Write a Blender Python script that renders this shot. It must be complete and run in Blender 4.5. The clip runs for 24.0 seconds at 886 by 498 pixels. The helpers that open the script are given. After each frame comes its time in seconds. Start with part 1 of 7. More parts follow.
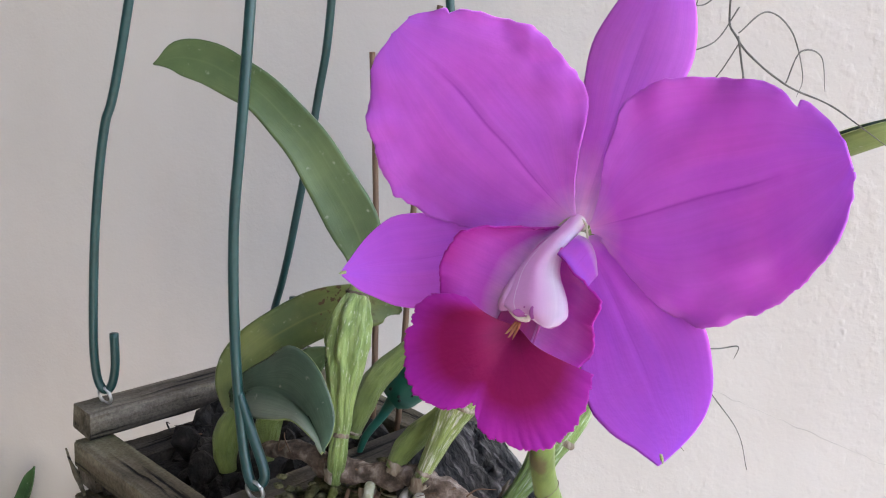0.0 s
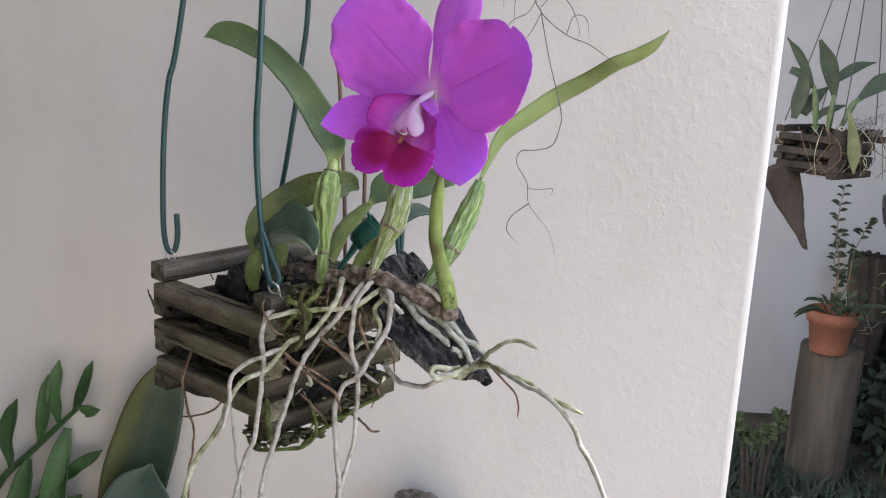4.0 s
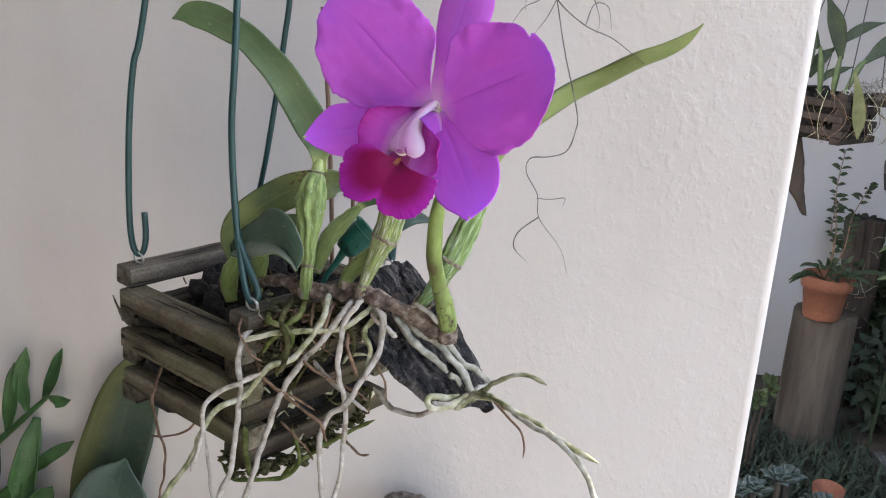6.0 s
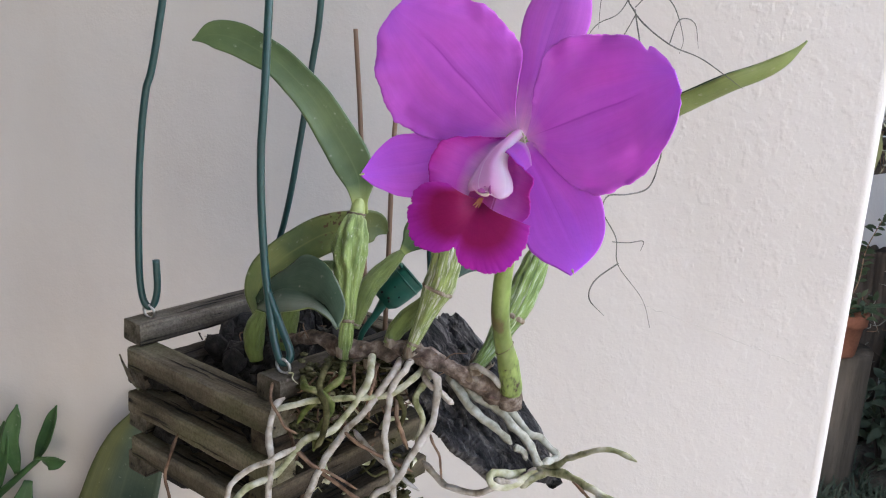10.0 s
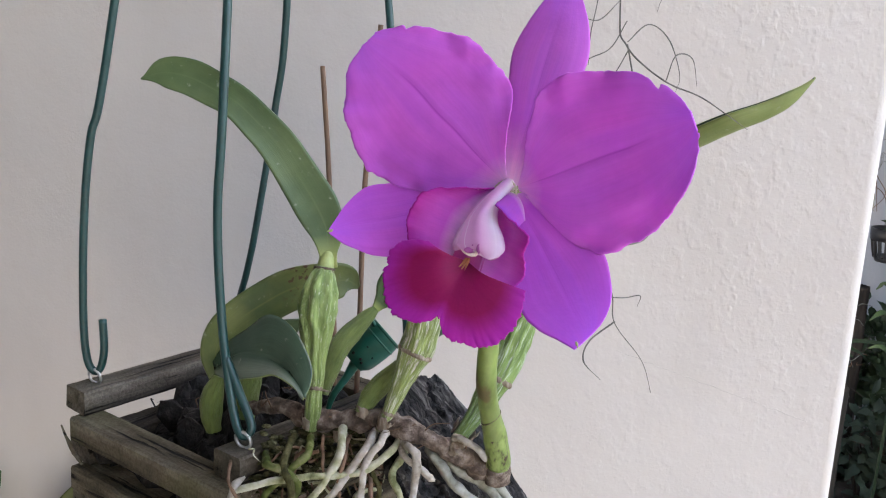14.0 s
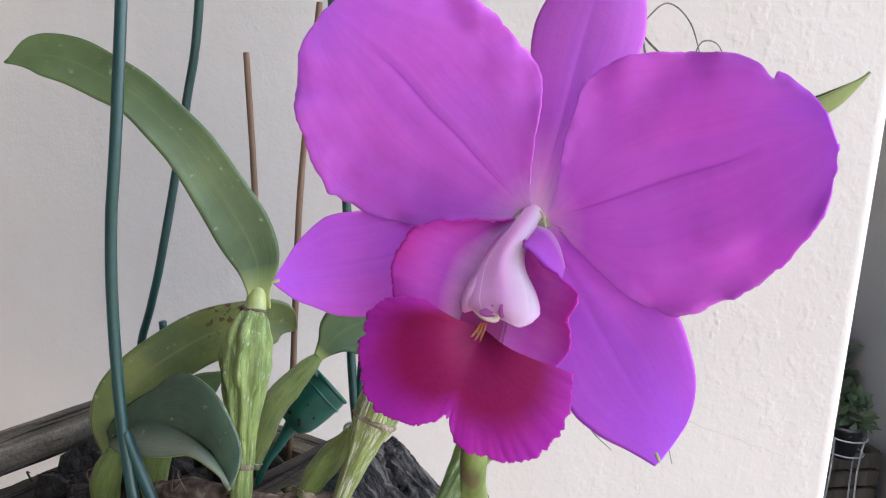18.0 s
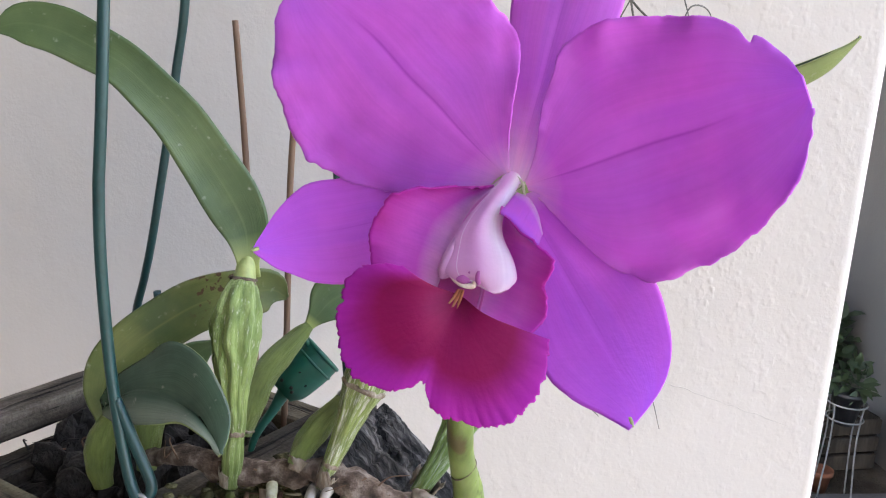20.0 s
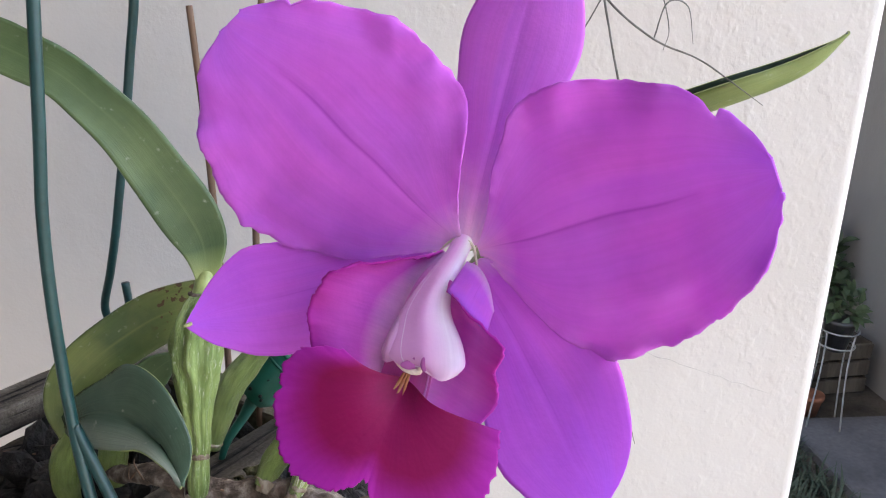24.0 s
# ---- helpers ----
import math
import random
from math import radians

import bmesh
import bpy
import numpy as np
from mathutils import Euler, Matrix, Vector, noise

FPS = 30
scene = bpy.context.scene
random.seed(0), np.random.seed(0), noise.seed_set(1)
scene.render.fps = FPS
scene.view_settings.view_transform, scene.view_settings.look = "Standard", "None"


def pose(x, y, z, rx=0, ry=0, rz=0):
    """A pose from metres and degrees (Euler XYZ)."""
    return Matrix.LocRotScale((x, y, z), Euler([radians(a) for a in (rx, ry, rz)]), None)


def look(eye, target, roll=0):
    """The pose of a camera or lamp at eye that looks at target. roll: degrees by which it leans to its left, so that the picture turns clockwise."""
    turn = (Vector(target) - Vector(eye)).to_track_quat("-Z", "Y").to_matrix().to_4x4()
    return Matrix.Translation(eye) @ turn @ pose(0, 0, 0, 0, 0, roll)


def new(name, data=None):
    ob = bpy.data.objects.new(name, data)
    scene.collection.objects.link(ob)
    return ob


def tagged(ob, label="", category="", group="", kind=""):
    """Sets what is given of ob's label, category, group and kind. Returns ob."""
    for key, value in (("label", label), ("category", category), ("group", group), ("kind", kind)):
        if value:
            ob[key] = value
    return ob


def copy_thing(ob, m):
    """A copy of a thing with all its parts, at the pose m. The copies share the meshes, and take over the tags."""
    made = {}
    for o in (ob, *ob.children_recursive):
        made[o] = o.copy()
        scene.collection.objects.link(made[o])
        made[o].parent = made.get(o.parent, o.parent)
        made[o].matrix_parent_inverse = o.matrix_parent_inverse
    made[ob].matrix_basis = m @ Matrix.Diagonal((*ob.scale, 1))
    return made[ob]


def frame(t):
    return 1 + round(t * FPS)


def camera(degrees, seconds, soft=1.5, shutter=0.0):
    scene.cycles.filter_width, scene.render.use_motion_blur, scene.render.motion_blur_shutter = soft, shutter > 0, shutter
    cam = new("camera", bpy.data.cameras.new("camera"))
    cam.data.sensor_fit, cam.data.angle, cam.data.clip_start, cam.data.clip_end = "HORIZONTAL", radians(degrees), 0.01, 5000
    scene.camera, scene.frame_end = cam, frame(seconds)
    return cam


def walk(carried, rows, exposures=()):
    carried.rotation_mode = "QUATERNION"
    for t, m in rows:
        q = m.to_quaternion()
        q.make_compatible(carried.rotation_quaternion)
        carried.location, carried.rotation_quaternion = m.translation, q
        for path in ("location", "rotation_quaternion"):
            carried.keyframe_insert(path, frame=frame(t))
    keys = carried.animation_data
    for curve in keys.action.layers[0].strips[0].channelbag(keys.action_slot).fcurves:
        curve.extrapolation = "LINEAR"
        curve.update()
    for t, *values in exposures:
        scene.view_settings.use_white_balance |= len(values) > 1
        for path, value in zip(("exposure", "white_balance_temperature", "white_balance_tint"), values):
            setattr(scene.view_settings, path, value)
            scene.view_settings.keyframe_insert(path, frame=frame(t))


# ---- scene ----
cam = camera(54.0, 24.0, 1.1)
# seconds, eye, yaw to the left, pitch up, roll to the left (degrees)
ROWS = [
    (0, 0.00000, 0.00000, 1.17000, 2.903, -13.310, 4.287),
    (0.5, 0.00671, -0.01812, 1.16523, 1.269, -13.254, 3.915),
    (1, 0.01819, -0.07554, 1.16057, 1.478, -11.571, 3.892),
    (1.5, 0.01567, -0.12478, 1.16271, 0.425, -11.895, 3.690),
    (2, 0.02107, -0.15427, 1.15407, 0.956, -11.455, 3.481),
    (2.5, 0.03092, -0.19970, 1.14894, 1.485, -12.099, 2.983),
    (4.5, 0.04400, -0.24739, 1.15428, 1.513, -13.479, 2.531),
    (5, 0.03973, -0.23973, 1.16529, 1.129, -15.000, 2.900),
    (5.5, 0.04221, -0.22591, 1.17258, 1.321, -15.724, 2.926),
    (6, 0.03297, -0.17793, 1.17785, 0.461, -16.467, 3.510),
    (6.5, 0.00953, -0.11872, 1.17237, -1.948, -16.341, 4.088),
    (7, -0.00116, -0.09571, 1.16911, -2.998, -15.885, 3.979),
    (7.5, -0.00501, -0.10059, 1.17157, -2.377, -15.508, 4.011),
    (8, -0.01175, -0.10260, 1.16954, -1.966, -14.536, 3.680),
    (8.5, -0.01669, -0.10681, 1.16489, -1.832, -14.089, 3.733),
    (9, -0.00846, -0.10584, 1.16610, -0.781, -14.310, 3.509),
    (9.5, -0.00864, -0.10097, 1.16118, -0.402, -14.130, 3.414),
    (10, -0.00437, -0.11269, 1.16624, -0.104, -14.235, 3.142),
    (10.5, -0.00398, -0.12393, 1.16872, -0.100, -14.271, 2.930),
    (12.5, 0.01116, -0.13193, 1.17475, 1.324, -14.742, 2.759),
    (13, 0.01124, -0.13243, 1.17301, 1.323, -14.420, 2.695),
    (13.5, 0.00882, -0.10729, 1.17637, 0.947, -13.877, 2.579),
    (14, -0.00831, -0.06992, 1.16564, -2.008, -11.774, 2.961),
    (14.5, -0.01316, -0.06327, 1.16041, -2.757, -11.136, 3.351),
    (15, -0.01332, -0.04350, 1.16260, -3.903, -10.742, 3.473),
    (15.5, -0.02211, -0.02080, 1.16324, -6.022, -11.136, 3.579),
    (16, -0.02414, -0.00973, 1.16245, -6.588, -11.158, 3.710),
    (16.5, -0.02561, -0.00497, 1.16439, -7.065, -11.392, 3.701),
    (17, -0.02593, 0.00635, 1.15904, -7.382, -10.845, 3.770),
    (17.5, -0.02604, 0.01379, 1.15762, -7.838, -10.904, 3.888),
    (18, -0.02542, 0.01877, 1.15968, -7.945, -11.435, 3.777),
    (18.5, -0.02459, 0.01831, 1.16094, -7.785, -11.673, 3.753),
    (19, -0.02540, 0.01769, 1.15608, -8.052, -11.442, 3.833),
    (19.5, -0.02324, 0.01734, 1.15739, -8.165, -12.543, 3.624),
    (21.5, -0.01061, 0.01968, 1.16587, -6.391, -14.211, 3.091),
    (22, -0.00926, 0.01644, 1.16757, -6.389, -14.399, 2.990),
    (22.5, -0.01257, 0.01701, 1.16975, -7.499, -14.472, 3.323),
    (23, -0.01733, 0.01437, 1.17024, -8.620, -14.245, 3.555),
    (23.5, -0.01365, 0.03272, 1.17321, -9.323, -15.131, 3.467),
    (24, -0.00770, 0.03868, 1.18677, -8.311, -18.481, 2.498),
]
# ==== end of path
# seconds, stops, kelvin, tint
EXPOSURES = [(0.0, 3.72, 7350, 12), (2.0, 3.45, 7350, 12), (5.0, 3.45, 7350, 12), (8.0, 3.60, 7350, 12), (13.0, 3.50, 7350, 12), (17.0, 3.80, 7350, 12), (24.0, 3.75, 7350, 12)]
walk(cam, [(t, pose(x, y, z, 90 + pitch, 0, yaw) @ pose(0, 0, 0, 0, 0, roll)) for t, x, y, z, yaw, pitch, roll in ROWS], EXPOSURES)

# ---- light: open sky to the right of an added porch cover, low sun behind the wall ----
SUN_AZ, SUN_EL = math.atan2(0.83, 0.55), radians(58)
world = bpy.data.worlds.new("sky")
scene.world = world
world.use_nodes = True
wn = world.node_tree
sky = wn.nodes.new("ShaderNodeTexSky")
sky.sky_type, sky.sun_disc = "NISHITA", False
sky.sun_elevation, sky.sun_rotation = SUN_EL, radians(90) - SUN_AZ
sky.air_density, sky.dust_density = 1.0, 3.0
wn.links.new(sky.outputs[0], wn.nodes["Background"].inputs[0])
wn.nodes["Background"].inputs[1].default_value = 0.12
sun_data = bpy.data.lights.new("sun", "SUN")
sun_data.energy, sun_data.angle, sun_data.color = 3.0, radians(0.6), (1.0, 0.95, 0.87)
sun = new("sun", sun_data)
sun.matrix_world = look((0, 0, 5), Vector((0, 0, 5)) - Vector((math.cos(SUN_AZ) * math.cos(SUN_EL), math.sin(SUN_AZ) * math.cos(SUN_EL), math.sin(SUN_EL))))

# ---- materials ----
def mat(name, rough=0.6, spec=0.4):
    m = bpy.data.materials.new(name)
    m.use_nodes = True
    b = m.node_tree.nodes["Principled BSDF"]
    b.inputs["Roughness"].default_value = rough
    b.inputs["Specular IOR Level"].default_value = spec
    return m, m.node_tree, b


def node(nt, kind, **values):
    n = nt.nodes.new("ShaderNode" + kind)
    for k, v in values.items():
        n.inputs[k].default_value = v
    return n


def ramp(nt, fac, stops):
    r = nt.nodes.new("ShaderNodeValToRGB")
    e = r.color_ramp.elements
    while len(e) < len(stops):
        e.new(0.5)
    for el, (p, c) in zip(e, stops):
        el.position, el.color = p, (*c, 1)
    nt.links.new(fac, r.inputs[0])
    return r.outputs[0]


def mixc(nt, fac, a, b, blend="MIX"):
    n = nt.nodes.new("ShaderNodeMix")
    n.data_type, n.blend_type = "RGBA", blend
    for sock, v in ((n.inputs[0], fac), (n.inputs[6], a), (n.inputs[7], b)):
        if hasattr(v, "links"):
            nt.links.new(v, sock)
        else:
            sock.default_value = v if isinstance(v, float) else (*v, 1)
    return n.outputs[2]


def noise_of(nt, scale, detail=4.0, stretch=(1, 1, 1), rough=0.55, uv=False):
    tc = nt.nodes.new("ShaderNodeTexCoord")
    mp = nt.nodes.new("ShaderNodeMapping")
    mp.inputs["Scale"].default_value = stretch
    nt.links.new(tc.outputs["UV" if uv else "Object"], mp.inputs[0])
    n = node(nt, "TexNoise", Scale=scale, Detail=detail, Roughness=rough)
    nt.links.new(mp.outputs[0], n.inputs[0])
    return n.outputs[0]


def bump(nt, b, height, strength=0.4, dist=0.001):
    n = node(nt, "Bump", Strength=strength, Distance=dist)
    nt.links.new(height, n.inputs["Height"])
    nt.links.new(n.outputs[0], b.inputs["Normal"])
    return n


def uv_axis(nt, axis):
    tc = nt.nodes.new("ShaderNodeTexCoord")
    sp = nt.nodes.new("ShaderNodeSeparateXYZ")
    nt.links.new(tc.outputs["UV"], sp.inputs[0])
    return sp.outputs[axis]


def maths(nt, op, a, b=0.0, c=0.0):
    n = nt.nodes.new("ShaderNodeMath")
    n.operation = op
    for s, v in zip(n.inputs, (a, b, c)):
        if hasattr(v, "links"):
            nt.links.new(v, s)
        else:
            s.default_value = v
    return n.outputs[0]


def grainy(name, stops, scale, rough=0.7, spec=0.3, stretch=(1, 1, 1), fine=None, bump_s=0.4, bump_d=0.001, vary=0.0, detail=5.0, uv=False, stain=0.0):
    """A two-scale noise material."""
    m, nt, b = mat(name, rough, spec)
    big = noise_of(nt, scale, detail, stretch, uv=uv)
    col = ramp(nt, big, stops)
    small = noise_of(nt, fine or scale * 7, 4.0, stretch, uv=uv)
    col = mixc(nt, 0.35, col, ramp(nt, small, [(0.3, (0.35, 0.35, 0.35)), (0.7, (1, 1, 1))]), "MULTIPLY")
    if stain:
        col = mixc(nt, stain, col, ramp(nt, noise_of(nt, 42.0, 5.0), [(0.36, (0.16, 0.15, 0.13)), (0.56, (1, 1, 1))]), "MULTIPLY")
    if vary:
        oi = nt.nodes.new("ShaderNodeObjectInfo")
        v = maths(nt, "MULTIPLY_ADD", oi.outputs["Random"], vary, 1 - vary / 2)
        hsv = node(nt, "HueSaturation")
        nt.links.new(v, hsv.inputs["Value"])
        nt.links.new(col, hsv.inputs["Color"])
        col = hsv.outputs[0]
    nt.links.new(col, b.inputs["Base Color"])
    bump(nt, b, maths(nt, "ADD", big, small), bump_s, bump_d)
    return m


def leafy(name, dark, light, rough=0.38, vein=0.25, spots=None, other=None, foot=None):
    """Waxy leaf: colour changes along UV, faint lengthwise veins and dust."""
    m, nt, b = mat(name, rough, 0.45)
    n1 = noise_of(nt, 40.0, 5.0)
    col = ramp(nt, n1, [(0.3, dark), (0.7, light)])
    # other: second tone on one side, for a yellowed edge or painted-in light
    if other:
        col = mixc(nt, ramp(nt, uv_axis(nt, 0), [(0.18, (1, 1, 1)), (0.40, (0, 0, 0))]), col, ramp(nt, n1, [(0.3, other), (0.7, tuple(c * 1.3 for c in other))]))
    vn = noise_of(nt, 6.0, 3.0, (14, 0.6, 1), uv=True)
    col = mixc(nt, vein, col, ramp(nt, vn, [(0.35, (0.5, 0.55, 0.45)), (0.65, (1.15, 1.15, 1.1))]), "MULTIPLY")
    dust = noise_of(nt, 260.0, 3.0)
    col = mixc(nt, ramp(nt, dust, [(0.66, (0, 0, 0)), (0.8, (0.5, 0.5, 0.5))]), col, (0.42, 0.44, 0.36))
    mid = maths(nt, "ABSOLUTE", maths(nt, "SUBTRACT", uv_axis(nt, 0), 0.5))
    col = mixc(nt, ramp(nt, mid, [(0.0, (0.55, 0.55, 0.55)), (0.035, (0, 0, 0))]), col, light)
    if foot:
        near = maths(nt, "ADD", uv_axis(nt, 1), maths(nt, "MULTIPLY_ADD", n1, 0.06, -0.03))
        col = mixc(nt, ramp(nt, near, [(foot, (1, 1, 1)), (foot * 2.6, (0, 0, 0))]), col, (0.33, 0.39, 0.13))
    if spots:
        sp = noise_of(nt, 330.0, 2.0)
        where = ramp(nt, uv_axis(nt, 1), [(spots[0], (0, 0, 0)), (spots[0] + 0.06, (1, 1, 1)), (spots[1], (1, 1, 1)), (spots[1] + 0.06, (0, 0, 0))])
        dots = mixc(nt, 1.0, ramp(nt, sp, [(0.56, (0, 0, 0)), (0.6, (1, 1, 1))]), where, "MULTIPLY")
        col = mixc(nt, dots, col, (0.07, 0.035, 0.012))
    nt.links.new(col, b.inputs["Base Color"])
    bump(nt, b, vn, 0.25, 0.0006)
    out = nt.nodes["Material Output"]
    tr = nt.nodes.new("ShaderNodeBsdfTranslucent")
    nt.links.new(col, tr.inputs[0])
    mx = node(nt, "MixShader", Fac=0.12)
    nt.links.new(b.outputs[0], mx.inputs[1])
    nt.links.new(tr.outputs[0], mx.inputs[2])
    nt.links.new(mx.outputs[0], out.inputs[0])
    return m


def petal_mat(name, base, mid, edge, vein_dark=(0.3, 0.02, 0.4), rib=0.35, flank=None, sheen=0.2, streaks=0.3, pale=0.24, rim=0.98):
    """Thin flower tissue: paler at the base, deeper outward, fine radiating veins, a midrib, light passing through."""
    m, nt, b = mat(name, 0.55, 0.25)
    s, u = uv_axis(nt, 1), uv_axis(nt, 0)
    wob = noise_of(nt, 55.0, 4.0)
    along = maths(nt, "ADD", s, maths(nt, "MULTIPLY_ADD", wob, 0.24, -0.12))
    col = ramp(nt, along, [(0.0, base), (pale, mid), (0.62, mid), (0.98, edge)])
    if rim < 0.98:
        col = mixc(nt, ramp(nt, along, [(rim, (0, 0, 0)), (1.0, (0.8, 0.8, 0.8))]), col, edge)
    vn = noise_of(nt, 5.0, 3.0, (13, 0.5, 1), uv=True)
    col = mixc(nt, 0.09, col, ramp(nt, vn, [(0.38, (0.62, 0.5, 0.66)), (0.6, (1.1, 1.1, 1.1))]), "MULTIPLY")
    rays = noise_of(nt, 3.0, 2.0, (5, 0.35, 1), uv=True)
    col = mixc(nt, streaks, col, ramp(nt, rays, [(0.36, (0.86, 0.62, 0.92)), (0.64, (1.12, 1.35, 1.05))]), "MULTIPLY")
    md = maths(nt, "ABSOLUTE", maths(nt, "SUBTRACT", u, 0.5))
    line = ramp(nt, md, [(0.0, (rib * 1.5, rib * 1.5, rib * 1.5)), (0.011, (0, 0, 0))])
    where = ramp(nt, s, [(0.1, (0, 0, 0)), (0.3, (1, 1, 1)), (0.6, (1, 1, 1)), (0.72, (0, 0, 0))])
    col = mixc(nt, mixc(nt, 1.0, line, where, "MULTIPLY"), col, vein_dark)
    drift = noise_of(nt, 1.6, 2.0, (2.2, 0.9, 1), uv=True)
    col = mixc(nt, 0.5, col, ramp(nt, drift, [(0.34, (0.90, 0.98, 1.05)), (0.5, (1.0, 1.0, 1.0)), (0.68, (1.05, 0.96, 0.95))]), "MULTIPLY")
    blotch = noise_of(nt, 24.0, 3.0)
    col = mixc(nt, 0.25, col, ramp(nt, blotch, [(0.3, (0.8, 0.72, 0.88)), (0.7, (1.08, 1.05, 1.05))]), "MULTIPLY")
    motes = noise_of(nt, 260.0, 4.0)
    col = mixc(nt, 0.14, col, ramp(nt, motes, [(0.35, (0.80, 0.74, 0.86)), (0.65, (1.1, 1.12, 1.06))]), "MULTIPLY")
    if flank:
        side = maths(nt, "ABSOLUTE", maths(nt, "SUBTRACT", u, 0.25))
        col = mixc(nt, ramp(nt, side, [(0.03, (0, 0, 0)), (0.15, (0.9, 0.9, 0.9))]), col, flank)
    nt.links.new(col, b.inputs["Base Color"])
    b.inputs["Sheen Weight"].default_value = sheen
    cells = noise_of(nt, 900.0, 2.0)
    bump(nt, b, maths(nt, "MULTIPLY_ADD", vn, 0.5, cells), 0.18, 0.0004)
    tr = nt.nodes.new("ShaderNodeBsdfTranslucent")
    nt.links.new(col, tr.inputs[0])
    mx = node(nt, "MixShader", Fac=0.4)
    nt.links.new(b.outputs[0], mx.inputs[1])
    nt.links.new(tr.outputs[0], mx.inputs[2])
    nt.links.new(mx.outputs[0], nt.nodes["Material Output"].inputs[0])
    return m


def stucco(name, tint, lump=1.0, worn_from=None):
    m, nt, b = mat(name, 0.85, 0.2)
    big, mid = noise_of(nt, 3.0, 4.0), noise_of(nt, 115.0, 4.0, (1, 1, 0.8))
    col = ramp(nt, big, [(0.3, tuple(c * 0.93 for c in tint)), (0.7, tint)])
    stain = noise_of(nt, 9.0, 6.0, (1, 1, 0.4))
    col = mixc(nt, 0.5, col, ramp(nt, stain, [(0.25, (0.86, 0.84, 0.82)), (0.55, (1, 1, 1))]), "MULTIPLY")
    spk = noise_of(nt, 420.0, 2.0)
    col = mixc(nt, ramp(nt, spk, [(0.72, (0, 0, 0)), (0.78, (0.25, 0.25, 0.25))]), col, (0.5, 0.46, 0.42))
    nt.links.new(col, b.inputs["Base Color"])
    fine = noise_of(nt, 420.0, 4.0)
    worn = ramp(nt, noise_of(nt, 7.0, 3.0, (1, 1, 0.5)), [(0.34, (0.25, 0.25, 0.25)), (0.6, (1, 1, 1))])
    if worn_from is not None:
        tc = nt.nodes.new("ShaderNodeTexCoord")
        sp = nt.nodes.new("ShaderNodeSeparateXYZ")
        nt.links.new(tc.outputs["Object"], sp.inputs[0])
        worn = mixc(nt, 1.0, worn, ramp(nt, maths(nt, "MULTIPLY_ADD", sp.outputs[0], 2.5, 0.5 - 2.5 * worn_from), [(0.2, (0.12, 0.12, 0.12)), (0.8, (1, 1, 1))]), "MULTIPLY")
    vor = node(nt, "TexVoronoi", Scale=240.0)
    warp = nt.nodes.new("ShaderNodeTexCoord")
    mp = nt.nodes.new("ShaderNodeMapping")
    mp.inputs["Scale"].default_value = (1, 1, 0.7)
    nt.links.new(warp.outputs["Object"], mp.inputs[0])
    nt.links.new(mp.outputs[0], vor.inputs["Vector"])
    dots = mixc(nt, 1.0, ramp(nt, vor.outputs["Distance"], [(0.04, (1, 1, 1)), (0.42, (0, 0, 0))]), ramp(nt, vor.outputs["Color"], [(0.74, (0, 0, 0)), (0.86, (1, 1, 1))]), "MULTIPLY")
    drag = noise_of(nt, 120.0, 2.5, (1, 1, 0.75), 0.5)
    ridges = ramp(nt, drag, [(0.50, (0, 0, 0)), (0.66, (1, 1, 1)), (0.8, (0.7, 0.7, 0.7))])
    grit = mixc(nt, 1.0, mixc(nt, 0.6, dots, mixc(nt, 0.35, ridges, ramp(nt, mid, [(0.5, (0, 0, 0)), (0.75, (1, 1, 1))]))), worn, "MULTIPLY")
    h = maths(nt, "ADD", maths(nt, "MULTIPLY", grit, 1.2 * lump), maths(nt, "MULTIPLY", fine, 0.2))
    h = maths(nt, "ADD", h, maths(nt, "MULTIPLY", noise_of(nt, 16.0, 3.0), 1.4))
    bump(nt, b, h, 0.6, 0.0018)
    return m


def weathered(name, dark, mid, pale, algae, green):
    """Old sawn timber: long grain, black checks along it, stained patches and olive algae, greyer on upper faces."""
    m, nt, b = mat(name, 0.88, 0.18)
    grain = noise_of(nt, 120.0, 6.0, (0.05, 1, 1), 0.62)
    col = ramp(nt, grain, [(0.28, dark), (0.48, mid), (0.74, pale)])
    patch = noise_of(nt, 26.0, 5.0, (0.6, 1, 1))
    col = mixc(nt, 0.75, col, ramp(nt, patch, [(0.34, (0.30, 0.27, 0.24)), (0.56, (1.05, 1.0, 0.95))]), "MULTIPLY")
    moss = noise_of(nt, 38.0, 5.0, (0.5, 1, 1))
    col = mixc(nt, ramp(nt, moss, [(0.46, (0, 0, 0)), (0.64, (green, green, green))]), col, algae)
    check = noise_of(nt, 210.0, 3.0, (0.035, 1, 1))
    split = ramp(nt, check, [(0.32, (1, 1, 1)), (0.38, (0, 0, 0))])
    col = mixc(nt, split, col, (0.010, 0.008, 0.007))
    speck = noise_of(nt, 700.0, 3.0)
    col = mixc(nt, 0.5, col, ramp(nt, speck, [(0.32, (0.42, 0.40, 0.38)), (0.6, (1.1, 1.1, 1.1))]), "MULTIPLY")
    oi = nt.nodes.new("ShaderNodeObjectInfo")
    hsv = node(nt, "HueSaturation")
    nt.links.new(maths(nt, "MULTIPLY_ADD", oi.outputs["Random"], 0.5, 0.8), hsv.inputs["Value"])
    nt.links.new(col, hsv.inputs["Color"])
    nt.links.new(hsv.outputs[0], b.inputs["Base Color"])
    h = maths(nt, "SUBTRACT", maths(nt, "ADD", grain, maths(nt, "MULTIPLY", speck, 0.4)), maths(nt, "MULTIPLY", split, 0.8))
    bump(nt, b, h, 0.8, 0.0016)
    return m


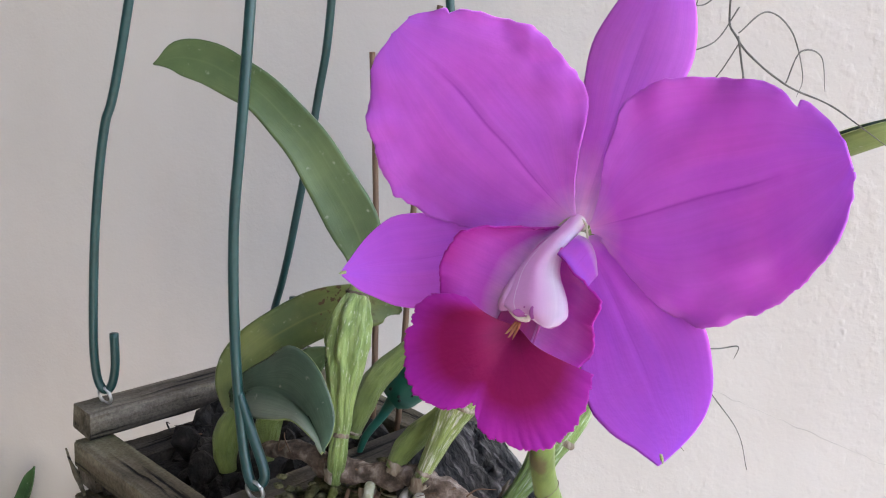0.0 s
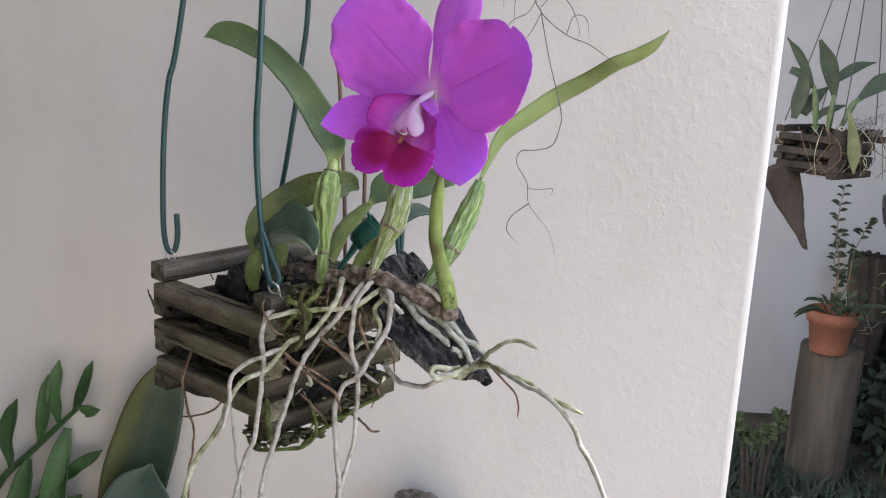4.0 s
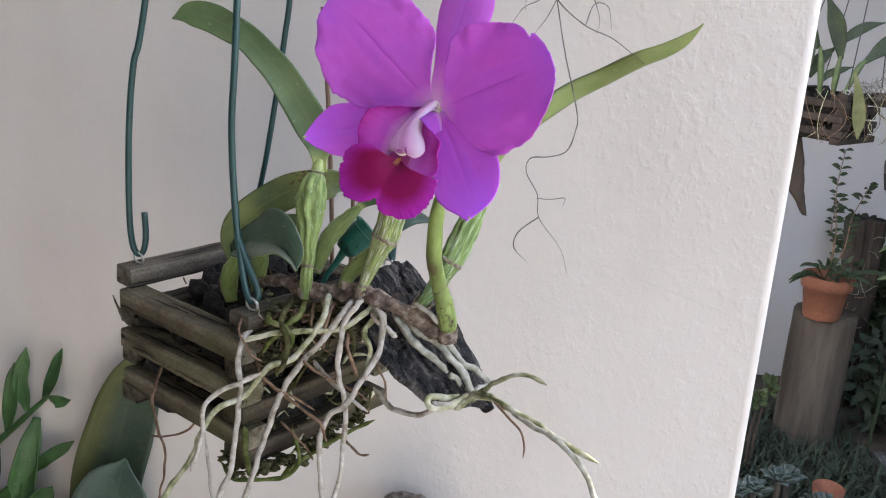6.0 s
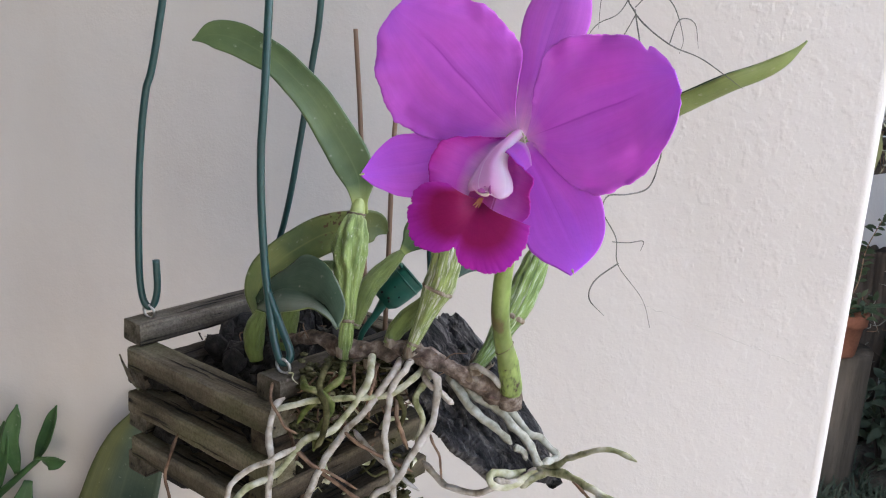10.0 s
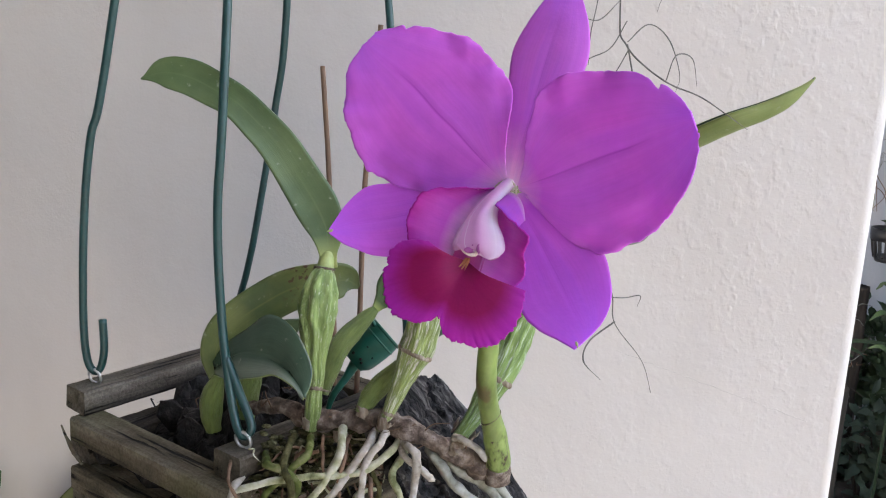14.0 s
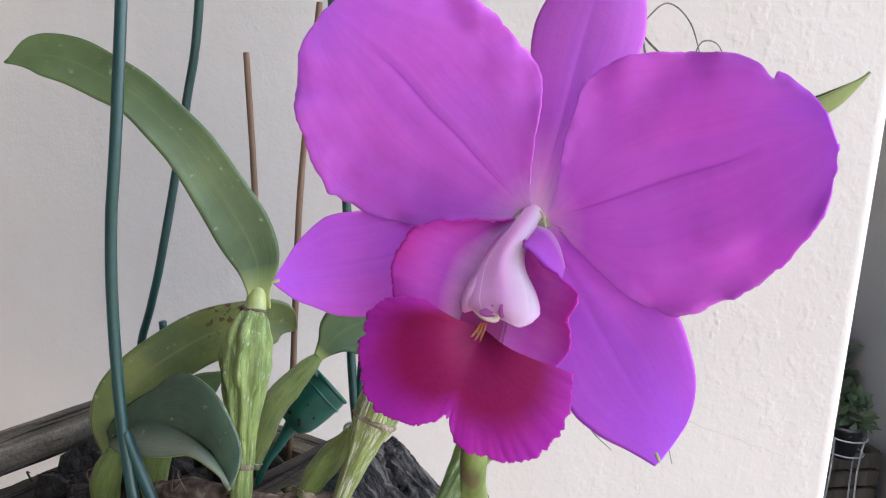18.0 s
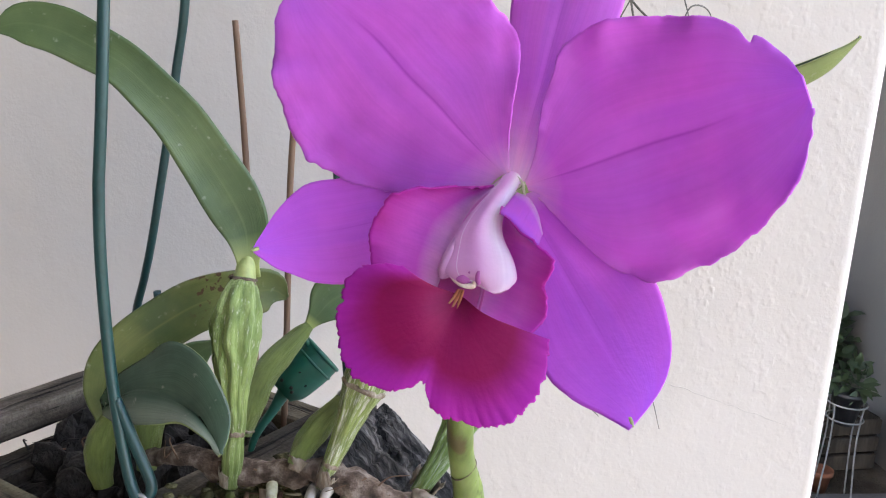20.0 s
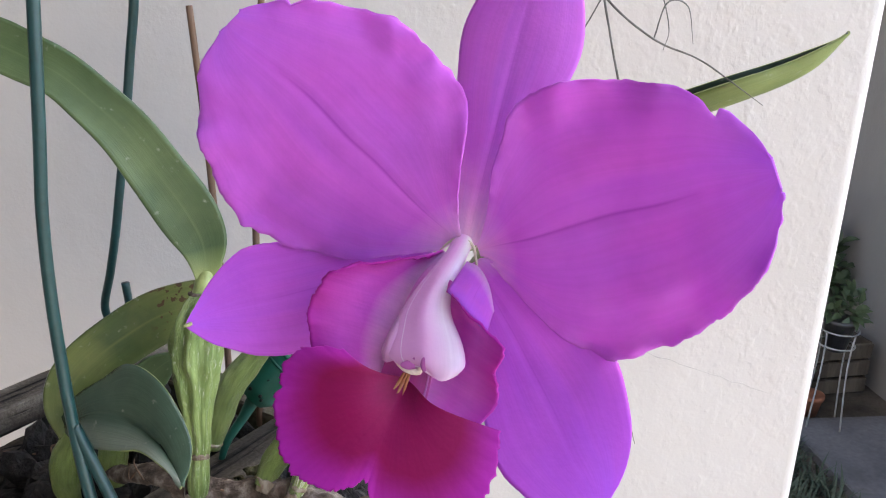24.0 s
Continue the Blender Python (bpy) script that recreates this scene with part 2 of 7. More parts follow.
WALL = stucco("painted_stucco", (0.655, 0.618, 0.58), 0.8, 0.08)
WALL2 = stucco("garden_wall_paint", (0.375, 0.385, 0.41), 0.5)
# darker copy of the garden paint: the corner's shade is in the colour
SHADY = stucco("garden_paint_with_shade", (0.17, 0.165, 0.16), 0.5)
CRACK = grainy("plaster_crack", [(0.3, (0.4, 0.37, 0.34)), (0.7, (0.55, 0.51, 0.48))], 300.0, 0.9, 0.1)
# greys of the unseen light blockers, kept low to limit bounce
CLOSING = stucco("light_blocking_wall_grey", (0.2, 0.195, 0.19), 0.3)
SOFFIT = stucco("light_blocking_roof_grey", (0.36, 0.345, 0.33), 0.3)
GROUND = grainy("garden_soil", [(0.3, (0.035, 0.03, 0.024)), (0.7, (0.11, 0.095, 0.08))], 6.0, 0.95, 0.1, fine=120.0, bump_s=0.8, bump_d=0.01)
PAVING = grainy("worn_concrete", [(0.3, (0.2, 0.2, 0.21)), (0.7, (0.33, 0.33, 0.34))], 3.0, 0.8, 0.3, fine=60.0, bump_s=0.3, bump_d=0.003)
SLAT = weathered("weathered_slat_wood", (0.022, 0.020, 0.018), (0.088, 0.079, 0.068), (0.21, 0.195, 0.17), (0.060, 0.060, 0.032), 0.3)
SLATMOSS = weathered("mossy_slat_wood", (0.030, 0.026, 0.018), (0.130, 0.115, 0.084), (0.25, 0.232, 0.185), (0.088, 0.088, 0.046), 0.7)
# dark copy of the slat wood, shade put into its colour
SLATSHADE = weathered("shaded_slat_wood", (0.012, 0.010, 0.008), (0.052, 0.042, 0.031), (0.12, 0.102, 0.078), (0.048, 0.046, 0.022), 0.6)
WIRE = grainy("green_coated_wire", [(0.3, (0.008, 0.045, 0.045)), (0.7, (0.013, 0.062, 0.06))], 60.0, 0.35, 0.5, bump_s=0.1, bump_d=0.0003)
STEEL = mat("galvanised_ring", 0.35, 0.5)
STEEL[2].inputs["Metallic"].default_value = 0.9
STEEL[2].inputs["Base Color"].default_value = (0.55, 0.56, 0.57, 1)
STEEL = STEEL[0]
LEAF = leafy("orchid_leaf_green", (0.052, 0.095, 0.036), (0.105, 0.155, 0.062))
# the paler side is light on a leaf half, put into the colour
LEAFDARK = leafy("dark_blue_green_leaf", (0.034, 0.068, 0.052), (0.072, 0.118, 0.088), 0.3, other=(0.085, 0.122, 0.10))
LEAFSPOT = leafy("spotted_olive_leaf", (0.052, 0.090, 0.026), (0.145, 0.170, 0.048), spots=(0.57, 0.78))
LEAFSTRAP = leafy("strap_leaf_green", (0.052, 0.095, 0.036), (0.105, 0.155, 0.062), foot=0.06)
# lower half coloured paler for the light its tilt catches
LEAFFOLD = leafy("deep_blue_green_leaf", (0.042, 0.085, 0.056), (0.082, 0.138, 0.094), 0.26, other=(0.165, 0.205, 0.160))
LEAFPALE = leafy("pale_leaf_underside", (0.17, 0.235, 0.075), (0.25, 0.315, 0.115), 0.5)
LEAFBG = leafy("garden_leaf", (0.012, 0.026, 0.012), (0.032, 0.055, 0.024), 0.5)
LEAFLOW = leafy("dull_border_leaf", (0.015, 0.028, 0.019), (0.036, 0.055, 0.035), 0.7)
LEAFCANE = leafy("cane_leaf_green", (0.022, 0.072, 0.020), (0.055, 0.130, 0.038), 0.42)
LEAFDRY = leafy("yellowing_leaf", (0.10, 0.115, 0.045), (0.17, 0.18, 0.085), 0.6)
LEAFOLIVE = leafy("broad_olive_leaf", (0.025, 0.048, 0.034), (0.06, 0.085, 0.05), 0.55, other=(0.068, 0.075, 0.024))
LEAFJADE = leafy("jade_leaf", (0.026, 0.046, 0.016), (0.07, 0.10, 0.036), 0.45)
REDSTEM = grainy("reddish_grey_stem", [(0.3, (0.035, 0.027, 0.023)), (0.7, (0.08, 0.06, 0.05))], 60.0, 0.8, 0.2)
GREY = leafy("grey_succulent_leaf", (0.055, 0.075, 0.068), (0.11, 0.14, 0.13), 0.6)
PETAL = petal_mat("magenta_petal", (0.78, 0.46, 0.74), (0.62, 0.14, 0.69), (0.54, 0.145, 0.75), streaks=0.1)
SEPAL = petal_mat("violet_sepal", (0.72, 0.38, 0.72), (0.62, 0.125, 0.71), (0.55, 0.12, 0.78), rib=0.12, streaks=0.08, pale=0.2)
SEPALPALE = petal_mat("pale_footed_sepal", (0.80, 0.58, 0.74), (0.68, 0.19, 0.73), (0.60, 0.16, 0.79), rib=0.12, streaks=0.08, pale=0.42)
LIP = petal_mat("crimson_lip", (0.20, 0.004, 0.055), (0.31, 0.006, 0.095), (0.50, 0.025, 0.42), rib=0.0, sheen=0.04, streaks=0.1, rim=0.8)
LOBE = petal_mat("rose_side_lobe", (0.78, 0.46, 0.76), (0.58, 0.08, 0.52), (0.47, 0.022, 0.36), rib=0.0, sheen=0.05, streaks=0.12, pale=0.36)
LOBEROSE = petal_mat("rose_curled_lobe", (0.82, 0.30, 0.74), (0.76, 0.16, 0.68), (0.60, 0.035, 0.48), rib=0.0, sheen=0.05, streaks=0.12, pale=0.4)
THROAT = petal_mat("pale_rose_throat", (0.82, 0.56, 0.80), (0.80, 0.30, 0.70), (0.62, 0.09, 0.42), rib=0.0, streaks=0.1)
WING = petal_mat("rose_column_wing", (0.70, 0.42, 0.70), (0.70, 0.40, 0.68), (0.66, 0.30, 0.60), rib=0.0)
PAD = petal_mat("purple_column_pad", (0.46, 0.12, 0.42), (0.50, 0.14, 0.46), (0.60, 0.26, 0.56), rib=0.0)
COLUMN = petal_mat("white_column", (0.80, 0.78, 0.74), (0.89, 0.83, 0.96), (0.88, 0.72, 0.88), rib=0.0, flank=(0.72, 0.34, 0.68), streaks=0.05)
STRIPE = grainy("orange_throat_stripe", [(0.3, (0.42, 0.13, 0.07)), (0.7, (0.55, 0.24, 0.13))], 500.0, 0.6, 0.2, bump_s=0.1)
HEART = grainy("pale_green_flower_heart", [(0.3, (0.50, 0.46, 0.34)), (0.7, (0.58, 0.54, 0.42))], 400.0, 0.5, 0.3, bump_s=0.1)
TIPGREEN = grainy("pale_green_tip", [(0.3, (0.3, 0.36, 0.14)), (0.7, (0.42, 0.46, 0.22))], 400.0, 0.5, 0.3, bump_s=0.1)
CAP = grainy("cream_anther_cap", [(0.3, (0.74, 0.56, 0.54)), (0.7, (0.82, 0.70, 0.64))], 300.0, 0.5, 0.4, bump_s=0.1)


def bulb_mat(name, light, dark, paper, husk=0.58, flake=(13, 5.5, 1)):
    """Wrinkled bulb: lengthwise furrows, papery white streaks."""
    m, nt, b = mat(name, 0.38, 0.45)
    fur = noise_of(nt, 4.0, 5.0, (5, 1.0, 1), 0.6, uv=True)
    col = ramp(nt, fur, [(0.30, dark), (0.62, light)])
    tone = noise_of(nt, 75.0, 4.0)
    col = mixc(nt, 0.7, col, ramp(nt, tone, [(0.3, (0.62, 0.66, 0.50)), (0.65, (1.12, 1.08, 1.0))]), "MULTIPLY")
    streak = noise_of(nt, 6.0, 6.0, flake, 0.68, uv=True)
    col = mixc(nt, ramp(nt, streak, [(husk, (0, 0, 0)), (husk + 0.12, (0.75, 0.75, 0.75))]), col, paper)
    nt.links.new(col, b.inputs["Base Color"])
    bump(nt, b, maths(nt, "ADD", fur, streak), 0.8, 0.0018)
    return m


BULB = bulb_mat("wrinkled_green_bulb", (0.29, 0.40, 0.145), (0.115, 0.19, 0.05), (0.72, 0.74, 0.62), 0.575, (9, 3.5, 1))
BULBSILVER = bulb_mat("silver_streaked_bulb", (0.23, 0.35, 0.11), (0.095, 0.165, 0.045), (0.58, 0.65, 0.55), 0.525, (7, 1.3, 1))
BULBSMALL = bulb_mat("smooth_olive_bulb", (0.19, 0.26, 0.075), (0.115, 0.165, 0.045), (0.36, 0.38, 0.24), 0.66)
BULBOLD = bulb_mat("old_papery_bulb", (0.27, 0.35, 0.115), (0.12, 0.165, 0.05), (0.66, 0.65, 0.60), 0.51, (6, 1.1, 1))
SHOOT = grainy("fresh_green_shoot", [(0.33, (0.15, 0.125, 0.045)), (0.4, (0.16, 0.22, 0.055)), (0.52, (0.22, 0.31, 0.08)), (0.72, (0.29, 0.37, 0.12))], 70.0, 0.4, 0.4, (1, 1, 0.3), 260.0, 0.25, 0.0006, stain=0.4)
SHOOTSPECK = grainy("speckled_green_sheath", [(0.34, (0.05, 0.03, 0.02)), (0.40, (0.13, 0.17, 0.05)), (0.55, (0.20, 0.28, 0.075)), (0.72, (0.26, 0.33, 0.11))], 420.0, 0.45, 0.35, (1, 1, 0.5), 90.0, 0.3, 0.0006)
NECK = grainy("pale_yellow_green_neck", [(0.3, (0.24, 0.31, 0.09)), (0.7, (0.38, 0.44, 0.17))], 90.0, 0.4, 0.4, (1, 1, 0.3), bump_s=0.15)
PAPER = grainy("dry_papery_sheath", [(0.3, (0.12, 0.085, 0.06)), (0.5, (0.26, 0.21, 0.16)), (0.7, (0.45, 0.41, 0.35))], 260.0, 0.85, 0.15, (1, 1, 0.3), bump_s=0.7)
RHIZOME = grainy("brown_rhizome", [(0.3, (0.045, 0.033, 0.026)), (0.5, (0.155, 0.115, 0.092)), (0.7, (0.36, 0.305, 0.265))], 230.0, 0.8, 0.25, bump_s=0.8, bump_d=0.0012)
ROOT = grainy("silver_white_root", [(0.3, (0.17, 0.14, 0.10)), (0.45, (0.35, 0.32, 0.275)), (0.7, (0.50, 0.475, 0.445))], 170.0, 0.75, 0.25, fine=420.0, bump_s=0.5, bump_d=0.0007, vary=0.35)
ROOTGREEN = grainy("green_tinged_root", [(0.3, (0.09, 0.10, 0.035)), (0.46, (0.30, 0.31, 0.18)), (0.68, (0.56, 0.55, 0.46))], 120.0, 0.7, 0.3, fine=380.0, bump_s=0.45, bump_d=0.0006, vary=0.4)
ROOTGREY = grainy("grey_green_clinging_root", [(0.3, (0.13, 0.125, 0.09)), (0.46, (0.29, 0.29, 0.235)), (0.7, (0.44, 0.44, 0.39))], 170.0, 0.8, 0.2, fine=420.0, bump_s=0.6, bump_d=0.0007, vary=0.2)
ROOTDEAD = grainy("dry_brown_root", [(0.3, (0.06, 0.034, 0.022)), (0.7, (0.24, 0.155, 0.105))], 180.0, 0.85, 0.2, fine=400.0, bump_s=0.6, bump_d=0.0006, vary=0.5)
BARK = grainy("dark_furrowed_bark", [(0.38, (0.008, 0.008, 0.009)), (0.52, (0.042, 0.040, 0.041)), (0.70, (0.20, 0.19, 0.185))], 230.0, 0.9, 0.25, (1, 0.25, 1), 700.0, 1.0, 0.003, uv=True)
LOGBARK = grainy("rough_grey_log_bark", [(0.32, (0.10, 0.08, 0.066)), (0.52, (0.31, 0.265, 0.23)), (0.7, (0.48, 0.44, 0.40))], 150.0, 0.9, 0.2, (1, 1, 0.25), 500.0, 1.0, 0.003)
MOSSROOT = grainy("moss_grown_root", [(0.3, (0.018, 0.018, 0.007)), (0.5, (0.058, 0.055, 0.021)), (0.72, (0.13, 0.12, 0.062))], 170.0, 0.9, 0.15, fine=600.0, bump_s=0.8, bump_d=0.001, vary=0.5)
MOSSLIVE = grainy("bright_moss_root", [(0.3, (0.028, 0.038, 0.009)), (0.5, (0.085, 0.11, 0.026)), (0.72, (0.19, 0.19, 0.10))], 150.0, 0.85, 0.2, fine=500.0, bump_s=0.7, bump_d=0.001, vary=0.5)
CHUNK = grainy("potting_bark", [(0.3, (0.004, 0.0035, 0.0035)), (0.6, (0.016, 0.0145, 0.0135)), (0.78, (0.05, 0.046, 0.043))], 150.0, 0.8, 0.3, fine=300.0, bump_s=0.9, bump_d=0.002, vary=0.6)
MOSSY = grainy("olive_moss", [(0.3, (0.026, 0.027, 0.014)), (0.5, (0.08, 0.08, 0.040)), (0.72, (0.19, 0.185, 0.105))], 320.0, 0.95, 0.1, fine=900.0, bump_s=0.9, bump_d=0.0015)
CUPGREEN = grainy("dark_green_plastic", [(0.3, (0.0, 0.075, 0.05)), (0.7, (0.004, 0.12, 0.08))], 30.0, 0.4, 0.5, bump_s=0.1)
CANE = grainy("brown_bamboo_stake", [(0.3, (0.13, 0.075, 0.045)), (0.7, (0.27, 0.165, 0.11))], 40.0, 0.6, 0.35, (1, 1, 0.15), bump_s=0.3)
MOSS = grainy("grey_moss_strand", [(0.3, (0.10, 0.098, 0.088)), (0.7, (0.25, 0.245, 0.225))], 120.0, 0.9, 0.1)
DARKPAVE = grainy("dark_grey_concrete", [(0.3, (0.05, 0.05, 0.056)), (0.7, (0.11, 0.11, 0.12))], 5.0, 0.8, 0.3, fine=80.0, bump_s=0.4, bump_d=0.003)
STUMP = grainy("weathered_log", [(0.3, (0.034, 0.027, 0.022)), (0.52, (0.075, 0.062, 0.05)), (0.72, (0.12, 0.10, 0.082))], 13.0, 0.9, 0.15, (1, 1, 0.16), 90.0, 0.7, 0.006)
CLAY = grainy("terracotta", [(0.3, (0.20, 0.078, 0.048)), (0.7, (0.32, 0.13, 0.08))], 14.0, 0.85, 0.2, fine=150.0, bump_s=0.3, vary=0.3)
DARKWOOD = grainy("dark_brown_wood", [(0.3, (0.02, 0.016, 0.014)), (0.7, (0.075, 0.06, 0.05))], 14.0, 0.9, 0.15, (1, 1, 0.3), 120.0, 0.7, 0.004)
BLACKPL = grainy("black_plastic", [(0.3, (0.012, 0.012, 0.014)), (0.7, (0.03, 0.03, 0.034))], 20.0, 0.4, 0.5, bump_s=0.1)

# ---- builders ----
def smooth_pts(pts, n):
    """Catmull-Rom through the points, n samples."""
    p = [Vector(q) for q in pts]
    p = [p[0] * 2 - p[1]] + p + [p[-1] * 2 - p[-2]]
    out = []
    for i in range(n):
        f = i / (n - 1) * (len(p) - 3)
        k = min(int(f), len(p) - 4)
        t = f - k
        a, b, c, d = p[k : k + 4]
        out.append(0.5 * (2 * b + (c - a) * t + (2 * a - 5 * b + 4 * c - d) * t * t + (3 * b - a - 3 * c + d) * t * t * t))
    return out


def spline(vals, f):
    """Smooth value at f in 0..1 from evenly spaced values."""
    n = len(vals) - 1
    x = min(max(f, 0.0), 1.0) * n
    k = min(int(x), n - 1)
    t = x - k
    a, b, c, d = vals[max(k - 1, 0)], vals[k], vals[k + 1], vals[min(k + 2, n)]
    return 0.5 * (2 * b + (c - a) * t + (2 * a - 5 * b + 4 * c - d) * t * t + (3 * b - a - 3 * c + d) * t * t * t)


def mesh_ob(name, verts, faces, material, parent=None, label="", uvs=None, smooth=True):
    me = bpy.data.meshes.new(name)
    me.from_pydata([tuple(v) for v in verts], [], faces)
    if uvs:
        layer = me.uv_layers.new()
        for loop in me.loops:
            layer.data[loop.index].uv = uvs[loop.vertex_index]
    me.materials.append(material)
    if smooth:
        me.polygons.foreach_set("use_smooth", [True] * len(me.polygons))
    me.update()
    ob = new(name, me)
    if parent:
        ob.parent = parent
        ob.matrix_parent_inverse = Matrix.Translation(-parent.location) if parent.parent is None else Matrix.Identity(4)
    if label:
        ob["label"] = label
    return ob


def part(name, bm, material, parent, label="", smooth=True):
    me = bpy.data.meshes.new(name)
    bm.to_mesh(me)
    bm.free()
    me.materials.append(material)
    if smooth:
        me.polygons.foreach_set("use_smooth", [True] * len(me.polygons))
    ob = new(name, me)
    if parent:
        ob.parent = parent
        ob.matrix_parent_inverse = Matrix.Translation(-parent.location) if parent.parent is None else Matrix.Identity(4)
    if label:
        ob["label"] = label
    return ob


def thing(name, at, label, category, group="", kind=""):
    ob = new(name)
    ob.location, ob.empty_display_size = at, 0.02
    return tagged(ob, label, category, group, kind)


def tube_data(pts, radii, sides=8, n=None, rough=0.0, seed=0, ribs=0, rib_d=0.0):
    """A capped tube along smooth points; radii are spread evenly along it."""
    n = n or max(6, len(pts) * 5)
    c = smooth_pts(pts, n)
    verts, faces, uvs = [], [], []
    up = Vector((0.3, -0.9, 0.2))
    for i, p in enumerate(c):
        t = (c[min(i + 1, n - 1)] - c[max(i - 1, 0)]).normalized()
        s = t.cross(up)
        s = s.normalized() if s.length > 0.05 else t.orthogonal().normalized()
        up = s.cross(t).normalized()
        r = spline(radii, i / (n - 1))
        for k in range(sides):
            a = 2 * math.pi * k / sides
            d = s * math.cos(a) + up * math.sin(a)
            rr = r * (1 + rough * noise.noise(p * 160 + d * 1.3 + Vector((seed, 0, 0))))
            if ribs:
                rr *= 1 - rib_d * (0.5 + 0.5 * math.cos(ribs * a + 3.0 * noise.noise(p * 75 + Vector((seed, 0, 0))) + 0.8 * noise.noise(p * 260))) * math.sin(math.pi * i / (n - 1)) ** 0.6
            verts.append(p + d * rr)
            uvs.append((k / sides, i / (n - 1)))
    for i in range(n - 1):
        for k in range(sides):
            k2 = (k + 1) % sides
            faces.append((i * sides + k, i * sides + k2, (i + 1) * sides + k2, (i + 1) * sides + k))
    faces.append(tuple(range(sides))[::-1])
    faces.append(tuple((n - 1) * sides + k for k in range(sides)))
    return verts, faces, uvs


def tube(name, pts, radii, material, parent=None, label="", **kw):
    v, f, u = tube_data(pts, radii, **kw)
    return mesh_ob(name, v, f, material, parent, label, u)


def sheet_data(rows, cols, fn):
    """A grid sheet: fn(s, v) with s in 0..1 and v in -1..1."""
    verts, uvs, faces = [], [], []
    for i in range(rows + 1):
        for k in range(cols + 1):
            s, v = i / rows, 2 * k / cols - 1
            verts.append(fn(s, v))
            uvs.append((0.5 + 0.5 * v, s))
    for i in range(rows):
        for k in range(cols):
            a = i * (cols + 1) + k
            faces.append((a, a + 1, a + cols + 2, a + cols + 1))
    return verts, faces, uvs


def thick(ob, t, offset=-1.0):
    m = ob.modifiers.new("thickness", "SOLIDIFY")
    m.thickness, m.offset = t, offset
    return ob


def leaf(name, pts, half, material, parent, label="", face=(0, -1, 0.25), fold=0.25, wave=0.0, t=0.0011, rows=28, cols=10):
    """A blade along a curve; half: half widths along it; fold lifts both margins towards the facing side."""
    c = smooth_pts(pts, rows + 1)
    face = Vector(face).normalized()

    def fn(s, v):
        i = min(int(round(s * rows)), rows)
        tan = (c[min(i + 1, rows)] - c[max(i - 1, 0)]).normalized()
        side = tan.cross(face).normalized()
        nor = side.cross(tan).normalized()
        w = max(spline(half, s), 0.00012)
        p = c[i] + side * (v * w) + nor * (fold * w * v * v)
        if wave:
            p += nor * wave * w * math.sin(9 * s + 2 * v) * abs(v) ** 2
        return p

    v, f, u = sheet_data(rows, cols, fn)
    return thick(mesh_ob(name, v, f, material, parent, label, u), t)


def box_bm(size, m=None, bevel=0.0008, seg=1):
    bm = bmesh.new()
    bmesh.ops.create_cube(bm, size=1.0)
    bmesh.ops.scale(bm, vec=size, verts=bm.verts)
    if bevel:
        bmesh.ops.bevel(bm, geom=bm.edges[:], offset=bevel, segments=seg, affect="EDGES")
    if m is not None:
        bm.transform(m)
    return bm


def rock_bm(r, m, seed, squash=(1, 1, 1), subdiv=2, amp=0.35):
    bm = bmesh.new()
    bmesh.ops.create_icosphere(bm, subdivisions=subdiv, radius=1.0)
    for v in bm.verts:
        d = 1 + amp * noise.noise(v.co * 1.6 + Vector((seed * 7.3, seed, 0)))
        v.co = Vector((v.co.x * squash[0], v.co.y * squash[1], v.co.z * squash[2])) * d * r
    bm.transform(m)
    return bm


def lathe_data(profile, sides=24, at=(0, 0, 0)):
    """Turned shape from (radius, height) pairs."""
    verts, faces = [], []
    for r, z in profile:
        for k in range(sides):
            a = 2 * math.pi * k / sides
            verts.append((at[0] + r * math.cos(a), at[1] + r * math.sin(a), at[2] + z))
    for i in range(len(profile) - 1):
        for k in range(sides):
            k2 = (k + 1) % sides
            faces.append((i * sides + k, i * sides + k2, (i + 1) * sides + k2, (i + 1) * sides + k))
    return verts, faces


# ---- setting ----
def wall_bm(a, b, depth, z0, z1, r=0.008, seg=6):
    """An upright wall from a to b (plan points, front face), thickened behind, with rounded vertical corners."""
    a, b = Vector((*a, 0)), Vector((*b, 0))
    along = (b - a).normalized()
    back = Vector((-along.y, along.x, 0))
    ring = []
    for p, sx, sy in ((a, 1, 1), (b, -1, 1), (b + back * depth, -1, -1), (a + back * depth, 1, -1)):
        cx = p + along * (sx * r) + back * (sy * r)
        a0 = {(1, 1): 180, (-1, 1): 270, (-1, -1): 0, (1, -1): 90}[(sx, sy)]
        for k in range(seg + 1):
            an = radians(a0 + 90 * k / seg)
            ring.append(cx + along * (r * math.cos(an)) + back * (r * math.sin(an)))
    bm = bmesh.new()
    lo = [bm.verts.new((p.x, p.y, z0)) for p in ring]
    hi = [bm.verts.new((p.x, p.y, z1)) for p in ring]
    n = len(ring)
    for k in range(n):
        bm.faces.new((lo[k], lo[(k + 1) % n], hi[(k + 1) % n], hi[k]))
    bm.faces.new(lo[::-1])
    bm.faces.new(hi)
    return bm


EDGE, SLOPE = Vector((0.2918, 0.4844)), -0.25


def wall_y(x):
    return EDGE.y + SLOPE * (x - EDGE.x)


def flat_faces(ob):
    for p in ob.data.polygons:
        p.use_smooth = abs(p.normal.z) < 0.5 and p.area < 0.05
    return ob


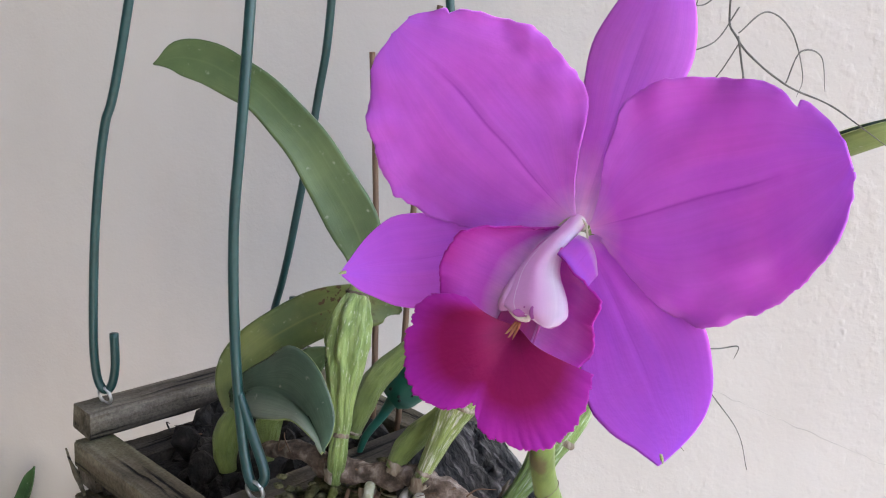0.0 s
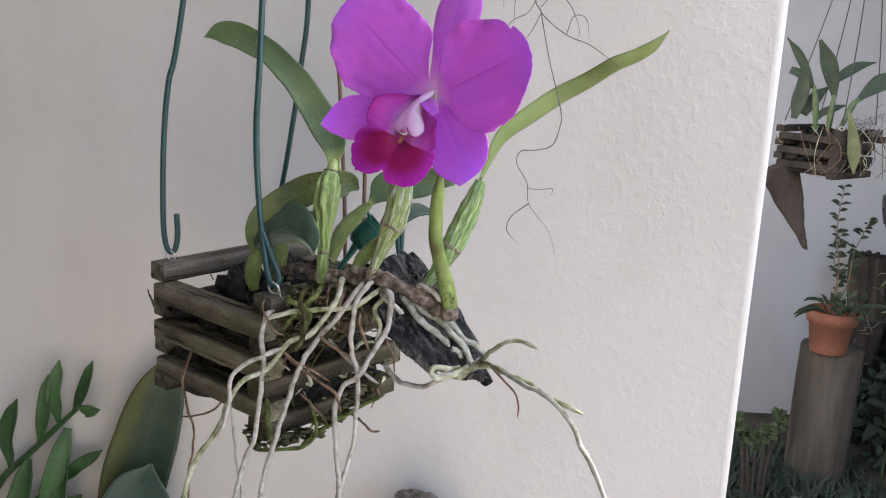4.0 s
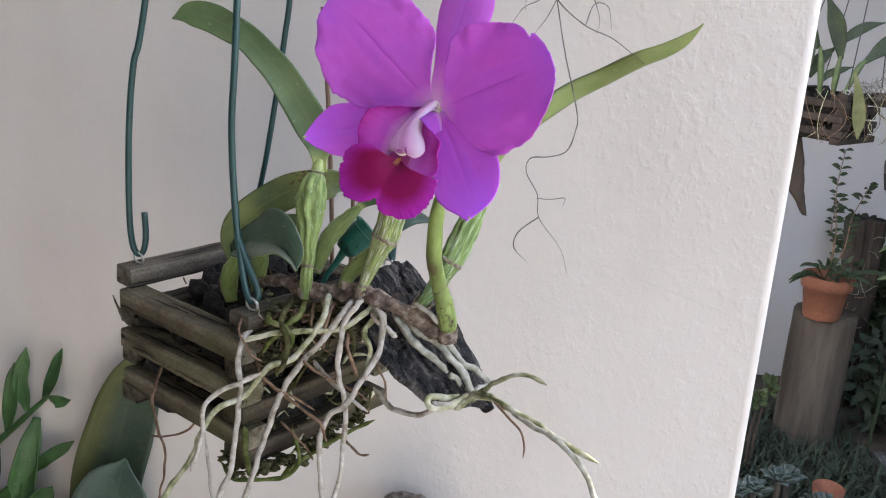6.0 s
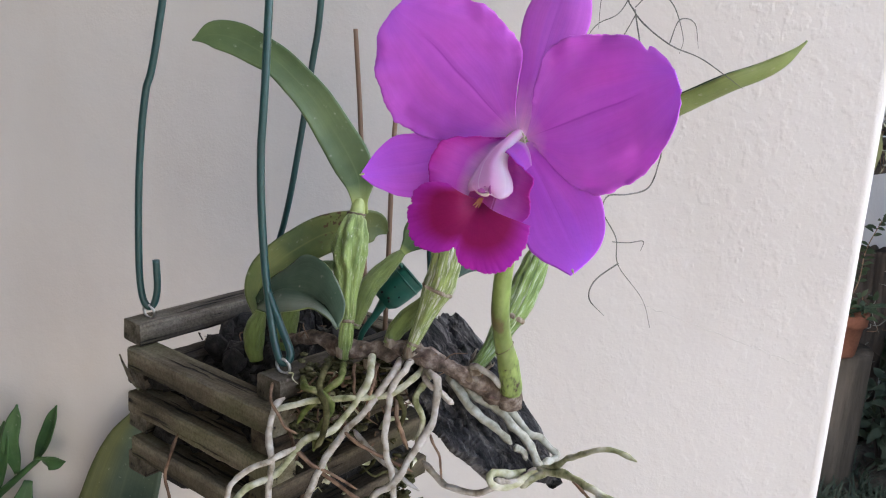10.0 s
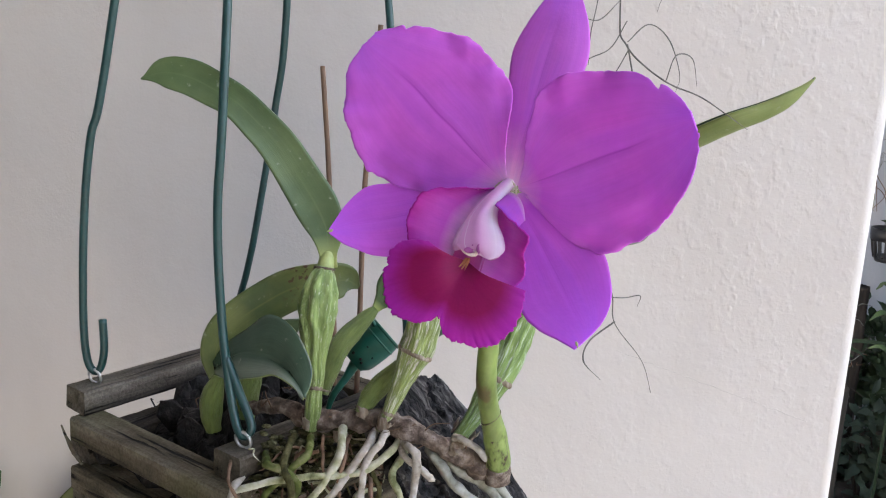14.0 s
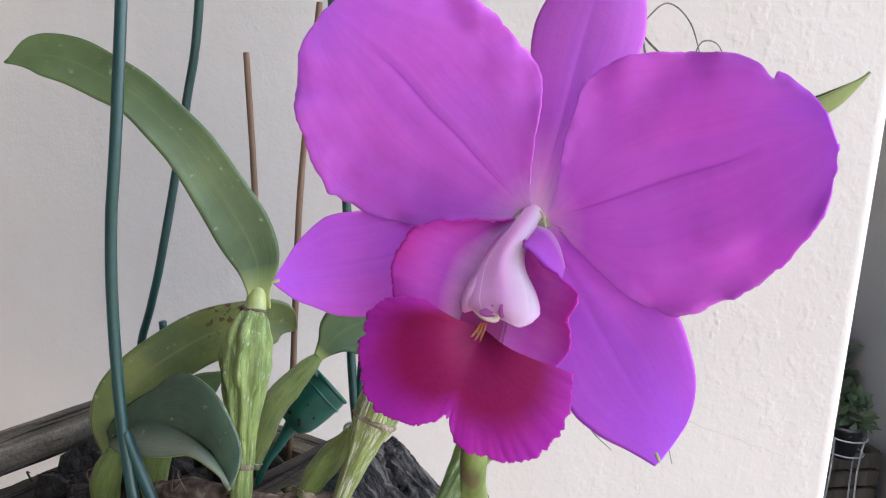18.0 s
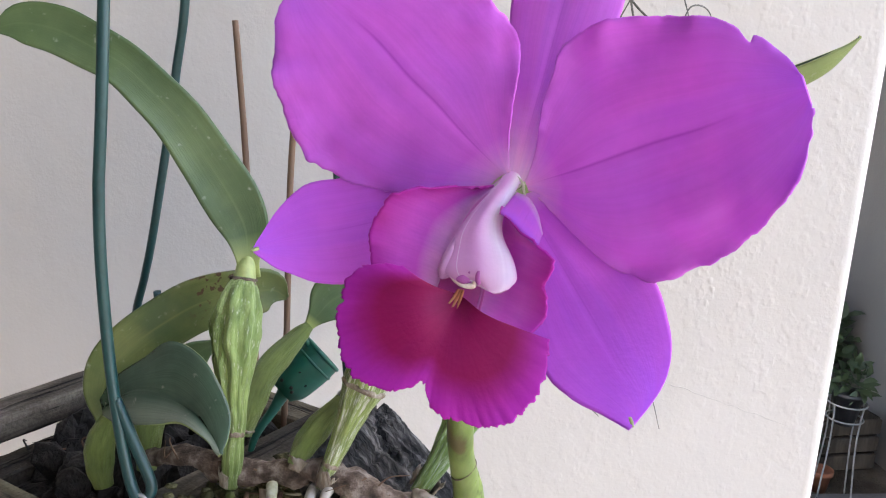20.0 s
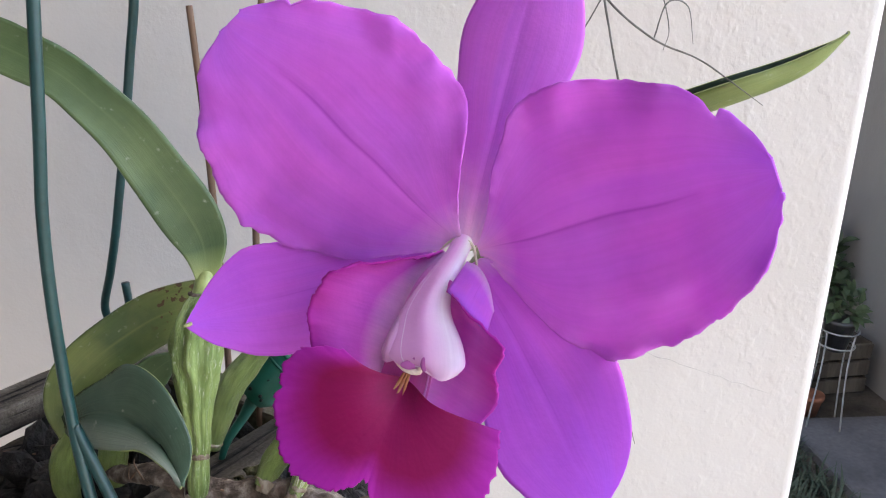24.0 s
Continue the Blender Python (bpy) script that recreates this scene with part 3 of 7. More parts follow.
main = flat_faces(part("wall_porch", wall_bm((-1.6, wall_y(-1.6)), EDGE, 0.16, -0.02, 2.26, 0.0075), WALL, None))
tagged(main, "off-white rough plastered porch wall with a rounded corner", "wall", kind="structure")
crack_pts = [(0.14 + 0.0042 * k, 0, 0.9735 - 0.00115 * k + 0.0016 * noise.noise(Vector((k * 0.9, 3, 1)))) for k in range(32)]
crack_pts = [(x, wall_y(x) - 0.00005, z) for x, y, z in crack_pts]
tube("crack", crack_pts, [0.00008, 0.0002, 0.00012, 0.00025, 0.00014, 0.0002, 0.00006], CRACK, main, "hairline crack in the plaster", sides=5, n=90, rough=0.6)
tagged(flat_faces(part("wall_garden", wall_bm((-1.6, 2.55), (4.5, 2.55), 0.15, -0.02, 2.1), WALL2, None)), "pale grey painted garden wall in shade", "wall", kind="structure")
# side wall and ceiling are unseen additions that cut light on the left
tagged(flat_faces(part("wall_side", wall_bm((-1.0, -1.296), (-1.0, wall_y(-1.0) - 0.004), 0.15, -0.02, 2.26), CLOSING, None)), "unseen plain wall added to dim the porch's left side", "wall", kind="structure")
ceil = part("ceiling", box_bm((2.3, 3.0, 0.12), Matrix.Translation((-0.85, -0.69, 2.325)), 0.004), SOFFIT, None, smooth=False)
tagged(ceil, "unseen plain ceiling added to shade the porch wall", "ceiling", kind="structure")

rng = random.Random(5)
gv, gf, gu = sheet_data(60, 60, lambda s, v: Vector((v * 40, -30 + s * 70, 0.0)))
ground = tagged(mesh_ob("ground", gv, gf, GROUND, smooth=False), "dark garden soil and leaf litter", "ground", kind="structure")
# both roof pieces are unseen additions that hold sky and sun off the garden
roof = part("roof", box_bm((3.0, 1.5, 0.05), Matrix.Translation((1.35, 2.15, 2.235)), 0.004), SOFFIT, None, smooth=False)
shade_roof = part("roof", box_bm((2.0, 0.9, 0.05), Matrix.Translation((1.85, 0.94, 2.235)), 0.004), SOFFIT, None, smooth=False)
tagged(shade_roof, "unseen roof piece added to darken the garden", "roof", kind="structure")
tagged(roof, "unseen plain roof added to shade the garden corner", "roof", kind="structure")
# added wall: dark-coloured for shade, and keeps sky light off the garden
tagged(flat_faces(part("wall_right", wall_bm((1.64, 2.546), (1.64, 1.0), 0.15, -0.02, 2.2), SHADY, None)), "added plain wall, garden shade put into its dark grey", "wall", kind="structure")
# unseen front wall, added so the porch is lit mostly from the right
tagged(flat_faces(part("wall_front", wall_bm((0.75, -1.3), (-0.996, -1.3), 0.15, -0.02, 2.26), CLOSING, None)), "unseen plain wall added to block light from the front", "wall", kind="structure")
tagged(part("pavement", box_bm((3.6, 5.6, 0.03), Matrix.Translation((0.2, -2.32, 0.012)), 0.004), PAVING, None, smooth=False), "worn grey concrete porch floor", "floor", kind="structure")
path = tagged(part("path", box_bm((1.81, 1.52, 0.03), Matrix.Translation((2.145, 1.25, 0.012)), 0.004), DARKPAVE, None, smooth=False), "dark grey concrete garden path", "path", kind="structure")

# ---- hanging slat basket ----
E1, E2 = Vector((0.788, -0.6157, 0)), Vector((0.6157, 0.788, 0))
MID = Vector((-0.0934, 0.3934, 0))
HALF, TOP, LAYER, SECT = 0.0603, 0.9885, 0.0142, 0.0185
REACH = {0: 0.0600, 1: 0.0680}
basket = thing("hanging_basket", (MID.x, MID.y, TOP - 7 * LAYER), "weathered grey square orchid basket of stacked wooden slats", "basket")


def slat_mesh(material, seed, length=0.150):
    r = random.Random(seed)
    bm = bmesh.new()
    n = 24
    prof = []
    ch = 0.0011
    for x, y in ((-1, -1), (1, -1), (1, 1), (-1, 1)):
        prof.append((x, y))
    rings = []
    for i in range(n + 1):
        x = (i / n - 0.5) * length
        ring = []
        for px, py in prof:
            for dx, dy in (((ch, 0), (0, ch)) if px * py < 0 else ((0, ch), (ch, 0))):
                y = px * (SECT / 2 - dx)
                z = py * (LAYER / 2 - 0.0004 - dy)
                j = noise.noise(Vector((x * 60, y * 90 + seed * 3.1, z * 90))) * 0.0006 + noise.noise(Vector((x * 230, y * 300 + seed, z * 300))) * 0.0004
                ring.append(bm.verts.new((x + noise.noise(Vector((y * 300, z * 300, seed))) * 0.0012 * (i in (0, n)), y + j, z + j)))
        rings.append(ring)
    for a, b in zip(rings, rings[1:]):
        for k in range(8):
            bm.faces.new((a[k], b[k], b[(k + 1) % 8], a[(k + 1) % 8]))
    bm.faces.new(rings[0])
    bm.faces.new(rings[-1][::-1])
    bmesh.ops.recalc_face_normals(bm, faces=bm.faces)
    me = bpy.data.meshes.new("slat")
    bm.to_mesh(me)
    bm.free()
    me.materials.append(material)
    return me


slat_kinds = [slat_mesh(SLAT, k) for k in range(4)] + [slat_mesh(SLATMOSS, k + 9) for k in range(3)] + [slat_mesh(SLATSHADE, k + 19) for k in range(2)]
rng = random.Random(8)
for layer in range(7):
    z = TOP - LAYER * (layer + 0.5)
    along, across = (E2, E1) if layer % 2 == 0 else (E1, E2)
    for sgn in (-1, 1):
        pick = rng.randrange(4) if layer % 2 == 0 else rng.randrange(4, 7)
        # lower slats on the right side take the dark copy against the sky light
        ob = new("slat", slat_kinds[7 + layer // 2 % 2 if layer in (2, 4, 6) and sgn > 0 else pick])
        ob.parent = basket
        turn = math.atan2(along.y, along.x) + radians(rng.uniform(-0.8, 0.8)) + (math.pi if rng.random() < 0.5 else 0)
        c = MID + across * (REACH[layer % 2] * sgn) + along * rng.uniform(-0.0015, 0.0015)
        worn = layer > 1 and sgn > 0
        if layer % 2 == 1 and sgn < 0:
            c = c + along * 0.0065
        if worn:
            c = c - along * 0.011
        ob.matrix_basis = Matrix.Translation(Vector((c.x, c.y, z)) - basket.location) @ Matrix.Rotation(turn, 4, "Z") @ Matrix.Diagonal((0.84 if worn else 0.945 if layer % 2 == 0 else 0.86 if sgn < 0 else 1.0, 1, 1, 1))
for k in range(4):
    ob = new("slat", slat_kinds[4 + k % 3])
    ob.parent = basket
    c = MID + E2 * (-0.036 + 0.024 * k)
    ob.matrix_basis = Matrix.Translation(Vector((c.x, c.y, TOP - LAYER * 6.5)) - basket.location) @ Matrix.Rotation(math.atan2(E1.y, E1.x), 4, "Z") @ Matrix.Diagonal((0.82, 0.9, 0.9, 1))

tube("splinter", [(-0.1925, 0.372, 0.9680), (-0.1890, 0.370, 0.961), (-0.1835, 0.366, 0.955), (-0.1770, 0.358, 0.9525)], [0.0004, 0.0009, 0.0014, 0.0006], SLATMOSS, basket, "splinter torn from the wood", sides=8, n=20, rough=0.5)

corners = {"left": MID - (E1 + E2) * HALF, "front": MID + (E1 - E2) * HALF, "right": MID + (E1 + E2) * HALF, "back": MID - (E1 - E2) * HALF}


def ring_pts(c, r, axis, n=12, start=0.0, sweep=6.283):
    axis = Vector(axis).normalized()
    a = axis.orthogonal().normalized()
    b = axis.cross(a)
    return [c + (a * math.cos(start + sweep * k / n) + b * math.sin(start + sweep * k / n)) * r for k in range(n + 1)]


for nm, c in corners.items():
    p = Vector((c.x, c.y, TOP + 0.0035))
    tube("eyelet", ring_pts(p, 0.0042, (0.4, 0.8, 0.15)), [0.00085] * 3, STEEL, basket, "galvanised screw eyelet", sides=6, n=26)

# ---- green coated wire hanger: four legs to one hook under the ceiling ----
APEX = Vector((-0.083, 0.40, 1.75))
hanger = thing("wire_hanger", APEX, "dark green plastic-coated wire hanger with four bent legs", "hanger")
WR = 0.0021


def ring_at(nm):
    c = corners[nm]
    return Vector((c.x, c.y, TOP + 0.007))


L, F, B, R = (ring_at(k) for k in ("left", "front", "back", "right"))
tube("wire", [L + Vector((0.0055, -0.001, 0.029)), L + Vector((0.0058, -0.001, 0.012)), L + Vector((0.003, 0, 0.001)), L + Vector((-0.001, 0, 0.0)), L + Vector((-0.004, 0, 0.008)), L + Vector((-0.005, 0, 0.03)), L + Vector((-0.0035, 0.001, 0.08)), L + Vector((0.001, 0.002, 0.125)), L + Vector((0.011, 0.002, 0.17)), L + Vector((0.05, 0.008, 0.42)), APEX], [WR] * 4, WIRE, hanger, sides=10, n=90)
tube("wire", [F + Vector((-0.0098, 0.0090, 0.033)), F + Vector((-0.0035, 0.0055, 0.019)), F + Vector((0.0035, 0.001, 0.003)), F + Vector((-0.001, 0, -0.001)), F + Vector((-0.006, 0.004, 0.012)), F + Vector((-0.0125, 0.012, 0.05)), F + Vector((-0.0155, 0.017, 0.10)), F + Vector((-0.0135, 0.022, 0.16)), F + Vector((-0.008, 0.05, 0.42)), APEX], [WR] * 4, WIRE, hanger, sides=10, n=90)
tube("wire", [B + Vector((-0.004, -0.006, 0.027)), B + Vector((-0.003, -0.005, 0.012)), B + Vector((-0.004, -0.003, 0.0)), B + Vector((-0.010, -0.005, 0.001)), B + Vector((-0.0145, -0.008, 0.014)), B + Vector((-0.007, -0.020, 0.04)), B + Vector((0.000, -0.028, 0.07)), B + Vector((0.0115, -0.034, 0.14)), B + Vector((0.020, -0.048, 0.205)), B + Vector((0.026, -0.06, 0.42)), APEX], [WR] * 4, WIRE, hanger, sides=10, n=90)
tube("wire", [R + Vector((0.003, 0.003, 0.03)), R + Vector((0.002, 0, 0.0)), R + Vector((-0.002, 0.002, 0.03)), R + Vector((-0.006, 0.004, 0.09)), R + Vector((-0.017, 0.008, 0.19)), R + Vector((-0.032, 0.008, 0.32)), APEX], [WR] * 4, WIRE, hanger, sides=10, n=90)
hook = [APEX + Vector((0.006, 0, 0.0)), APEX + Vector((0.0, 0, -0.006)), APEX + Vector((-0.006, 0, 0.0)), APEX + Vector((-0.002, 0, 0.03)), Vector((APEX.x, APEX.y, 2.0)), Vector((APEX.x, APEX.y, 2.27))]
tube("hook", hook, [WR] * 4, WIRE, hanger, sides=8, n=40)

# ---- bark filling, slab, cup and stakes ----
rng = random.Random(21)
bmall = bmesh.new()
for k in range(120):
    u, v = rng.uniform(-0.047, 0.047), rng.uniform(-0.047, 0.047)
    c = MID + E1 * u + E2 * v
    z = 0.967 + rng.uniform(-0.012, 0.011) - 0.1 * max(0, abs(u) - 0.03)
    m = Matrix.Translation((c.x, c.y, z)) @ Euler((rng.uniform(0, 6), rng.uniform(0, 6), rng.uniform(0, 6))).to_matrix().to_4x4()
    tmp = rock_bm(rng.uniform(0.006, 0.012), m, k, (1.3, 0.8, 0.5), 1, 0.5)
    me = bpy.data.meshes.new("tmp")
    tmp.to_mesh(me)
    tmp.free()
    bmall.from_mesh(me)
    bpy.data.meshes.remove(me)
for k in range(300):
    u, v, z = rng.uniform(-0.050, 0.050), rng.uniform(-0.060, 0.045), rng.uniform(0.898, 0.956)
    c = MID + E1 * u + E2 * v
    m = Matrix.Translation((c.x, c.y, z))
    tmp = rock_bm(rng.uniform(0.010, 0.016), m, k + 300, (1.2, 1.0, 0.7), 1, 0.5)
    me = bpy.data.meshes.new("tmp")
    tmp.to_mesh(me)
    tmp.free()
    bmall.from_mesh(me)
    bpy.data.meshes.remove(me)
fill = part("potting_bark", bmall, CHUNK, None, smooth=False)
tagged(fill, "black chunky bark filling the slat basket", "potting bark", kind="stuff")


def bark_slab(name, a, b, wide, thickness, side, material, seed, rows=60, cols=26, taper=0.0, skew=0.0):
    """A furrowed slab from a to b."""
    a, b, side = Vector(a), Vector(b), Vector(side).normalized()
    ax = (b - a).normalized()
    nor = side.cross(ax).normalized()
    if nor.z < 0:
        nor = -nor
    side = ax.cross(nor)
    ln = (b - a).length
    verts, faces, uvs = [], [], []
    ring = 2 * cols
    for i in range(rows + 1):
        s = i / rows
        w = wide * (0.82 + 0.18 * math.sin(math.pi * min(1, s * 1.2)) + 0.10 * noise.noise(Vector((s * 6, seed, 0)))) * (1 - 0.25 * max(0, s - 0.85) / 0.15) * (1 - taper * s)
        for k in range(ring):
            an = 2 * math.pi * k / ring
            v, h = math.cos(an), math.sin(an)
            v2 = math.copysign(abs(v) ** 0.6, v)
            h2 = math.copysign(abs(h) ** 0.7, h)
            p = a + ax * (s * ln - skew * v2 * s * s + 0.006 * noise.noise(Vector((v2 * 3, seed + 4, s * 2)))) + side * (v2 * w) + nor * (h2 * thickness - 0.35 * thickness * v2 * v2)
            q = Vector((s * ln * 15, v2 * w * 270, seed))
            fur = (1 - abs(noise.noise(q))) ** 3 * 0.0040 + noise.noise(q * 2.6) * 0.0014 + noise.noise(q * 6.1) * 0.0012 + noise.noise(q * 13.7) * 0.0007
            inner = 1 - 0.8 * max(0.0, abs(v2) - 0.7) / 0.3
            near, _ = noise.voronoi(Vector((s * ln * 75 + 0.9 * noise.noise(q * 3), v2 * w * 240 + 0.9 * noise.noise(q * 2.2), seed)))
            fur = 0.5 * fur + 0.0019 * max(0.0, 1 - (near[1] - near[0]) / 0.22) ** 1.4 + 0.0013 * near[0] + 0.0006 * noise.noise(q * 19.0)
            fur *= inner
            uvs.append((v2 * w, s * ln))
            p += nor * (-fur if h > 0 else fur) + side * (0.0022 * noise.noise(Vector((s * 9, v2, seed + 9))) + 0.0008 * noise.noise(Vector((s * 60, v2 * 3, seed + 9))))
            verts.append(p)
    for i in range(rows):
        for k in range(ring):
            k2 = (k + 1) % ring
            faces.append((i * ring + k, (i + 1) * ring + k, (i + 1) * ring + k2, i * ring + k2))
    faces.append(tuple(range(ring)))
    faces.append(tuple(rows * ring + k for k in range(ring))[::-1])
    return mesh_ob(name, verts, faces, material, uvs=uvs)


slab = bark_slab("bark_slab", (-0.0115, 0.3360, 1.0085), (0.0455, 0.2930, 0.9445), 0.0345, 0.007, (0.627, 0.777, 0.062), BARK, 3, 230, 84, skew=0.013)
tagged(slab, "dark deeply furrowed bark slab wedged in the basket", "bark")

cup = thing("feeder_cup", (-0.040, 0.362, 0.985), "dark green plastic feeder cup on a spike in the bark", "cup")
ca, cb = Vector((-0.0205, 0.371, 1.0265)), Vector((-0.0370, 0.366, 1.0115))
lid_at = ca.lerp(cb, 0.22)
tube("bowl", [ca, ca.lerp(cb, 0.1), ca.lerp(cb, 0.4), ca.lerp(cb, 0.8), cb], [0.0092, 0.0096, 0.0096, 0.0086, 0.0058], CUPGREEN, cup, sides=28, n=28)
tube("rim", ring_pts(ca, 0.0092, ca - cb, 24), [0.0009] * 3, CUPGREEN, cup, sides=6, n=40)
tube("band", ring_pts(lid_at, 0.0096, ca - cb, 24), [0.0006] * 3, CUPGREEN, cup, sides=6, n=40)
tube("tab", [ca + Vector((-0.005, -0.004, 0.004)), ca + Vector((-0.008, -0.005, 0.010)), ca + Vector((-0.0085, -0.005, 0.014))], [0.0014, 0.001, 0.0006], CUPGREEN, cup, sides=6, n=10)
for k in range(5):
    q = lid_at.lerp(cb, 0.25 + 0.12 * k) + Vector((-0.002 + 0.0045 * math.sin(k * 2.2), -0.0088, 0.002 * math.cos(k * 3)))
    part("hole", rock_bm(0.0009, Matrix.Translation(q), k, (1, 0.6, 1), 1, 0.2), CHUNK, cup, "small dark hole in the cup")
tube("spike", [cb + (ca - cb) * 0.15, Vector((-0.0405, 0.363, 1.004)), Vector((-0.0473, 0.360, 0.9938)), Vector((-0.051, 0.358, 0.978))], [0.0034, 0.0022, 0.0018, 0.0008], CUPGREEN, cup, sides=8, n=16)

for pts in ([(-0.0643, 0.437, 1.163), (-0.0589, 0.435, 1.10), (-0.0545, 0.432, 1.03), (-0.052, 0.428, 0.965)], [(-0.0315, 0.425, 1.187), (-0.0372, 0.425, 1.1041), (-0.0380, 0.425, 1.025), (-0.0385, 0.425, 0.965)]):
    st = tube("bamboo_stake", pts, [0.0015, 0.0016, 0.0017], CANE, sides=10, n=30, rough=0.08)
    tagged(st, "thin brown bamboo stake stuck in the basket", "plant stake", "stakes in the basket")

# ---- the orchid ----
orchid = thing("orchid", (-0.03, 0.315, 0.985), "cattleya orchid with one large magenta flower growing in the basket", "orchid")

# rhizome and pseudobulbs
RH = [(-0.0900, 0.341, 0.9945), (-0.0824, 0.336, 0.9972), (-0.0675, 0.325, 1.0024), (-0.0558, 0.319, 1.0000), (-0.0433, 0.316, 1.0006), (-0.0292, 0.311, 1.0030), (-0.0181, 0.306, 1.0065), (-0.0085, 0.302, 1.0035), (0.0036, 0.299, 0.9998), (0.0144, 0.299, 0.9945), (0.0250, 0.299, 0.9890), (0.034, 0.299, 0.9860)]
v, f, u = tube_data(RH, [0.0022, 0.0034, 0.0038, 0.0045, 0.0040, 0.0047, 0.0042, 0.0054, 0.0042, 0.0056, 0.0058, 0.0052], 24, 200, 0.2, 3)
rc = smooth_pts(RH, 200)
v = [rc[i // 24] + (p - rc[i // 24]) * (0.84 + 0.20 * abs(math.sin((i // 24) * 0.16 + 0.8 * noise.noise(p * 60))) ** 0.6 + 0.34 * noise.noise(p * 150) + 0.10 * noise.noise(p * 520)) for i, p in enumerate(v)]
mesh_ob("rhizome", v, f, RHIZOME, orchid, "knobbly brown creeping rhizome", u)


def bulb(pts, radii, material, label, ribs=9, rib_d=0.16, sides=40, bands=(), seed=0, n=70):
    b = tube("pseudobulb", pts, radii, material, orchid, label, sides=sides, n=n, rough=0.12, seed=seed, ribs=ribs, rib_d=rib_d)
    c = smooth_pts(pts, n)
    for s, wide in bands:
        i = int(s * (n - 1))
        r = spline(radii, s)
        seg = [c[max(i - 1, 0)], c[i], c[min(i + 1, n - 1)]]
        tube("sheath", seg, [r * 0.97, r * (0.5 + 0.5 * wide), r * 0.95], PAPER, b, "torn papery sheath ring", sides=40, n=8, rough=0.25, seed=seed)
    return b


bulb([(-0.0525, 0.314, 0.996), (-0.0515, 0.314, 1.010), (-0.0513, 0.318, 1.0205), (-0.0523, 0.324, 1.0380), (-0.0523, 0.330, 1.0520), (-0.0512, 0.335, 1.0622), (-0.0506, 0.339, 1.0675)], [0.0028, 0.0040, 0.0038, 0.0045, 0.0074, 0.0097, 0.0091, 0.0070, 0.0046], BULB, "furrowed pale green pseudobulb", 8, 0.24, 64, [(0.27, 1.07), (0.97, 1.02)], 1)
bulb([(-0.0190, 0.302, 1.002), (-0.0160, 0.303, 1.011), (-0.0120, 0.305, 1.0215), (-0.0075, 0.308, 1.0325), (-0.0035, 0.310, 1.0435), (-0.001, 0.312, 1.056), (0.001, 0.316, 1.072)], [0.0029, 0.0031, 0.0038, 0.0054, 0.0076, 0.0084, 0.0080, 0.0060], BULBOLD, "old green pseudobulb with white papery remains", 8, 0.1, 48, [(0.16, 1.1), (0.58, 1.03)], 2)
bulb([(0.016, 0.308, 0.996), (0.024, 0.312, 1.007), (0.0315, 0.316, 1.020), (0.0395, 0.321, 1.036), (0.0460, 0.325, 1.053), (0.0515, 0.328, 1.068)], [0.0034, 0.0042, 0.0062, 0.0078, 0.0076, 0.0062, 0.0042], BULBSILVER, "furrowed green pseudobulb with silvery streaks", 10, 0.15, 44, [(0.46, 1.04)], 3)
bulb([(-0.0505, 0.340, 1.004), (-0.0480, 0.343, 1.0135), (-0.0445, 0.348, 1.0230), (-0.0384, 0.353, 1.0310), (-0.0297, 0.358, 1.0400), (-0.0262, 0.360, 1.0430)], [0.0034, 0.0048, 0.0056, 0.0054, 0.0038, 0.0022], BULBSMALL, "short smooth green pseudobulb", 6, 0.05, 34, [(0.05, 1.15)], 4)
bulb([(-0.0290, 0.309, 1.0070), (-0.0260, 0.312, 1.0130), (-0.0205, 0.316, 1.0195), (-0.0125, 0.321, 1.0275)], [0.0030, 0.0044, 0.0048, 0.0030], BULBSMALL, "small leaning green pseudobulb", 6, 0.06, 34, [(0.12, 1.2)], 5)
bulb([(-0.105, 0.345, 0.980), (-0.1065, 0.345, 0.990), (-0.1055, 0.346, 1.000), (-0.103, 0.348, 1.008)], [0.0040, 0.0058, 0.0056, 0.0034], BULBSMALL, "short dull green pseudobulb", 6, 0.08, 30, [], 6)
bulb([(-0.088, 0.343, 0.988), (-0.088, 0.345, 0.999), (-0.087, 0.347, 1.008), (-0.085, 0.350, 1.016)], [0.0040, 0.0058, 0.0058, 0.0040], BULBSMALL, "short bright green pseudobulb", 6, 0.08, 30, [], 7)
tube("shoot", [(0.0345, 0.298, 0.982), (0.0345, 0.295, 0.993), (0.0318, 0.291, 1.006), (0.0274, 0.284, 1.0235), (0.0248, 0.275, 1.039), (0.0245, 0.272, 1.054), (0.0255, 0.268, 1.068), (0.0265, 0.262, 1.078)], [0.0046, 0.0053, 0.0051, 0.0044, 0.0044, 0.0043, 0.0037, 0.0022], SHOOT, orchid, "smooth bright green flowering shoot", sides=28, n=60, rough=0.05)
tube("shoot_sheath", [(0.035, 0.2985, 0.981), (0.0347, 0.2975, 0.986), (0.0347, 0.296, 0.9905)], [0.0054, 0.0062, 0.0056], RHIZOME, orchid, "reddish brown scale at the shoot's foot", sides=20, n=10, rough=0.2)
tube("shoot_sheath", [(0.0346, 0.2952, 0.9915), (0.0335, 0.2932, 0.9990), (0.0318, 0.2911, 1.0065), (0.0299, 0.2880, 1.0140)], [0.0055, 0.0056, 0.0054, 0.0047], SHOOTSPECK, orchid, "green scale speckled with brown", sides=24, n=24, rough=0.1)

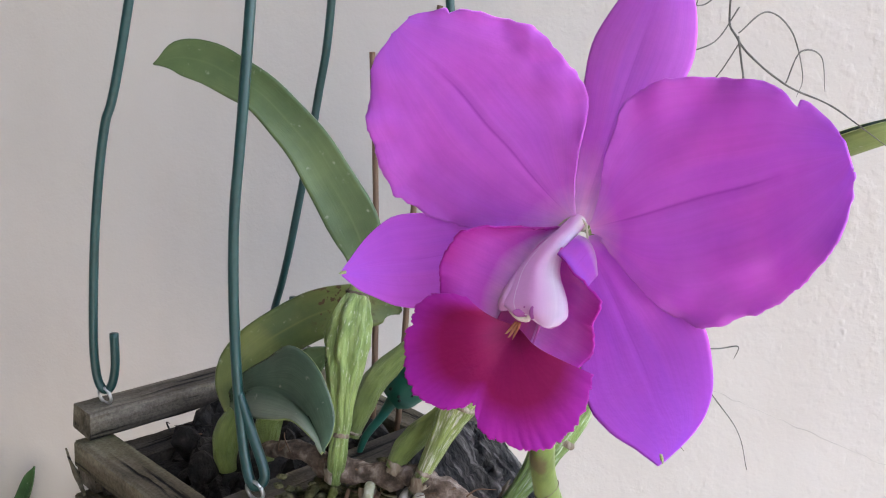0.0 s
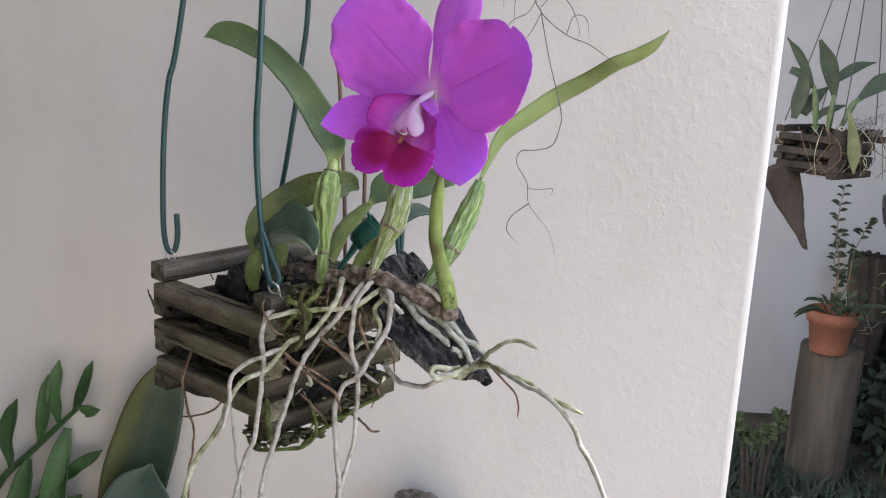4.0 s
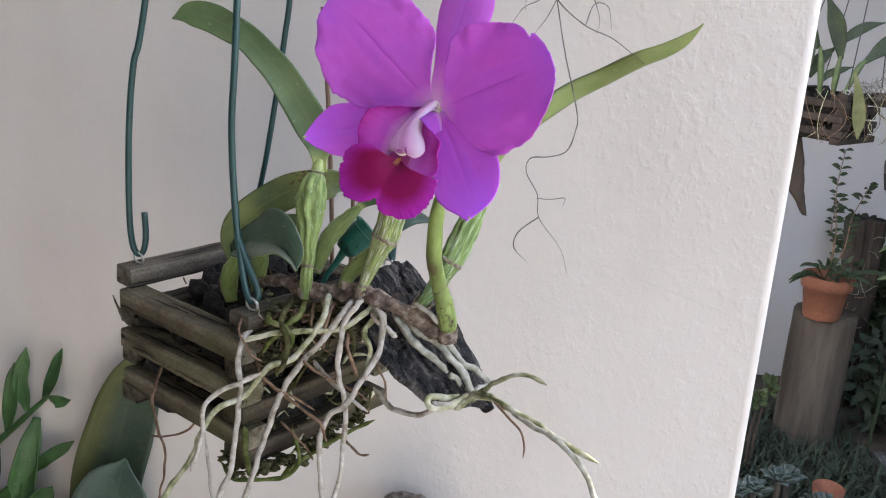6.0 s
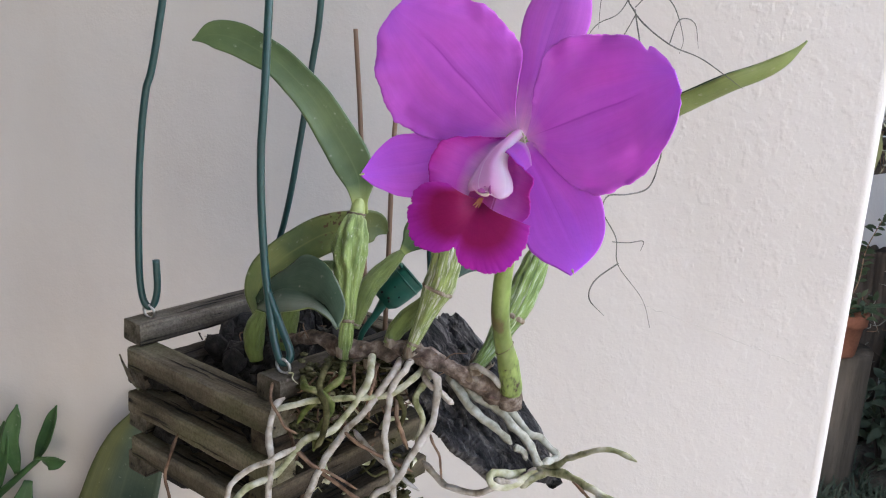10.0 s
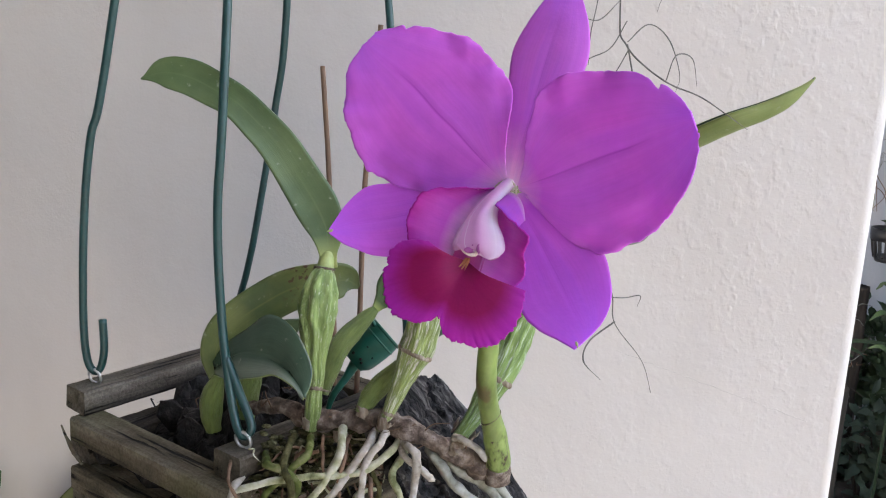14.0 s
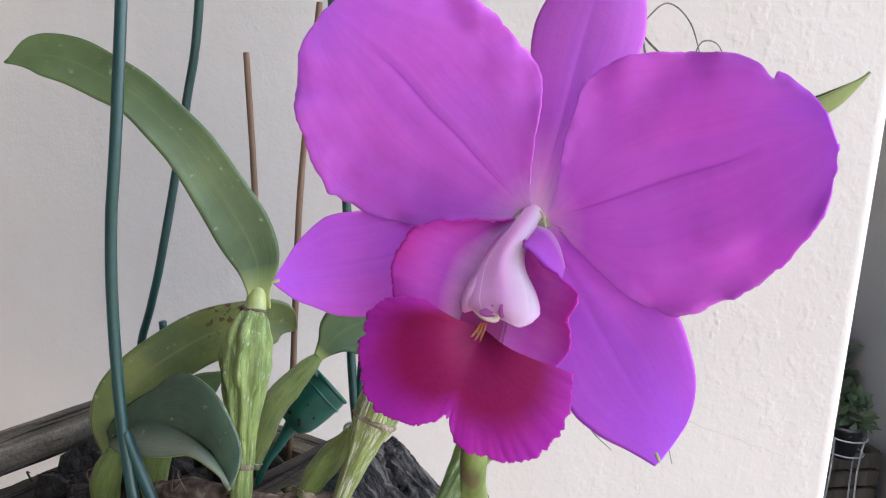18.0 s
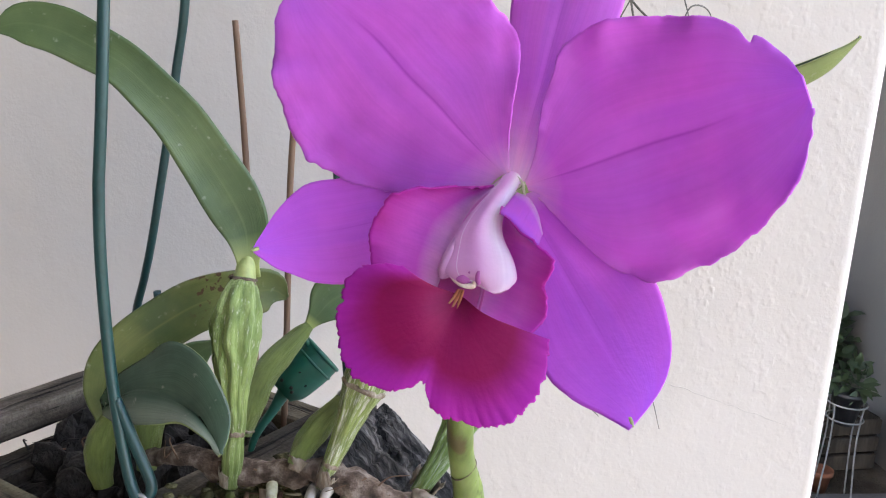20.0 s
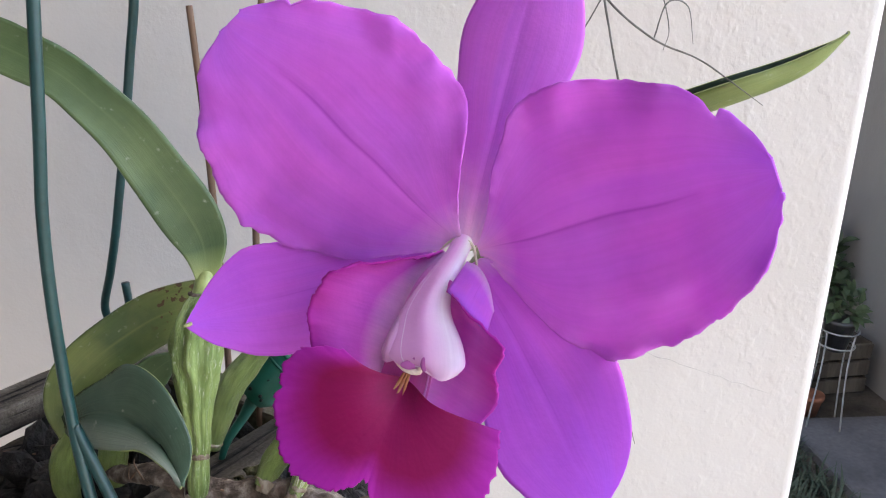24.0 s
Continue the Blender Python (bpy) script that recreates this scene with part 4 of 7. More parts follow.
tube("leaf_neck", [(-0.0506, 0.3385, 1.0655), (-0.0500, 0.3412, 1.0705), (-0.0494, 0.3440, 1.0745), (-0.0494, 0.3455, 1.0775)], [0.0046, 0.0039, 0.0036, 0.0012], NECK, orchid, "pale green neck of the leaf", sides=20, n=12)
tube("neck_ring", ring_pts(Vector((-0.0504, 0.3390, 1.0682)), 0.0047, (0.1, 0.25, 1), 20), [0.0006, 0.0008, 0.0005], RHIZOME, orchid, "brown dry ring", sides=6, n=40)

for c, r, tilt in (((0.0290, 0.2866, 1.0172), 0.0050, (-0.75, -0.1, 1)), ((0.0345, 0.2957, 0.9905), 0.0055, (-0.1, -0.3, 1))):
    tube("node_ring", ring_pts(Vector(c), r, tilt, 20), [0.0002, 0.0004, 0.00022, 0.0001, 0.0003], RHIZOME, orchid, "thin brown ring at a node", sides=6, n=40, rough=0.9)

# dry scales and fibres round the bulbs' feet


def scale(c, axis, r, ln, seed, sweep=4.2):
    """A torn papery scale standing round a stem: a ragged, flaring half cone."""
    c, axis = Vector(c), Vector(axis).normalized()
    a = axis.orthogonal().normalized()
    b = axis.cross(a)

    def fn(s, v):
        an = seed * 1.7 + sweep * 0.5 * v
        top = ln * (0.55 + 0.45 * noise.noise(Vector((an * 2.1, seed, 0))) + 0.3 * noise.noise(Vector((an * 7, seed, 2))))
        rr = r * (1 + 0.22 * s * s + 0.12 * noise.noise(Vector((an * 3, s * 2, seed))))
        return c + axis * (top * s) + (a * math.cos(an) + b * math.sin(an)) * rr

    v, fcs, u = sheet_data(8, 26, fn)
    thick(mesh_ob("dry_scale", v, fcs, PAPER, orchid, "torn dry papery scale", u), 0.00025)


for k, (c, axis, r, ln) in enumerate((
    ((-0.0525, 0.314, 0.997), (0.1, 0, 1), 0.0040, 0.010), ((-0.0180, 0.3025, 1.002), (0.35, 0.1, 1), 0.0040, 0.011),
    ((-0.0285, 0.3095, 1.005), (0.4, 0.3, 1), 0.0040, 0.008), ((0.0175, 0.3085, 0.997), (0.6, 0.2, 1), 0.0050, 0.011),
    ((0.012, 0.2995, 0.997), (1, -0.1, -0.3), 0.0054, 0.009), ((-0.040, 0.310, 0.997), (1, -0.3, 0.1), 0.0046, 0.006))):
    scale(c, axis, r, ln, k + 1)
rng = random.Random(17)
for k in range(16):
    s0 = Vector(RH[2 + k % 8]) + Vector((rng.gauss(0, 0.004), -0.003, rng.uniform(0.0, 0.004)))
    way = Vector((rng.gauss(0, 0.006), rng.uniform(-0.003, 0.004), rng.uniform(-0.009, 0.008)))
    bend = Vector((rng.gauss(0, 0.004), 0, rng.gauss(0, 0.003)))
    tube("dry_fibre", [s0, s0 + way * 0.5 + bend, s0 + way * 1.2], [0.0004, 0.0003, 0.00012], ROOTDEAD, orchid, "thin dry fibre on the rhizome", sides=5, n=12)

for k in range(24):
    p = MID - E1 * rng.uniform(0.0, 0.048) + E2 * rng.uniform(-0.04, 0.048)
    p.z = rng.uniform(0.966, 0.976)
    w = Vector((rng.gauss(0, 0.007), rng.gauss(0, 0.005), rng.uniform(0.0, 0.007)))
    tube("dry_fibre", [p, p + w * 0.6 + Vector((rng.gauss(0, 0.003), 0, 0.002)), p + w * 1.2 + Vector((rng.gauss(0, 0.004), 0, -0.001))], [0.0005, 0.0004, 0.00015], rng.choice((CHUNK, CHUNK, ROOTDEAD)), orchid, "thin dark fibre in the bark filling", sides=5, n=12)

# leaves
leaf("leaf", [(-0.0487, 0.341, 1.0682), (-0.0492, 0.341, 1.0755), (-0.0505, 0.344, 1.0863), (-0.0556, 0.344, 1.0977), (-0.0644, 0.344, 1.1116), (-0.0741, 0.344, 1.1258), (-0.0841, 0.344, 1.1362), (-0.0938, 0.344, 1.1450), (-0.1044, 0.344, 1.1505), (-0.1154, 0.344, 1.1554), (-0.1277, 0.344, 1.1568), (-0.1379, 0.344, 1.1535)], [0.0040, 0.0044, 0.0088, 0.0105, 0.0098, 0.0090, 0.0083, 0.0079, 0.0083, 0.0084, 0.0066, 0.0002], LEAFSTRAP, orchid, "long strap leaf arching over", (0.1, -1, 0.2), 0.12, 0.05, 0.0012, 60, 14)


def keeled_leaf(pts, near, far, near_way, far_way, under, upper, label, rows=56, cols=14):
    """A leaf folded like a keel along its midrib: pale beneath, dark above, with a thickness of its own."""
    c = smooth_pts(pts, rows + 1)
    near_way, far_way = Vector(near_way).normalized(), Vector(far_way).normalized()

    def fn(s, v):
        w = spline(near, s) if v < 0 else spline(far, s)
        way = near_way if v < 0 else far_way
        out = (far_way - near_way).normalized()
        return c[min(int(round(s * rows)), rows)] + way * (abs(v) * max(w, 0.0001)) + out * (0.16 * w * math.sin(math.pi * abs(v)) * (-1 if v < 0 else 1))

    v, f, u = sheet_data(rows, cols, fn)
    ob = mesh_ob("leaf", v, f, under, orchid, label, u)
    ob.data.materials.append(upper)
    thick(ob, 0.0012).modifiers[0].material_offset = 1
    return ob


keeled_leaf([(0.0515, 0.328, 1.068), (0.0591, 0.329, 1.0829), (0.0681, 0.335, 1.0955), (0.0852, 0.343, 1.1072), (0.1036, 0.349, 1.1203), (0.1209, 0.344, 1.1314), (0.135, 0.324, 1.1436), (0.1476, 0.319, 1.1504), (0.1562, 0.314, 1.1578), (0.1618, 0.308, 1.169)], [0.0030, 0.0078, 0.0122, 0.0152, 0.0152, 0.0138, 0.0124, 0.0110, 0.0082, 0.0010], [0.0030, 0.0072, 0.0112, 0.0138, 0.0136, 0.0124, 0.0112, 0.0098, 0.0070, 0.0008], (-0.52, -0.56, 0.62), (-0.46, 0.60, 0.62), LEAFPALE, LEAFDARK, "long keeled leaf, pale green below and dark above")
leaf("leaf", [(-0.1035, 0.347, 1.006), (-0.1050, 0.348, 1.018), (-0.1020, 0.350, 1.0275), (-0.095, 0.353, 1.0355), (-0.0824, 0.357, 1.0445), (-0.0695, 0.360, 1.0515), (-0.0543, 0.364, 1.0545), (-0.0420, 0.368, 1.0555), (-0.0355, 0.370, 1.0515)], [0.0036, 0.0068, 0.0092, 0.0102, 0.0105, 0.0105, 0.0100, 0.0080, 0.0010], LEAFSPOT, orchid, "curved olive leaf with a brown-spotted margin", (0.2, -1, 0.1), 0.2, 0.04, 0.0012, 44, 12)
leaf("leaf", [(-0.0268, 0.360, 1.0420), (-0.0225, 0.361, 1.0475), (-0.0165, 0.363, 1.0535), (-0.004, 0.366, 1.0580), (0.015, 0.370, 1.060), (0.033, 0.372, 1.058)], [0.0016, 0.0046, 0.0108, 0.0118, 0.0100, 0.0004], LEAFSTRAP, orchid, "grey-green leaf behind the flower", (0.1, -1, 0.1), 0.2, 0.03)
leaf("leaf", [(-0.0125, 0.321, 1.026), (-0.004, 0.330, 1.036), (0.008, 0.334, 1.045), (0.0235, 0.336, 1.043)], [0.0022, 0.0036, 0.0046, 0.0003], LEAFDARK, orchid, "short dark leaf under the flower", (0.1, -1, 0.4), 0.3)


def folded_leaf(rib, upper, lower, material, edge, label, rows=48, cols=20):
    """A broad leaf creased along its midrib, each half swelling out to its own margin, with a pale rim."""
    c, a, b = [smooth_pts(p, rows + 1) for p in (rib, upper, lower)]

    def fn(s, v):
        i = min(int(round(s * rows)), rows)
        to = a[i] if v > 0 else b[i]
        bulge = 0.16 * (to - c[i]).length * math.sin(math.pi * abs(v) ** 0.8)
        return c[i].lerp(to, abs(v)) + Vector((0.3, -0.8, 0.5)) * bulge + Vector((0, 0.0004 * noise.noise(Vector((s * 6, v * 2, 3))), 0))

    v, f, u = sheet_data(rows, cols, fn)
    ob = mesh_ob("leaf", v, f, material, orchid, label, u)
    ob.data.materials.append(edge)
    thick(ob, 0.0010).modifiers[0].material_offset_rim = 1


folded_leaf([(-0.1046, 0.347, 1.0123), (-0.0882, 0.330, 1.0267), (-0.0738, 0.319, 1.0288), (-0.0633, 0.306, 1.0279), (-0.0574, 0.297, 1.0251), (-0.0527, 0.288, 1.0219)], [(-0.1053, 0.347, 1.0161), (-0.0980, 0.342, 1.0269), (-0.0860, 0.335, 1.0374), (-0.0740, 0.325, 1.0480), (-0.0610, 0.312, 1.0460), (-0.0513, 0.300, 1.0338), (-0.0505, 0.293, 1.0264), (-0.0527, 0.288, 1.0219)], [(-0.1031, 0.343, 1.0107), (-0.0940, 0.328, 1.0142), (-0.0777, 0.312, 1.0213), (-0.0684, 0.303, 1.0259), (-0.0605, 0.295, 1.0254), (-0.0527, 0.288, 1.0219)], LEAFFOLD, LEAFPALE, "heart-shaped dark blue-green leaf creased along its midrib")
leaf("leaf", [(-0.085, 0.350, 1.015), (-0.080, 0.353, 1.022), (-0.072, 0.357, 1.030), (-0.062, 0.360, 1.036)], [0.0030, 0.0060, 0.0060, 0.0004], LEAF, orchid, "small green leaf", (0.3, -1, 0.2), 0.3)

# roots: points, start and end radius, material
grown = iter(range(1000))


def root(pts, r0, r1, m):
    k = next(grown)
    slim = {ROOTDEAD: 0.55, MOSSLIVE: 0.7}.get(m, 0.84)
    r0, r1 = r0 * slim, r1 * slim
    held = pts[0][2] > 0.99
    if held:
        pts = [(pts[0][0], pts[0][1] + 0.005, pts[0][2] - 0.003)] + list(pts[1:])
    jit = [r0 * (1 + 0.14 * math.sin(2.7 * j + k)) * (1 - j / 12) + r1 * (1 + 0.14 * math.sin(3.1 * j + k)) * (j / 12) for j in range(12)] + [r1 * 0.35]
    if not held:
        jit[0] *= 0.4
    n = len(pts) * 5
    wavy = []
    for i, p in enumerate(smooth_pts(pts, n)):
        w = 0.0011 * math.sin(math.pi * i / (n - 1)) ** 0.5
        wavy.append(p + Vector((noise.noise(p * 110 + Vector((k, 0, 0))), 0.6 * noise.noise(p * 110 + Vector((0, k, 5))), noise.noise(p * 110 + Vector((0, 3, k))))) * w)
    return tube("root", wavy, jit, m, orchid, sides=10, n=n * 2, rough=0.5 if m is ROOTGREY else 0.26, seed=k)


root([(-0.0217, 0.299, 1.0042), (-0.0250, 0.292, 0.9985), (-0.0292, 0.290, 0.9930), (-0.0384, 0.288, 0.9790), (-0.0524, 0.285, 0.9621), (-0.061, 0.282, 0.945), (-0.068, 0.280, 0.923), (-0.074, 0.277, 0.901), (-0.081, 0.275, 0.876), (-0.085, 0.272, 0.851), (-0.088, 0.270, 0.80)], 0.0023, 0.0019, ROOT)
root([(-0.0159, 0.298, 1.0058), (-0.0190, 0.292, 1.0005), (-0.0235, 0.290, 0.9950), (-0.0262, 0.288, 0.9860), (-0.0268, 0.286, 0.9750), (-0.0268, 0.284, 0.9600), (-0.022, 0.282, 0.941), (-0.023, 0.279, 0.904), (-0.029, 0.277, 0.875), (-0.034, 0.275, 0.854), (-0.038, 0.273, 0.81)], 0.0022, 0.0017, ROOT)
root([(-0.0098, 0.298, 0.9993), (-0.0055, 0.290, 0.9995), (-0.0030, 0.289, 0.9965), (-0.0029, 0.287, 0.9819), (-0.0065, 0.285, 0.9713), (-0.0156, 0.283, 0.9551), (-0.0230, 0.281, 0.9429), (-0.032, 0.281, 0.936), (-0.036, 0.279, 0.920), (-0.035, 0.276, 0.897), (-0.032, 0.274, 0.870), (-0.031, 0.272, 0.845), (-0.034, 0.271, 0.79)], 0.0024, 0.0018, ROOT)
root([(-0.0368, 0.300, 1.0047), (-0.0365, 0.292, 0.9975), (-0.0385, 0.290, 0.9900), (-0.0434, 0.287, 0.9828), (-0.0545, 0.284, 0.9693), (-0.0671, 0.283, 0.9640), (-0.081, 0.281, 0.946), (-0.096, 0.278, 0.937), (-0.104, 0.275, 0.926), (-0.111, 0.272, 0.906), (-0.122, 0.269, 0.890), (-0.129, 0.265, 0.874), (-0.134, 0.262, 0.848), (-0.137, 0.26, 0.81)], 0.0024, 0.0017, ROOTGREEN)
root([(-0.070, 0.283, 0.961), (-0.083, 0.275, 0.956), (-0.096, 0.274, 0.949), (-0.103, 0.273, 0.939), (-0.103, 0.272, 0.928), (-0.107, 0.271, 0.911), (-0.110, 0.270, 0.900)], 0.0018, 0.0016, ROOT)
root([(-0.079, 0.292, 0.982), (-0.083, 0.287, 0.979), (-0.085, 0.283, 0.966), (-0.083, 0.281, 0.951), (-0.085, 0.279, 0.931), (-0.088, 0.276, 0.900), (-0.094, 0.274, 0.886), (-0.098, 0.272, 0.868), (-0.103, 0.270, 0.846), (-0.108, 0.268, 0.80)], 0.0021, 0.0019, ROOT)
root([(-0.148, 0.340, 0.936), (-0.150, 0.331, 0.927), (-0.153, 0.329, 0.912), (-0.149, 0.328, 0.892), (-0.145, 0.327, 0.879), (-0.146, 0.326, 0.862), (-0.149, 0.325, 0.845), (-0.149, 0.324, 0.80)], 0.0017, 0.0014, ROOTDEAD)
root([(-0.158, 0.338, 0.883), (-0.146, 0.331, 0.887), (-0.133, 0.327, 0.893), (-0.124, 0.325, 0.902), (-0.118, 0.33, 0.909)], 0.0012, 0.0015, ROOTDEAD)
root([(-0.108, 0.292, 0.914), (-0.104, 0.287, 0.886), (-0.101, 0.284, 0.867), (-0.097, 0.281, 0.843), (-0.094, 0.28, 0.80)], 0.0012, 0.0011, ROOT)
root([(0.0130, 0.2975, 1.0005), (0.0155, 0.2935, 1.0040), (0.0196, 0.2910, 1.0035), (0.0255, 0.2910, 0.9985), (0.0290, 0.2935, 0.9930)], 0.0020, 0.0018, ROOT)
# roots clinging to the bark slab and knotted at its lower end
root([(0.0030, 0.3010, 0.9975), (0.0046, 0.2983, 0.9932), (0.0083, 0.2957, 0.9890), (0.0138, 0.2923, 0.9831), (0.0198, 0.2907, 0.9780), (0.0258, 0.2905, 0.9738), (0.0318, 0.2903, 0.9695), (0.0363, 0.2887, 0.9648)], 0.0027, 0.0022, ROOTGREY)
root([(0.0090, 0.3020, 0.9950), (0.0112, 0.3000, 0.9898), (0.0197, 0.2992, 0.9835), (0.0288, 0.3011, 0.9784), (0.0365, 0.2976, 0.9710), (0.0426, 0.2960, 0.9658), (0.0471, 0.2934, 0.9610), (0.0499, 0.2883, 0.9559), (0.0513, 0.2846, 0.9526)], 0.0026, 0.0023, ROOTGREY)
root([(0.0200, 0.3010, 0.9880), (0.0242, 0.3003, 0.9810), (0.0350, 0.3039, 0.9759), (0.0412, 0.3022, 0.9707), (0.0458, 0.2995, 0.9658), (0.0537, 0.3019, 0.9619), (0.0583, 0.3007, 0.9580), (0.0613, 0.2984, 0.9545), (0.0556, 0.2920, 0.9543), (0.0513, 0.2851, 0.9529)], 0.0025, 0.0024, ROOTGREY)
root([(0.0372, 0.2875, 0.9641), (0.0414, 0.2880, 0.9615), (0.0440, 0.2854, 0.9581)], 0.0024, 0.0016, ROOTGREY)
root([(0.0512, 0.2857, 0.9521), (0.0450, 0.2810, 0.9515), (0.0380, 0.2770, 0.9490), (0.0315, 0.2760, 0.9475), (0.0262, 0.2770, 0.9490), (0.0258, 0.2790, 0.9520), (0.0310, 0.2810, 0.9530), (0.0375, 0.2830, 0.9515), (0.0440, 0.2850, 0.9530)], 0.0024, 0.0022, ROOTGREEN)
root([(0.0500, 0.2860, 0.9540), (0.0450, 0.2835, 0.9500), (0.0400, 0.2790, 0.9500), (0.0330, 0.2770, 0.9500), (0.0280, 0.2780, 0.9505)], 0.0022, 0.0020, ROOT)
root([(0.0560, 0.2800, 0.9560), (0.0510, 0.2800, 0.9530), (0.0455, 0.2785, 0.9505), (0.0420, 0.2790, 0.9480), (0.0440, 0.2820, 0.9465), (0.0490, 0.2840, 0.9490)], 0.0022, 0.0020, ROOTGREEN)
root([(0.0420, 0.2840, 0.9500), (0.0359, 0.2850, 0.9462), (0.0250, 0.2880, 0.9388), (0.0167, 0.2920, 0.9347), (0.0079, 0.2960, 0.9351), (0.0034, 0.3000, 0.9349), (-0.0028, 0.3040, 0.9389), (-0.0083, 0.3080, 0.9431)], 0.0019, 0.0021, ROOT)
root([(0.0505, 0.286, 0.9535), (0.056, 0.276, 0.960), (0.062, 0.266, 0.9705), (0.069, 0.253, 0.981), (0.079, 0.249, 0.9845), (0.089, 0.245, 0.9815)], 0.0021, 0.0013, ROOTGREEN)
root([(0.0500, 0.286, 0.9540), (0.0560, 0.276, 0.9570), (0.0635, 0.262, 0.9625), (0.076, 0.243, 0.964), (0.092, 0.233, 0.959), (0.102, 0.224, 0.957), (0.1145, 0.214, 0.955)], 0.0026, 0.0018, ROOTGREEN)
root([(0.072, 0.244, 0.964), (0.082, 0.235, 0.962), (0.092, 0.227, 0.961), (0.100, 0.222, 0.957), (0.109, 0.220, 0.946), (0.116, 0.218, 0.933), (0.124, 0.215, 0.919), (0.130, 0.213, 0.906), (0.135, 0.210, 0.890), (0.140, 0.208, 0.85)], 0.0019, 0.0015, ROOTGREY)
root([(0.062, 0.252, 0.966), (0.067, 0.250, 0.962), (0.072, 0.249, 0.958), (0.077, 0.248, 0.953), (0.080, 0.246, 0.945), (0.080, 0.245, 0.937)], 0.0014, 0.0010, ROOTDEAD)
root([(-0.0100, 0.299, 1.0017), (-0.0161, 0.291, 0.9950), (-0.0303, 0.289, 0.9871), (-0.0484, 0.288, 0.9852), (-0.0714, 0.286, 0.9818), (-0.0843, 0.286, 0.9765)], 0.0021, 0.0018, ROOTGREEN)
root([(-0.060, 0.317, 0.996), (-0.061, 0.298, 0.993), (-0.061, 0.287, 0.990), (-0.057, 0.283, 0.981), (-0.058, 0.282, 0.968), (-0.062, 0.280, 0.961)], 0.0022, 0.0018, MOSSROOT)
root([(-0.052, 0.300, 0.972), (-0.0462, 0.284, 0.9672), (-0.033, 0.284, 0.9591), (-0.0126, 0.284, 0.9491)], 0.0018, 0.0016, ROOTDEAD)
root([(-0.078, 0.298, 0.962), (-0.0704, 0.282, 0.9572), (-0.0563, 0.282, 0.948), (-0.0401, 0.282, 0.9388)], 0.0017, 0.0014, ROOTDEAD)
root([(-0.024, 0.300, 0.986), (-0.0218, 0.281, 0.9797), (-0.0185, 0.281, 0.9702), (-0.0156, 0.281, 0.9628)], 0.0022, 0.0016, ROOTDEAD)
root([(-0.072, 0.304, 0.9890), (-0.0683, 0.289, 0.9895), (-0.0603, 0.287, 0.9880), (-0.0546, 0.287, 0.980), (-0.0614, 0.287, 0.9659), (-0.063, 0.285, 0.957)], 0.0030, 0.0022, MOSSLIVE)
root([(-0.0525, 0.310, 0.996), (-0.0514, 0.293, 0.9940), (-0.0583, 0.290, 0.9872), (-0.0665, 0.290, 0.9781), (-0.072, 0.288, 0.970)], 0.0028, 0.0020, MOSSLIVE)
root([(-0.0465, 0.309, 0.996), (-0.0450, 0.294, 0.992), (-0.0430, 0.291, 0.984)], 0.0018, 0.0012, ROOTDEAD)
root([(-0.0340, 0.306, 0.998), (-0.0345, 0.291, 0.993), (-0.0367, 0.288, 0.984), (-0.0360, 0.287, 0.976)], 0.0020, 0.0014, ROOTDEAD)
root([(-0.0860, 0.290, 0.991), (-0.0830, 0.277, 0.988), (-0.0794, 0.276, 0.9812), (-0.0754, 0.276, 0.9741), (-0.0696, 0.276, 0.9705)], 0.0014, 0.0012, ROOTDEAD)
root([(-0.045, 0.305, 0.960), (-0.037, 0.297, 0.955), (-0.021, 0.290, 0.945), (-0.009, 0.285, 0.938)], 0.0017, 0.0012, ROOT)
root([(-0.075, 0.298, 0.952), (-0.065, 0.290, 0.947), (-0.049, 0.285, 0.938), (-0.037, 0.280, 0.932), (-0.032, 0.279, 0.920)], 0.0020, 0.0016, ROOTDEAD)
root([(-0.006, 0.297, 0.998), (-0.013, 0.289, 0.987), (-0.009, 0.287, 0.976), (-0.012, 0.286, 0.962)], 0.0020, 0.0016, ROOTGREEN)
root([(-0.100, 0.300, 0.889), (-0.090, 0.291, 0.884), (-0.072, 0.290, 0.885), (-0.057, 0.290, 0.889), (-0.050, 0.290, 0.902), (-0.055, 0.291, 0.922)], 0.0021, 0.0016, MOSSLIVE)
root([(-0.063, 0.298, 0.883), (-0.046, 0.303, 0.897), (-0.029, 0.307, 0.908), (-0.007, 0.310, 0.920)], 0.0023, 0.0018, MOSSLIVE)
root([(-0.083, 0.288, 0.922), (-0.081, 0.286, 0.902), (-0.079, 0.288, 0.888)], 0.0030, 0.0022, MOSSLIVE)
root([(-0.036, 0.335, 0.896), (-0.024, 0.330, 0.890), (-0.018, 0.330, 0.884), (-0.011, 0.330, 0.884)], 0.0018, 0.0012, ROOTDEAD)
root([(-0.005, 0.290, 0.968), (0.000, 0.284, 0.958), (0.002, 0.280, 0.948)], 0.0014, 0.0010, ROOTDEAD)
root([(-0.150, 0.345, 0.939), (-0.143, 0.338, 0.937), (-0.135, 0.334, 0.930)], 0.0016, 0.0012, ROOTDEAD)
root([(-0.025, 0.307, 0.999), (-0.024, 0.295, 0.990), (-0.019, 0.291, 0.980), (-0.021, 0.289, 0.968)], 0.0018, 0.0013, MOSSROOT)
root([(-0.010, 0.299, 1.000), (-0.008, 0.292, 0.994), (0.000, 0.289, 0.990), (0.006, 0.287, 0.986)], 0.0020, 0.0016, ROOT)
root([(-0.060, 0.282, 0.930), (-0.047, 0.280, 0.918), (-0.040, 0.281, 0.906)], 0.0015, 0.0011, ROOTDEAD)

